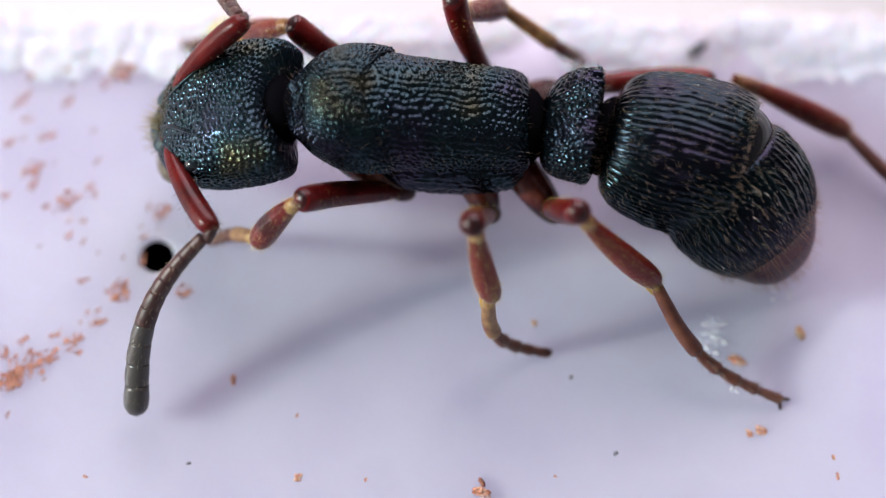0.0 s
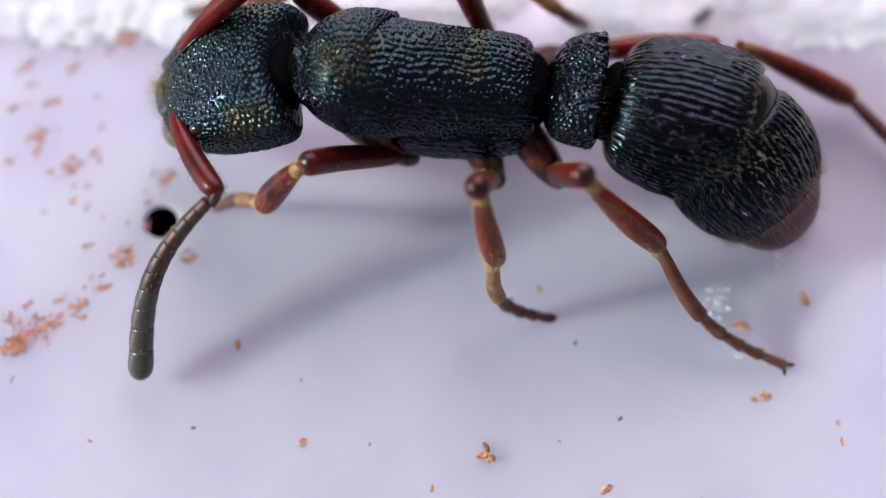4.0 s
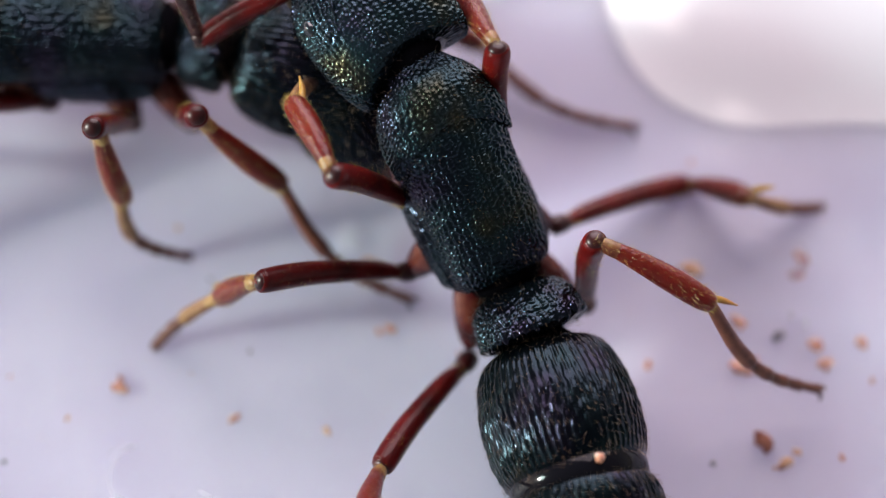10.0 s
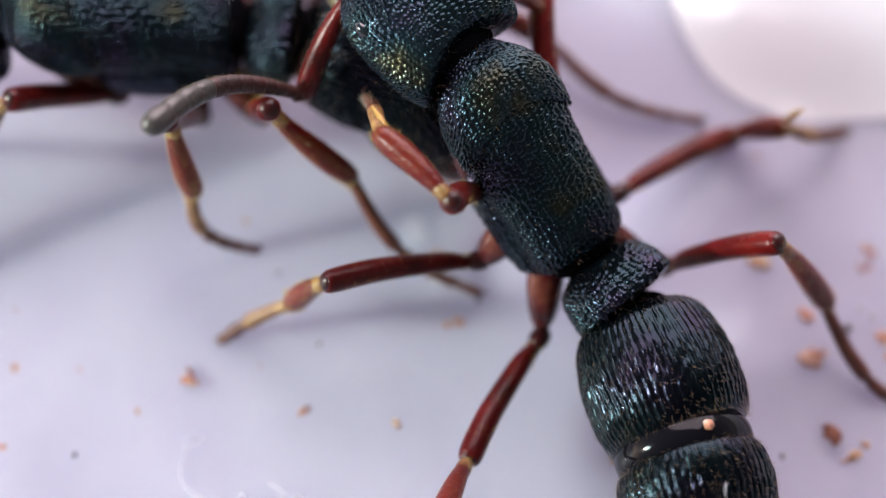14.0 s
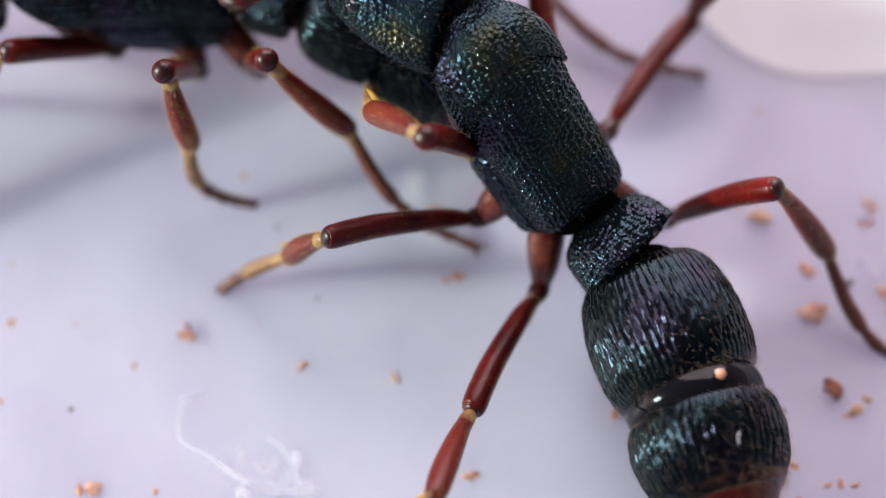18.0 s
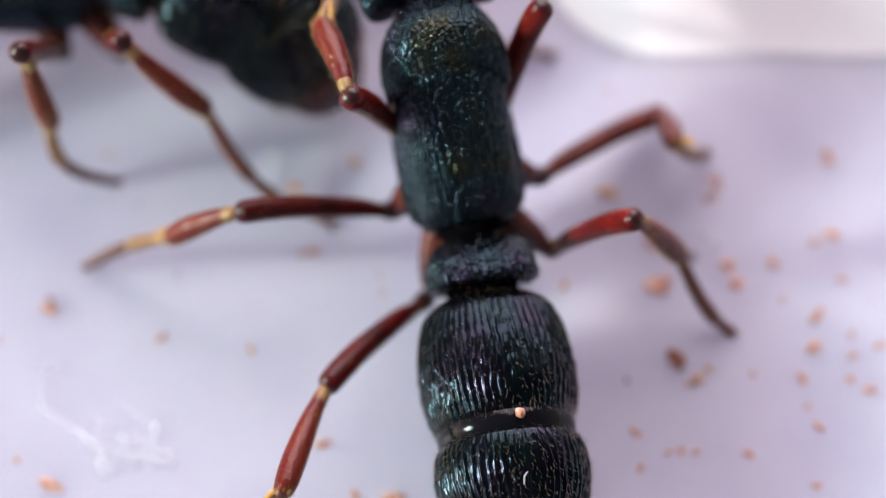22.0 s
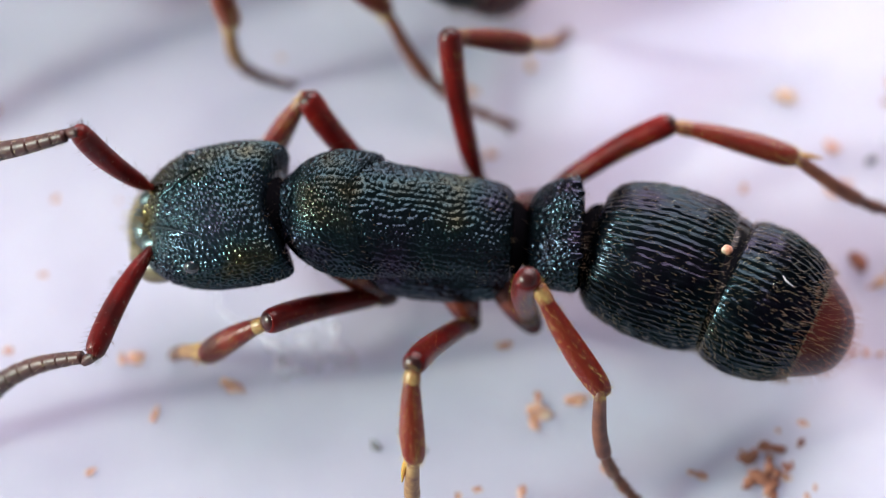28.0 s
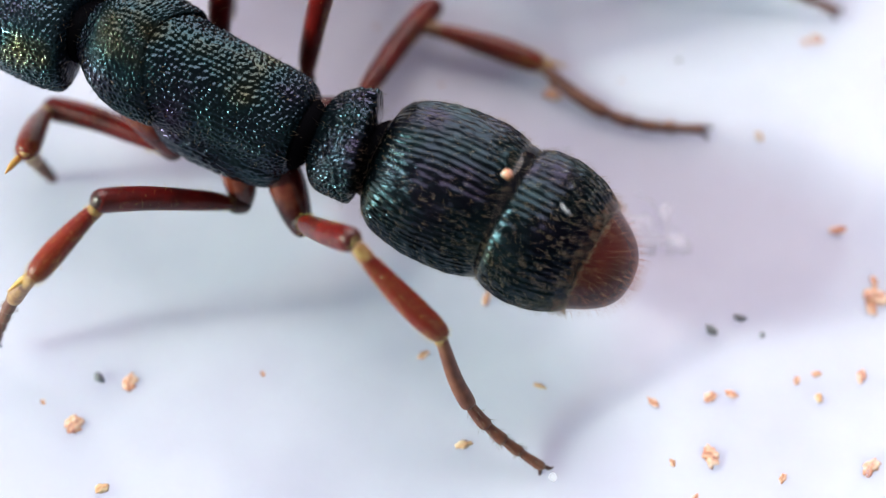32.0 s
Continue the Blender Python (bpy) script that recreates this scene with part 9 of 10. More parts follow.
    walk(ant_parts["right_hind_femur"], [
        (0, aim(-1.25, -0.60, 0.52, -1.52, -1.00, 1.99, -1)), (6, aim(-1.25, -0.60, 0.52, -1.52, -1.00, 1.99, -1)),
        (6.5, aim(-1.10, -0.60, 0.51, -1.68, -1.00, 1.89, -1)), (7, aim(-1.07, -0.60, 0.50, -1.72, -1.01, 1.85, -1)),
        (7.5, aim(-1.10, -0.59, 0.50, -1.75, -1.09, 1.81, -1)), (8, aim(-1.75, -0.58, 0.55, -1.89, -1.00, 2.04, -1)),
        (8.25, aim(-1.76, -0.58, 0.55, -1.99, -1.02, 2.02, -1)), (8.5, aim(-1.77, -0.58, 0.55, -2.09, -1.04, 2.00, -1)),
        (8.75, aim(-1.78, -0.58, 0.55, -2.16, -0.96, 2.01, -1)), (9, aim(-1.80, -0.58, 0.55, -2.22, -0.88, 2.01, -1)),
        (9.5, aim(-1.75, -0.63, 0.55, -2.53, -0.80, 1.88, -1)), (9.67, aim(-1.73, -0.65, 0.55, -2.05, -0.79, 2.06, -1)),
        (9.83, aim(-1.72, -0.66, 0.55, -1.53, -0.77, 2.09, -1)), (10, aim(-1.70, -0.68, 0.55, -1.04, -0.74, 1.95, -1)),
        (10.33, aim(-1.70, -0.68, 0.55, -1.22, -1.03, 1.98, -1)), (10.67, aim(-1.69, -0.69, 0.55, -1.43, -1.31, 1.95, -1)),
        (11, aim(-1.69, -0.69, 0.55, -1.65, -1.56, 1.84, -1)), (12, aim(-1.68, -0.71, 0.55, -1.77, -1.50, 1.88, -1)),
        (13, aim(-1.67, -0.72, 0.55, -1.91, -1.47, 1.89, -1)), (16, aim(-1.66, -0.73, 0.55, -1.88, -1.40, 1.93, -1)),
        (17, aim(-1.66, -0.74, 0.55, -1.83, -1.46, 1.91, -1)), (18, aim(-1.66, -0.74, 0.55, -1.86, -1.41, 1.93, -1)),
        (19, aim(-1.54, -0.72, 0.55, -1.27, -1.36, 1.93, -1)), (20, aim(-1.43, -0.70, 0.55, -1.14, -1.40, 1.90, -1)),
        (21, aim(-1.42, -0.72, 0.55, -1.17, -1.41, 1.91, -1)), (22, aim(-1.41, -0.74, 0.55, -1.30, -1.46, 1.92, -1)),
        (23, aim(-1.40, -0.76, 0.55, -1.48, -1.35, 1.98, -1)), (23.33, aim(-1.38, -0.70, 0.55, -1.46, -1.73, 1.56, -1)),
        (23.67, aim(-1.37, -0.64, 0.54, -1.43, -1.89, 1.03, -1)), (24, aim(-1.35, -0.58, 0.54, -1.39, -1.82, 0.50, -1)),
        (24.17, aim(-1.33, -0.58, 0.54, -1.42, -1.85, 0.97, -1)), (24.33, aim(-1.32, -0.59, 0.53, -1.45, -1.70, 1.45, -1)),
        (24.5, aim(-1.30, -0.59, 0.53, -1.47, -1.35, 1.87, -1)), (24.75, aim(-1.27, -0.60, 0.52, -1.53, -1.26, 1.90, -1)),
        (25, aim(-1.25, -0.60, 0.52, -1.59, -1.17, 1.92, -1)), (25.5, aim(-1.25, -0.60, 0.52, -1.54, -0.91, 2.01, -1)),
        (26, aim(-1.25, -0.60, 0.52, -1.63, -0.86, 2.00, -1)), (26.5, aim(-1.25, -0.60, 0.52, -1.59, -1.00, 1.85, -1)),
        (27, aim(-1.25, -0.60, 0.52, -1.91, -1.10, 1.72, -1)), (27.5, aim(-1.25, -0.60, 0.52, -2.21, -1.17, 1.51, -1)),
        (28, aim(-1.25, -0.60, 0.52, -2.45, -1.21, 1.22, -1)), (28.5, aim(-1.25, -0.60, 0.52, -2.63, -1.21, 0.88, -1)),
        (28.75, aim(-1.25, -0.60, 0.52, -2.65, -1.18, 0.88, -1)), (29, aim(-1.25, -0.60, 0.52, -2.66, -1.15, 0.87, -1)),
        (29.17, aim(-1.25, -0.60, 0.52, -2.25, -1.10, 1.47, -1)), (29.33, aim(-1.25, -0.60, 0.52, -1.66, -0.94, 1.79, -1)),
        (29.5, aim(-1.25, -0.60, 0.52, -1.05, -0.72, 1.79, -1)), (30, aim(-1.25, -0.60, 0.52, -1.54, -0.98, 1.99, -1)),
        (30.17, aim(-1.25, -0.60, 0.52, -1.78, -1.48, 1.63, -1)), (30.33, aim(-1.25, -0.60, 0.52, -1.91, -1.80, 1.08, -1)),
        (30.5, aim(-1.25, -0.60, 0.52, -1.92, -1.89, 0.45, -1)), (30.75, aim(-1.25, -0.60, 0.52, -2.07, -1.82, 0.83, -1)),
        (31, aim(-1.25, -0.60, 0.52, -2.17, -1.64, 1.20, -1)), (31.5, aim(-1.25, -0.60, 0.52, -2.47, -1.67, 0.72, -1)),
        (32, aim(-1.25, -0.60, 0.52, -1.39, -1.81, 0.25, -1)),
    ])
    walk(ant_parts["right_hind_tibia"], [
        (0, aim(-1.52, -1.00, 1.99, -1.98, -1.40, 0.90, -1)), (6, aim(-1.52, -1.00, 1.99, -1.98, -1.40, 0.90, -1)),
        (6.5, aim(-1.68, -1.00, 1.89, -1.91, -1.40, 0.72, -1)), (7, aim(-1.72, -1.01, 1.85, -1.87, -1.40, 0.67, -1)),
        (7.5, aim(-1.75, -1.09, 1.81, -1.94, -1.47, 0.64, -1)), (8, aim(-1.89, -1.00, 2.04, -2.55, -1.34, 1.03, -1)),
        (8.25, aim(-1.99, -1.02, 2.02, -2.91, -1.28, 1.21, -1)), (8.5, aim(-2.09, -1.04, 2.00, -3.20, -1.20, 1.44, -1)),
        (8.75, aim(-2.16, -0.96, 2.01, -3.41, -0.95, 1.99, -1)), (9, aim(-2.22, -0.88, 2.01, -3.34, -0.71, 2.54, -1)),
        (9.5, aim(-2.53, -0.80, 1.88, -3.66, -0.55, 2.36, -1)), (9.67, aim(-2.05, -0.79, 2.06, -3.25, -0.89, 2.40, -1)),
        (9.83, aim(-1.53, -0.77, 2.09, -2.69, -1.21, 2.26, -1)), (10, aim(-1.04, -0.74, 1.95, -2.05, -1.48, 1.94, -1)),
        (10.33, aim(-1.22, -1.03, 1.98, -2.24, -1.71, 1.69, -1)), (10.67, aim(-1.43, -1.31, 1.95, -2.39, -1.89, 1.39, -1)),
        (11, aim(-1.65, -1.56, 1.84, -2.51, -2.00, 1.04, -1)), (12, aim(-1.77, -1.50, 1.88, -2.62, -1.91, 1.05, -1)),
        (13, aim(-1.91, -1.47, 1.89, -2.80, -1.81, 1.08, -1)), (16, aim(-1.88, -1.40, 1.93, -2.76, -1.74, 1.12, -1)),
        (17, aim(-1.83, -1.46, 1.91, -2.74, -1.76, 1.12, -1)), (18, aim(-1.86, -1.41, 1.93, -2.79, -1.72, 1.16, -1)),
        (19, aim(-1.27, -1.36, 1.93, -1.95, -1.89, 1.03, -1)), (20, aim(-1.14, -1.40, 1.90, -1.70, -1.96, 0.93, -1)),
        (21, aim(-1.17, -1.41, 1.91, -1.62, -1.97, 0.89, -1)), (22, aim(-1.30, -1.46, 1.92, -1.72, -1.96, 0.86, -1)),
        (23, aim(-1.48, -1.35, 1.98, -2.06, -1.74, 0.94, -1)), (23.33, aim(-1.46, -1.73, 1.56, -2.61, -1.90, 1.09, -1)),
        (23.67, aim(-1.43, -1.89, 1.03, -2.64, -1.76, 1.34, -1)), (24, aim(-1.39, -1.82, 0.50, -2.12, -1.45, 1.45, -1)),
        (24.17, aim(-1.42, -1.85, 0.97, -2.59, -1.56, 1.32, -1)), (24.33, aim(-1.45, -1.70, 1.45, -2.65, -1.59, 1.08, -1)),
        (24.5, aim(-1.47, -1.35, 1.87, -2.27, -1.46, 0.91, -1)), (24.75, aim(-1.53, -1.26, 1.90, -2.34, -1.30, 0.94, -1)),
        (25, aim(-1.59, -1.17, 1.92, -2.41, -1.13, 0.97, -1)), (25.5, aim(-1.54, -0.91, 2.01, -2.32, -0.98, 1.04, -1)),
        (26, aim(-1.63, -0.86, 2.00, -2.37, -0.93, 0.99, -1)), (26.5, aim(-1.59, -1.00, 1.85, -2.46, -0.89, 0.96, -1)),
        (27, aim(-1.91, -1.10, 1.72, -2.98, -0.93, 1.09, -1)), (27.5, aim(-2.21, -1.17, 1.51, -3.39, -0.95, 1.18, -1)),
        (28, aim(-2.45, -1.21, 1.22, -3.68, -0.95, 1.22, -1)), (28.5, aim(-2.63, -1.21, 0.88, -3.81, -0.93, 1.20, -1)),
        (28.75, aim(-2.65, -1.18, 0.88, -3.88, -0.98, 0.99, -1)), (29, aim(-2.66, -1.15, 0.87, -3.90, -1.04, 0.77, -1)),
        (29.17, aim(-2.25, -1.10, 1.47, -3.48, -1.12, 1.25, -1)), (29.33, aim(-1.66, -0.94, 1.79, -2.85, -1.10, 1.45, -1)),
        (29.5, aim(-1.05, -0.72, 1.79, -2.18, -1.02, 1.33, -1)), (30, aim(-1.54, -0.98, 1.99, -2.39, -1.13, 1.09, -1)),
        (30.17, aim(-1.78, -1.48, 1.63, -2.93, -1.37, 1.16, -1)), (30.33, aim(-1.91, -1.80, 1.08, -3.11, -1.46, 1.13, -1)),
        (30.5, aim(-1.92, -1.89, 0.45, -2.91, -1.38, 1.02, -1)), (30.75, aim(-2.07, -1.82, 0.83, -3.32, -1.69, 0.86, -1)),
        (31, aim(-2.17, -1.64, 1.20, -3.27, -1.94, 0.68, -1)), (31.5, aim(-2.47, -1.67, 0.72, -3.62, -2.12, 0.53, -1)),
        (32, aim(-1.39, -1.81, 0.25, -2.62, -1.97, 0.14, -1)),
    ])
    walk(ant_parts["right_hind_tarsus"], [
        (0, aim(-1.98, -1.40, 0.90, -3.05, -1.81, 0.03, -1)), (6, aim(-1.98, -1.40, 0.90, -3.05, -1.81, 0.03, -1)),
        (6.5, aim(-1.91, -1.40, 0.72, -2.77, -1.81, -0.35, -1)), (7, aim(-1.87, -1.40, 0.67, -2.68, -1.81, -0.43, -1)),
        (7.5, aim(-1.94, -1.47, 0.64, -2.83, -1.83, -0.36, -1)), (8, aim(-2.55, -1.34, 1.03, -3.37, -1.69, -0.22, -1)),
        (8.25, aim(-2.91, -1.28, 1.21, -3.87, -1.51, 0.08, -1)), (8.5, aim(-3.20, -1.20, 1.44, -4.28, -1.31, 0.46, -1)),
        (8.75, aim(-3.41, -0.95, 1.99, -4.60, -1.02, 0.82, -1)), (9, aim(-3.34, -0.71, 2.54, -4.62, -0.72, 1.17, -1)),
        (9.5, aim(-3.66, -0.55, 2.36, -4.99, -0.43, 1.51, -1)), (9.67, aim(-3.25, -0.89, 2.40, -4.74, -1.09, 1.48, -1)),
        (9.83, aim(-2.69, -1.21, 2.26, -4.28, -1.78, 1.29, -1)), (10, aim(-2.05, -1.48, 1.94, -3.67, -2.46, 0.98, -1)),
        (10.33, aim(-2.24, -1.71, 1.69, -3.73, -2.49, 1.08, -1)), (10.67, aim(-2.39, -1.89, 1.39, -3.69, -2.47, 1.06, -1)),
        (11, aim(-2.51, -2.00, 1.04, -3.55, -2.40, 0.93, -1)), (12, aim(-2.62, -1.91, 1.05, -3.78, -2.31, 1.02, -1)),
        (13, aim(-2.80, -1.81, 1.08, -3.90, -2.12, 1.07, -1)), (16, aim(-2.76, -1.74, 1.12, -3.90, -1.94, 1.07, -1)),
        (17, aim(-2.74, -1.76, 1.12, -3.90, -1.99, 1.07, -1)), (18, aim(-2.79, -1.72, 1.16, -3.89, -1.85, 1.06, -1)),
        (19, aim(-1.95, -1.89, 1.03, -2.92, -2.35, 0.62, -1)), (20, aim(-1.70, -1.96, 0.93, -2.55, -2.54, 0.46, -1)),
        (21, aim(-1.62, -1.97, 0.89, -2.28, -2.62, 0.37, -1)), (22, aim(-1.72, -1.96, 0.86, -2.42, -2.53, 0.40, -1)),
        (23, aim(-2.06, -1.74, 0.94, -2.94, -2.10, 0.45, -1)), (23.33, aim(-2.61, -1.90, 1.09, -3.51, -2.32, 0.38, -1)),
        (23.67, aim(-2.64, -1.76, 1.34, -3.50, -2.24, 0.40, -1)), (24, aim(-2.12, -1.45, 1.45, -2.90, -1.98, 0.27, -1)),
        (24.17, aim(-2.59, -1.56, 1.32, -3.41, -2.04, 0.29, -1)), (24.33, aim(-2.65, -1.59, 1.08, -3.48, -2.02, 0.20, -1)),
        (24.5, aim(-2.27, -1.46, 0.91, -3.10, -1.84, 0.17, -1)), (24.75, aim(-2.34, -1.30, 0.94, -3.20, -1.62, 0.10, -1)),
        (25, aim(-2.41, -1.13, 0.97, -3.29, -1.39, 0.03, -1)), (25.5, aim(-2.32, -0.98, 1.04, -3.48, -1.02, 0.03, -1)),
        (26, aim(-2.37, -0.93, 0.99, -3.71, -0.97, 0.03, -1)), (26.5, aim(-2.46, -0.89, 0.96, -3.90, -0.65, 0.03, -1)),
        (27, aim(-2.98, -0.93, 1.09, -4.40, -0.74, 0.10, -1)), (27.5, aim(-3.39, -0.95, 1.18, -4.80, -0.82, 0.12, -1)),
        (28, aim(-3.68, -0.95, 1.22, -5.06, -0.88, 0.10, -1)), (28.5, aim(-3.81, -0.93, 1.20, -5.16, -0.92, 0.03, -1)),
        (28.75, aim(-3.88, -0.98, 0.99, -5.31, -0.94, 0.03, -1)), (29, aim(-3.90, -1.04, 0.77, -5.39, -0.96, 0.03, -1)),
        (29.17, aim(-3.48, -1.12, 1.25, -5.04, -1.14, 0.33, -1)), (29.33, aim(-2.85, -1.10, 1.45, -4.46, -1.24, 0.34, -1)),
        (29.5, aim(-2.18, -1.02, 1.33, -3.80, -1.29, 0.03, -1)), (30, aim(-2.39, -1.13, 1.09, -3.54, -1.15, 0.03, -1)),
        (30.17, aim(-2.93, -1.37, 1.16, -4.12, -1.43, 0.12, -1)), (30.33, aim(-3.11, -1.46, 1.13, -4.34, -1.55, 0.12, -1)),
        (30.5, aim(-2.91, -1.38, 1.02, -4.18, -1.51, 0.03, -1)), (30.75, aim(-3.32, -1.69, 0.86, -4.69, -1.91, 0.03, -1)),
        (31, aim(-3.27, -1.94, 0.68, -4.71, -2.25, 0.03, -1)), (31.5, aim(-3.62, -2.12, 0.53, -5.14, -2.91, 0.03, -1)),
        (32, aim(-2.62, -1.97, 0.14, -4.49, -2.03, 0.03, -1)),
    ])
    walk(ant_parts["left_scape"], [
        (0, aim(2.34, 0.04, 1.38, 3.19, 0.84, 1.74, 1)), (6, aim(2.34, 0.04, 1.38, 3.19, 0.86, 1.76, 1)),
        (6.5, aim(2.33, 0.11, 1.67, 2.40, 1.24, 2.13, 1)), (7, aim(2.32, 0.20, 1.71, 2.22, 1.33, 2.16, 1)),
        (7.5, aim(2.30, 0.31, 1.67, 2.36, 1.45, 2.09, 1)), (7.75, aim(2.30, 0.34, 1.63, 2.78, 1.44, 1.86, 1)),
        (8, aim(2.29, 0.38, 1.59, 3.13, 1.26, 1.59, 1)), (8.25, aim(2.27, 0.43, 1.50, 2.88, 1.43, 1.84, 1)),
        (8.5, aim(2.25, 0.48, 1.42, 2.55, 1.48, 2.05, 1)), (8.75, aim(2.24, 0.46, 1.32, 2.58, 1.47, 1.91, 1)),
        (9, aim(2.23, 0.44, 1.22, 2.61, 1.46, 1.77, 1)), (9.25, aim(2.24, 0.41, 1.22, 2.57, 1.58, 1.23, 1)),
        (9.5, aim(2.26, 0.37, 1.22, 2.46, 1.45, 0.69, 1)), (10, aim(2.20, 0.51, 1.22, 2.17, 1.60, 0.66, 1)),
        (11, aim(2.18, 0.56, 1.22, 1.85, 1.57, 0.63, 1)), (12, aim(2.19, 0.53, 1.22, 1.77, 1.52, 0.64, 1)),
        (13, aim(2.20, 0.50, 1.22, 1.74, 1.46, 0.62, 1)), (16, aim(2.23, 0.45, 1.22, 1.36, 1.12, 0.68, 1)),
        (17, aim(2.18, 0.56, 1.22, 1.79, 1.53, 0.59, 1)), (17.5, aim(2.16, 0.59, 1.22, 2.08, 1.80, 1.12, 1)),
        (18, aim(2.15, 0.61, 1.22, 2.40, 1.71, 1.68, 1)), (19, aim(2.31, 0.16, 1.24, 2.94, 1.09, 1.71, 1)),
        (20, aim(2.32, 0.06, 1.24, 3.01, 0.94, 1.74, 1)), (21, aim(2.32, -0.03, 1.24, 3.09, 0.78, 1.74, 1)),
        (22, aim(2.30, 0.26, 1.26, 2.83, 1.21, 1.81, 1)), (22.33, aim(2.29, 0.31, 1.27, 2.56, 1.49, 1.41, 1)),
        (22.67, aim(2.27, 0.35, 1.27, 2.24, 1.54, 0.99, 1)), (23, aim(2.26, 0.40, 1.28, 1.92, 1.37, 0.62, 1)),
        (23.5, aim(2.17, 0.57, 1.30, 1.63, 1.66, 1.16, 1)), (24, aim(2.08, 0.75, 1.32, 1.45, 1.71, 1.73, 1)),
        (24.25, aim(2.08, 0.75, 1.34, 1.50, 1.79, 1.11, 1)), (24.5, aim(2.08, 0.75, 1.36, 1.72, 1.58, 0.55, 1)),
        (25, aim(2.09, 0.75, 1.38, 1.67, 1.46, 0.48, 1)), (25.25, aim(2.12, 0.71, 1.38, 1.50, 1.68, 0.99, 1)),
        (25.5, aim(2.15, 0.66, 1.38, 1.49, 1.66, 1.59, 1)), (26, aim(2.14, 0.67, 1.38, 1.60, 1.73, 1.62, 1)),
        (26.5, aim(2.19, 0.59, 1.38, 2.17, 1.81, 1.46, 1)), (27.17, aim(2.23, 0.49, 1.38, 2.43, 1.70, 1.40, 1)),
        (27.83, aim(2.27, 0.40, 1.38, 2.68, 1.54, 1.35, 1)), (28.5, aim(2.31, 0.30, 1.38, 2.91, 1.35, 1.29, 1)),
        (29, aim(2.33, 0.19, 1.38, 3.07, 1.09, 1.04, 1)), (29.25, aim(2.32, 0.25, 1.38, 3.03, 1.19, 1.66, 1)),
        (29.5, aim(2.30, 0.31, 1.38, 2.81, 1.05, 2.21, 1)), (30, aim(2.28, 0.38, 1.38, 2.66, 0.85, 2.44, 1)),
        (30.25, aim(2.30, 0.31, 1.38, 2.88, 1.06, 2.15, 1)), (30.5, aim(2.32, 0.24, 1.38, 3.02, 1.17, 1.75, 1)),
        (30.75, aim(2.33, 0.14, 1.38, 3.11, 1.01, 1.74, 1)), (31, aim(2.34, 0.04, 1.38, 3.20, 0.84, 1.72, 1)),
        (31.5, aim(2.34, 0.07, 1.38, 3.20, 0.88, 1.70, 1)), (32, aim(2.34, 0.13, 1.38, 3.13, 0.99, 1.72, 1)),
    ])
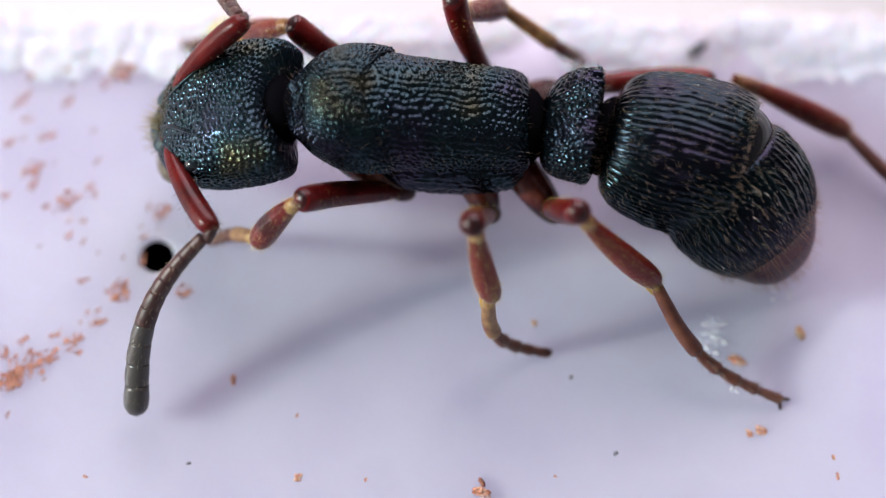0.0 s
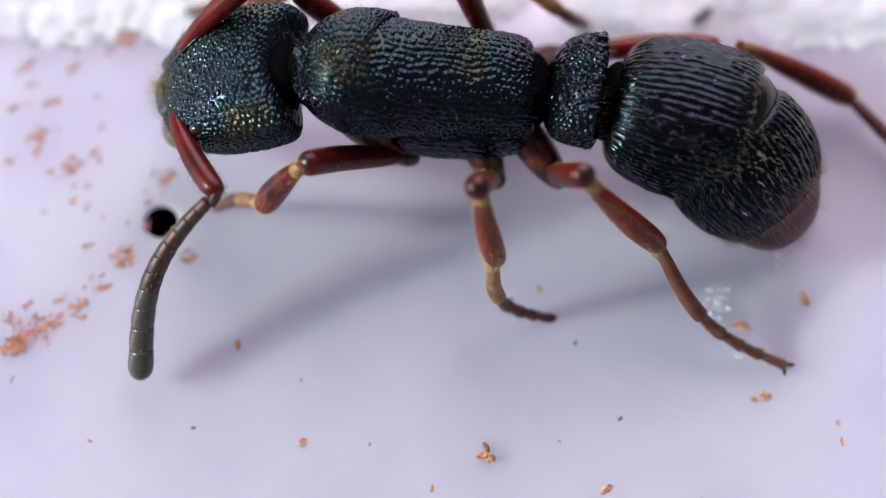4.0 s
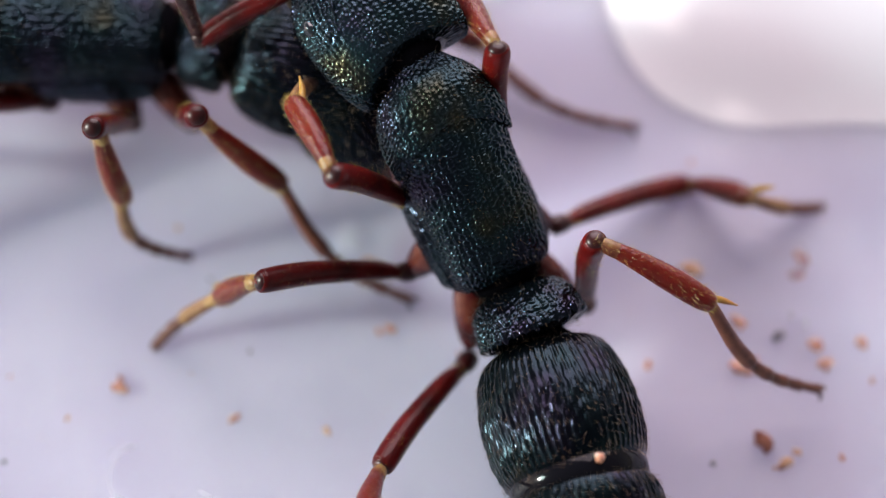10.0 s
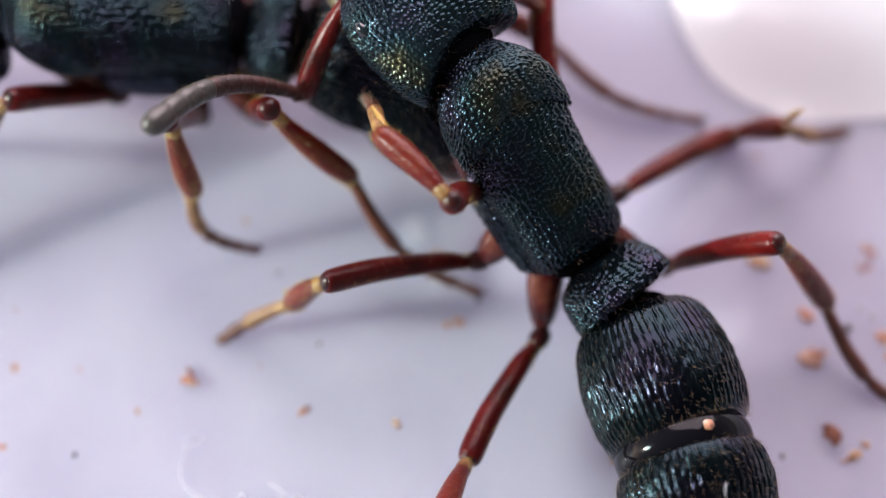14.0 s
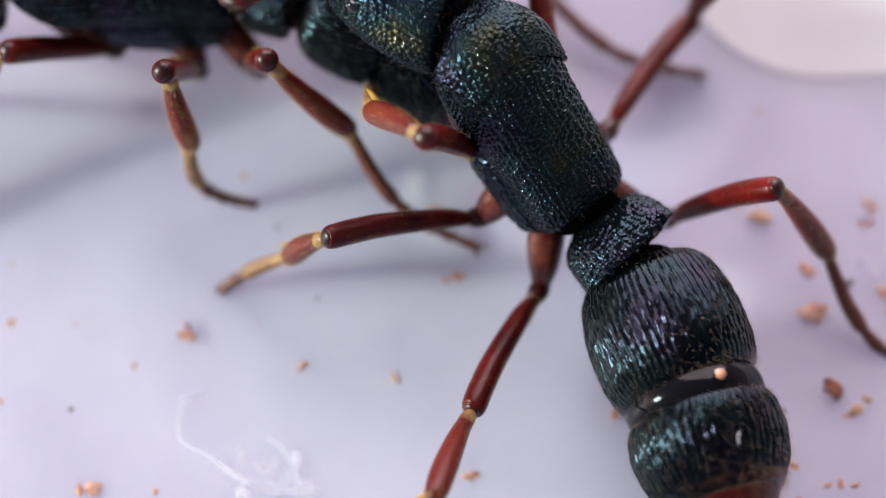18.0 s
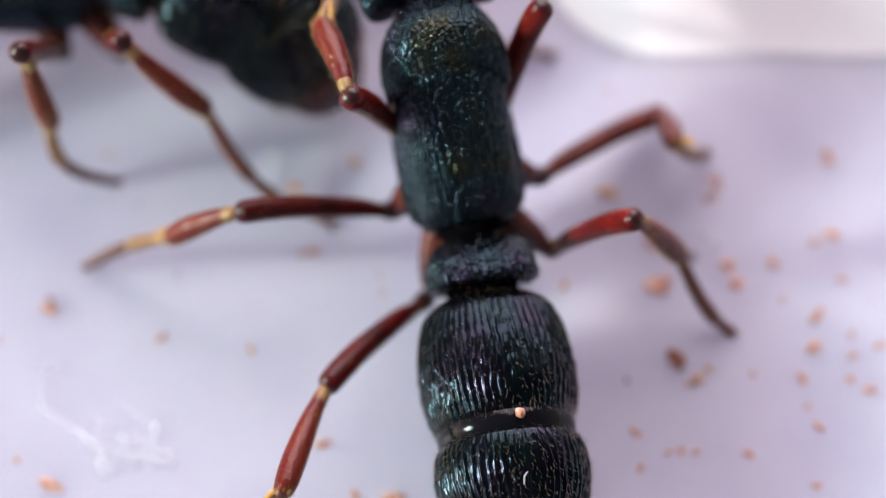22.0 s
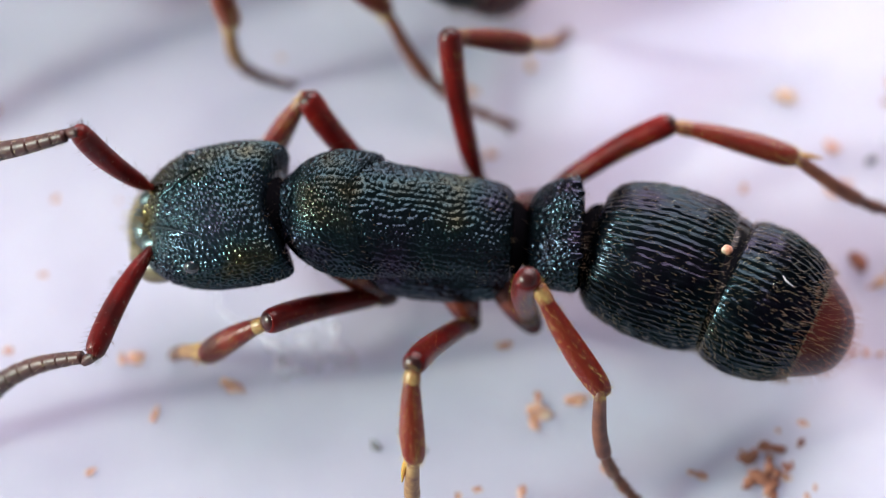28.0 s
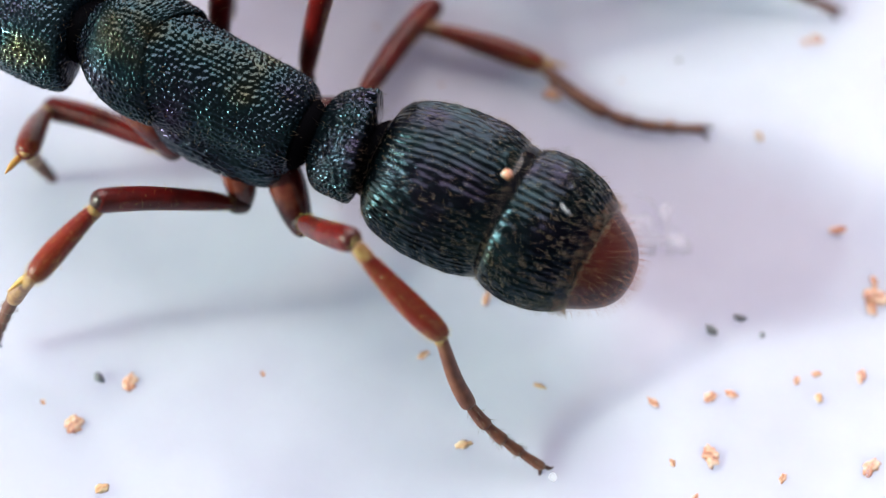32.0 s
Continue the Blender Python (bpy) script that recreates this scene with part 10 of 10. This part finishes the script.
    walk(ant_parts["left_funiculus"], [
        (0, aim(3.19, 0.84, 1.74, 4.66, 0.86, 0.49, 1)), (6, aim(3.19, 0.86, 1.76, 4.79, 1.09, 0.71, 1)),
        (6.5, aim(2.40, 1.24, 2.13, 4.05, 1.73, 1.25, 1)), (7, aim(2.22, 1.33, 2.16, 3.85, 2.03, 1.39, 1)),
        (7.5, aim(2.36, 1.45, 2.09, 3.94, 2.13, 1.23, 1)), (7.75, aim(2.78, 1.44, 1.86, 4.44, 2.16, 1.20, 1)),
        (8, aim(3.13, 1.26, 1.59, 4.85, 2.01, 1.15, 1)), (8.25, aim(2.88, 1.43, 1.84, 4.51, 2.19, 1.14, 1)),
        (8.5, aim(2.55, 1.48, 2.05, 4.06, 2.23, 1.11, 1)), (8.75, aim(2.58, 1.47, 1.91, 4.02, 2.18, 0.84, 1)),
        (9, aim(2.61, 1.46, 1.77, 3.98, 2.12, 0.58, 1)), (9.25, aim(2.57, 1.58, 1.23, 4.33, 2.25, 1.65, 1)),
        (9.5, aim(2.46, 1.45, 0.69, 3.31, 1.63, 2.41, 1)), (10, aim(2.17, 1.60, 0.66, 3.02, 1.93, 2.36, 1)),
        (11, aim(1.85, 1.57, 0.63, 3.10, 2.10, 1.99, 1)), (12, aim(1.77, 1.52, 0.64, 2.28, 2.44, 2.26, 1)),
        (13, aim(1.74, 1.46, 0.62, 2.25, 2.81, 1.90, 1)), (16, aim(1.36, 1.12, 0.68, 1.97, 2.68, 1.64, 1)),
        (17, aim(1.79, 1.53, 0.59, 3.26, 2.66, 1.13, 1)), (17.5, aim(2.08, 1.80, 1.12, 3.60, 2.90, 0.65, 1)),
        (18, aim(2.40, 1.71, 1.68, 3.54, 2.49, 0.33, 1)), (19, aim(2.94, 1.09, 1.71, 4.39, 1.40, 0.48, 1)),
        (20, aim(3.01, 0.94, 1.74, 4.51, 1.17, 0.54, 1)), (21, aim(3.09, 0.78, 1.74, 4.60, 0.92, 0.54, 1)),
        (22, aim(2.83, 1.21, 1.81, 4.27, 1.69, 0.61, 1)), (22.33, aim(2.56, 1.49, 1.41, 3.95, 2.06, 0.20, 1)),
        (22.67, aim(2.24, 1.54, 0.99, 3.58, 2.21, -0.23, 1)), (23, aim(1.92, 1.37, 0.62, 3.21, 2.13, -0.60, 1)),
        (23.5, aim(1.63, 1.66, 1.16, 2.82, 1.90, -0.34, 1)), (24, aim(1.45, 1.71, 1.73, 2.43, 1.41, 0.10, 1)),
        (24.25, aim(1.50, 1.79, 1.11, 2.57, 1.53, -0.48, 1)), (24.5, aim(1.72, 1.58, 0.55, 2.87, 1.35, -0.98, 1)),
        (25, aim(1.67, 1.46, 0.48, 2.79, 2.11, -0.95, 1)), (25.25, aim(1.50, 1.68, 0.99, 2.61, 2.60, -0.29, 1)),
        (25.5, aim(1.49, 1.66, 1.59, 2.56, 2.83, 0.49, 1)), (26, aim(1.60, 1.73, 1.62, 2.28, 3.01, 0.34, 1)),
        (26.5, aim(2.17, 1.81, 1.46, 3.15, 3.27, 0.66, 1)), (27.17, aim(2.43, 1.70, 1.40, 3.63, 2.80, 0.37, 1)),
        (27.83, aim(2.68, 1.54, 1.35, 4.02, 2.21, 0.14, 1)), (28.5, aim(2.91, 1.35, 1.29, 4.32, 1.55, -0.01, 1)),
        (29, aim(3.07, 1.09, 1.04, 4.41, 1.44, -0.30, 1)), (29.25, aim(3.03, 1.19, 1.66, 4.30, 1.41, 0.22, 1)),
        (29.5, aim(2.81, 1.05, 2.21, 4.00, 1.13, 0.69, 1)), (30, aim(2.66, 0.85, 2.44, 3.76, 0.85, 0.86, 1)),
        (30.25, aim(2.88, 1.06, 2.15, 4.20, 1.23, 0.76, 1)), (30.5, aim(3.02, 1.17, 1.75, 4.52, 1.51, 0.59, 1)),
        (30.75, aim(3.11, 1.01, 1.74, 4.65, 1.24, 0.59, 1)), (31, aim(3.20, 0.84, 1.72, 4.77, 0.96, 0.60, 1)),
        (31.5, aim(3.20, 0.88, 1.70, 4.76, 1.05, 0.58, 1)), (32, aim(3.13, 0.99, 1.72, 4.70, 1.23, 0.63, 1)),
    ])
    walk(ant_parts["right_scape"], [
        (0, aim(2.25, -0.47, 1.38, 2.75, -1.54, 1.69, -1)), (6, aim(2.25, -0.47, 1.38, 2.82, -1.52, 1.63, -1)),
        (6.5, aim(2.27, -0.40, 1.67, 2.95, -1.36, 2.02, -1)), (6.75, aim(2.28, -0.36, 1.69, 2.41, -1.49, 2.13, -1)),
        (7, aim(2.29, -0.32, 1.71, 1.84, -1.37, 2.14, -1)), (7.25, aim(2.30, -0.26, 1.69, 1.65, -1.10, 2.29, -1)),
        (7.5, aim(2.32, -0.21, 1.67, 1.51, -0.77, 2.39, -1)), (7.67, aim(2.33, -0.19, 1.64, 2.07, -1.15, 2.34, -1)),
        (7.83, aim(2.33, -0.16, 1.62, 2.72, -1.23, 2.07, -1)), (8, aim(2.34, -0.14, 1.59, 3.24, -0.96, 1.65, -1)),
        (8.5, aim(2.35, -0.03, 1.42, 3.11, -0.92, 1.83, -1)), (9, aim(2.32, -0.08, 1.22, 2.97, -0.88, 1.85, -1)),
        (9.25, aim(2.32, -0.12, 1.22, 3.02, -1.08, 1.44, -1)), (9.5, aim(2.31, -0.15, 1.22, 2.98, -1.14, 0.99, -1)),
        (10, aim(2.32, 0.01, 1.22, 3.11, -0.89, 0.99, -1)), (11, aim(2.32, 0.05, 1.22, 3.15, -0.82, 1.04, -1)),
        (12, aim(2.32, 0.03, 1.22, 3.11, -0.87, 1.00, -1)), (13, aim(2.32, -0.00, 1.22, 3.09, -0.93, 1.03, -1)),
        (16, aim(2.32, -0.06, 1.22, 3.05, -1.02, 1.06, -1)), (17, aim(2.32, 0.06, 1.22, 3.13, -0.83, 1.05, -1)),
        (18, aim(2.31, 0.11, 1.22, 3.17, -0.74, 1.06, -1)), (19, aim(2.27, -0.36, 1.24, 2.80, -1.44, 1.03, -1)),
        (20, aim(2.23, -0.45, 1.24, 2.72, -1.54, 1.00, -1)), (20.5, aim(2.22, -0.49, 1.24, 2.63, -1.61, 1.48, -1)),
        (21, aim(2.20, -0.53, 1.24, 2.48, -1.50, 1.93, -1)), (21.5, aim(2.25, -0.39, 1.25, 2.77, -1.47, 1.51, -1)),
        (22, aim(2.30, -0.26, 1.26, 2.97, -1.26, 1.05, -1)), (22.5, aim(2.31, -0.19, 1.27, 3.04, -1.16, 1.15, -1)),
        (23, aim(2.32, -0.12, 1.28, 3.10, -1.06, 1.26, -1)), (23.33, aim(2.31, 0.01, 1.29, 2.98, -0.84, 1.86, -1)),
        (23.67, aim(2.31, 0.15, 1.31, 2.69, -0.41, 2.32, -1)), (24, aim(2.30, 0.28, 1.32, 2.31, 0.16, 2.53, -1)),
        (24.5, aim(2.31, 0.28, 1.36, 2.33, -0.22, 2.47, -1)), (25, aim(2.31, 0.28, 1.38, 2.20, -0.34, 2.43, -1)),
        (25.5, aim(2.33, 0.17, 1.38, 2.36, -0.06, 2.58, -1)), (26, aim(2.33, 0.18, 1.38, 2.79, 0.08, 2.51, -1)),
        (26.5, aim(2.34, 0.10, 1.38, 3.20, 0.14, 2.25, -1)), (27.17, aim(2.33, -0.01, 1.38, 3.11, -0.06, 2.33, -1)),
        (27.83, aim(2.33, -0.11, 1.38, 3.00, -0.25, 2.39, -1)), (28.5, aim(2.32, -0.22, 1.38, 2.89, -0.45, 2.44, -1)),
        (29, aim(2.30, -0.33, 1.38, 3.12, -1.13, 1.87, -1)), (29.5, aim(2.33, -0.21, 1.38, 2.66, -1.14, 2.10, -1)),
        (30, aim(2.34, -0.14, 1.38, 2.40, -0.33, 2.59, -1)), (30.25, aim(2.32, -0.21, 1.38, 2.74, -0.87, 2.33, -1)),
        (30.5, aim(2.31, -0.28, 1.38, 2.97, -1.22, 1.80, -1)), (30.75, aim(2.28, -0.38, 1.38, 2.88, -1.38, 1.75, -1)),
        (31, aim(2.25, -0.47, 1.38, 2.78, -1.53, 1.69, -1)), (31.5, aim(2.26, -0.44, 1.38, 2.80, -1.48, 1.73, -1)),
        (32, aim(2.28, -0.39, 1.38, 2.86, -1.39, 1.77, -1)),
    ])
    walk(ant_parts["right_funiculus"], [
        (0, aim(2.75, -1.54, 1.69, 4.02, -2.49, 0.59, -1)), (6, aim(2.82, -1.52, 1.63, 4.23, -2.32, 0.57, -1)),
        (6.5, aim(2.95, -1.36, 2.02, 4.59, -2.20, 1.46, -1)), (6.75, aim(2.41, -1.49, 2.13, 3.91, -2.44, 1.38, -1)),
        (7, aim(1.84, -1.37, 2.14, 3.18, -2.41, 1.22, -1)), (7.25, aim(1.65, -1.10, 2.29, 3.37, -1.73, 1.71, -1)),
        (7.5, aim(1.51, -0.77, 2.39, 3.42, -0.92, 2.21, -1)), (7.67, aim(2.07, -1.15, 2.34, 3.97, -1.45, 2.15, -1)),
        (7.83, aim(2.72, -1.23, 2.07, 4.59, -1.67, 1.87, -1)), (8, aim(3.24, -0.96, 1.65, 5.07, -1.54, 1.44, -1)),
        (8.5, aim(3.11, -0.92, 1.83, 4.81, -1.22, 0.97, -1)), (9, aim(2.97, -0.88, 1.85, 4.50, -1.26, 0.74, -1)),
        (9.25, aim(3.02, -1.08, 1.44, 4.52, -1.51, 0.30, -1)), (9.5, aim(2.98, -1.14, 0.99, 4.44, -1.62, -0.18, -1)),
        (10, aim(3.11, -0.89, 0.99, 4.61, -1.17, -0.19, -1)), (11, aim(3.15, -0.82, 1.04, 4.65, -1.03, -0.16, -1)),
        (12, aim(3.11, -0.87, 1.00, 4.61, -1.13, -0.19, -1)), (13, aim(3.09, -0.93, 1.03, 4.57, -1.24, -0.17, -1)),
        (16, aim(3.05, -1.02, 1.06, 4.52, -1.42, -0.13, -1)), (17, aim(3.13, -0.83, 1.05, 4.63, -1.07, -0.15, -1)),
        (18, aim(3.17, -0.74, 1.06, 4.67, -0.92, -0.14, -1)), (19, aim(2.80, -1.44, 1.03, 4.18, -2.17, -0.10, -1)),
        (20, aim(2.72, -1.54, 1.00, 4.06, -2.35, -0.13, -1)), (20.5, aim(2.63, -1.61, 1.48, 3.93, -2.45, 0.32, -1)),
        (21, aim(2.48, -1.50, 1.93, 3.73, -2.37, 0.74, -1)), (21.5, aim(2.77, -1.47, 1.51, 4.13, -2.19, 0.35, -1)),
        (22, aim(2.97, -1.26, 1.05, 4.43, -1.83, -0.07, -1)), (22.5, aim(3.04, -1.16, 1.15, 4.53, -1.66, 0.04, -1)),
        (23, aim(3.10, -1.06, 1.26, 4.62, -1.48, 0.15, -1)), (23.33, aim(2.98, -0.84, 1.86, 4.36, -1.29, 0.60, -1)),
        (23.67, aim(2.69, -0.41, 2.32, 3.92, -0.88, 0.92, -1)), (24, aim(2.31, 0.16, 2.53, 3.38, -0.33, 1.00, -1)),
        (24.5, aim(2.33, -0.22, 2.47, 2.91, -1.61, 1.27, -1)), (25, aim(2.20, -0.34, 2.43, 2.98, 0.07, 0.71, -1)),
        (25.5, aim(2.36, -0.06, 2.58, 2.73, 0.59, 0.80, -1)), (26, aim(2.79, 0.08, 2.51, 3.78, 0.86, 1.05, -1)),
        (26.5, aim(3.20, 0.14, 2.25, 4.69, 0.23, 1.02, -1)), (27.17, aim(3.11, -0.06, 2.33, 4.58, -0.13, 1.08, -1)),
        (27.83, aim(3.00, -0.25, 2.39, 4.45, -0.49, 1.13, -1)), (28.5, aim(2.89, -0.45, 2.44, 4.30, -0.85, 1.18, -1)),
        (29, aim(3.12, -1.13, 1.87, 4.49, -1.80, 0.69, -1)), (29.5, aim(2.66, -1.14, 2.10, 3.30, -2.77, 1.29, -1)),
        (30, aim(2.40, -0.33, 2.59, 3.08, -1.75, 1.47, -1)), (30.25, aim(2.74, -0.87, 2.33, 3.86, -1.95, 1.18, -1)),
        (30.5, aim(2.97, -1.22, 1.80, 4.43, -1.89, 0.73, -1)), (30.75, aim(2.88, -1.38, 1.75, 4.29, -2.16, 0.68, -1)),
        (31, aim(2.78, -1.53, 1.69, 4.13, -2.42, 0.64, -1)), (31.5, aim(2.80, -1.48, 1.73, 4.18, -2.32, 0.68, -1)),
        (32, aim(2.86, -1.39, 1.77, 4.28, -2.16, 0.72, -1)),
    ])


motions()
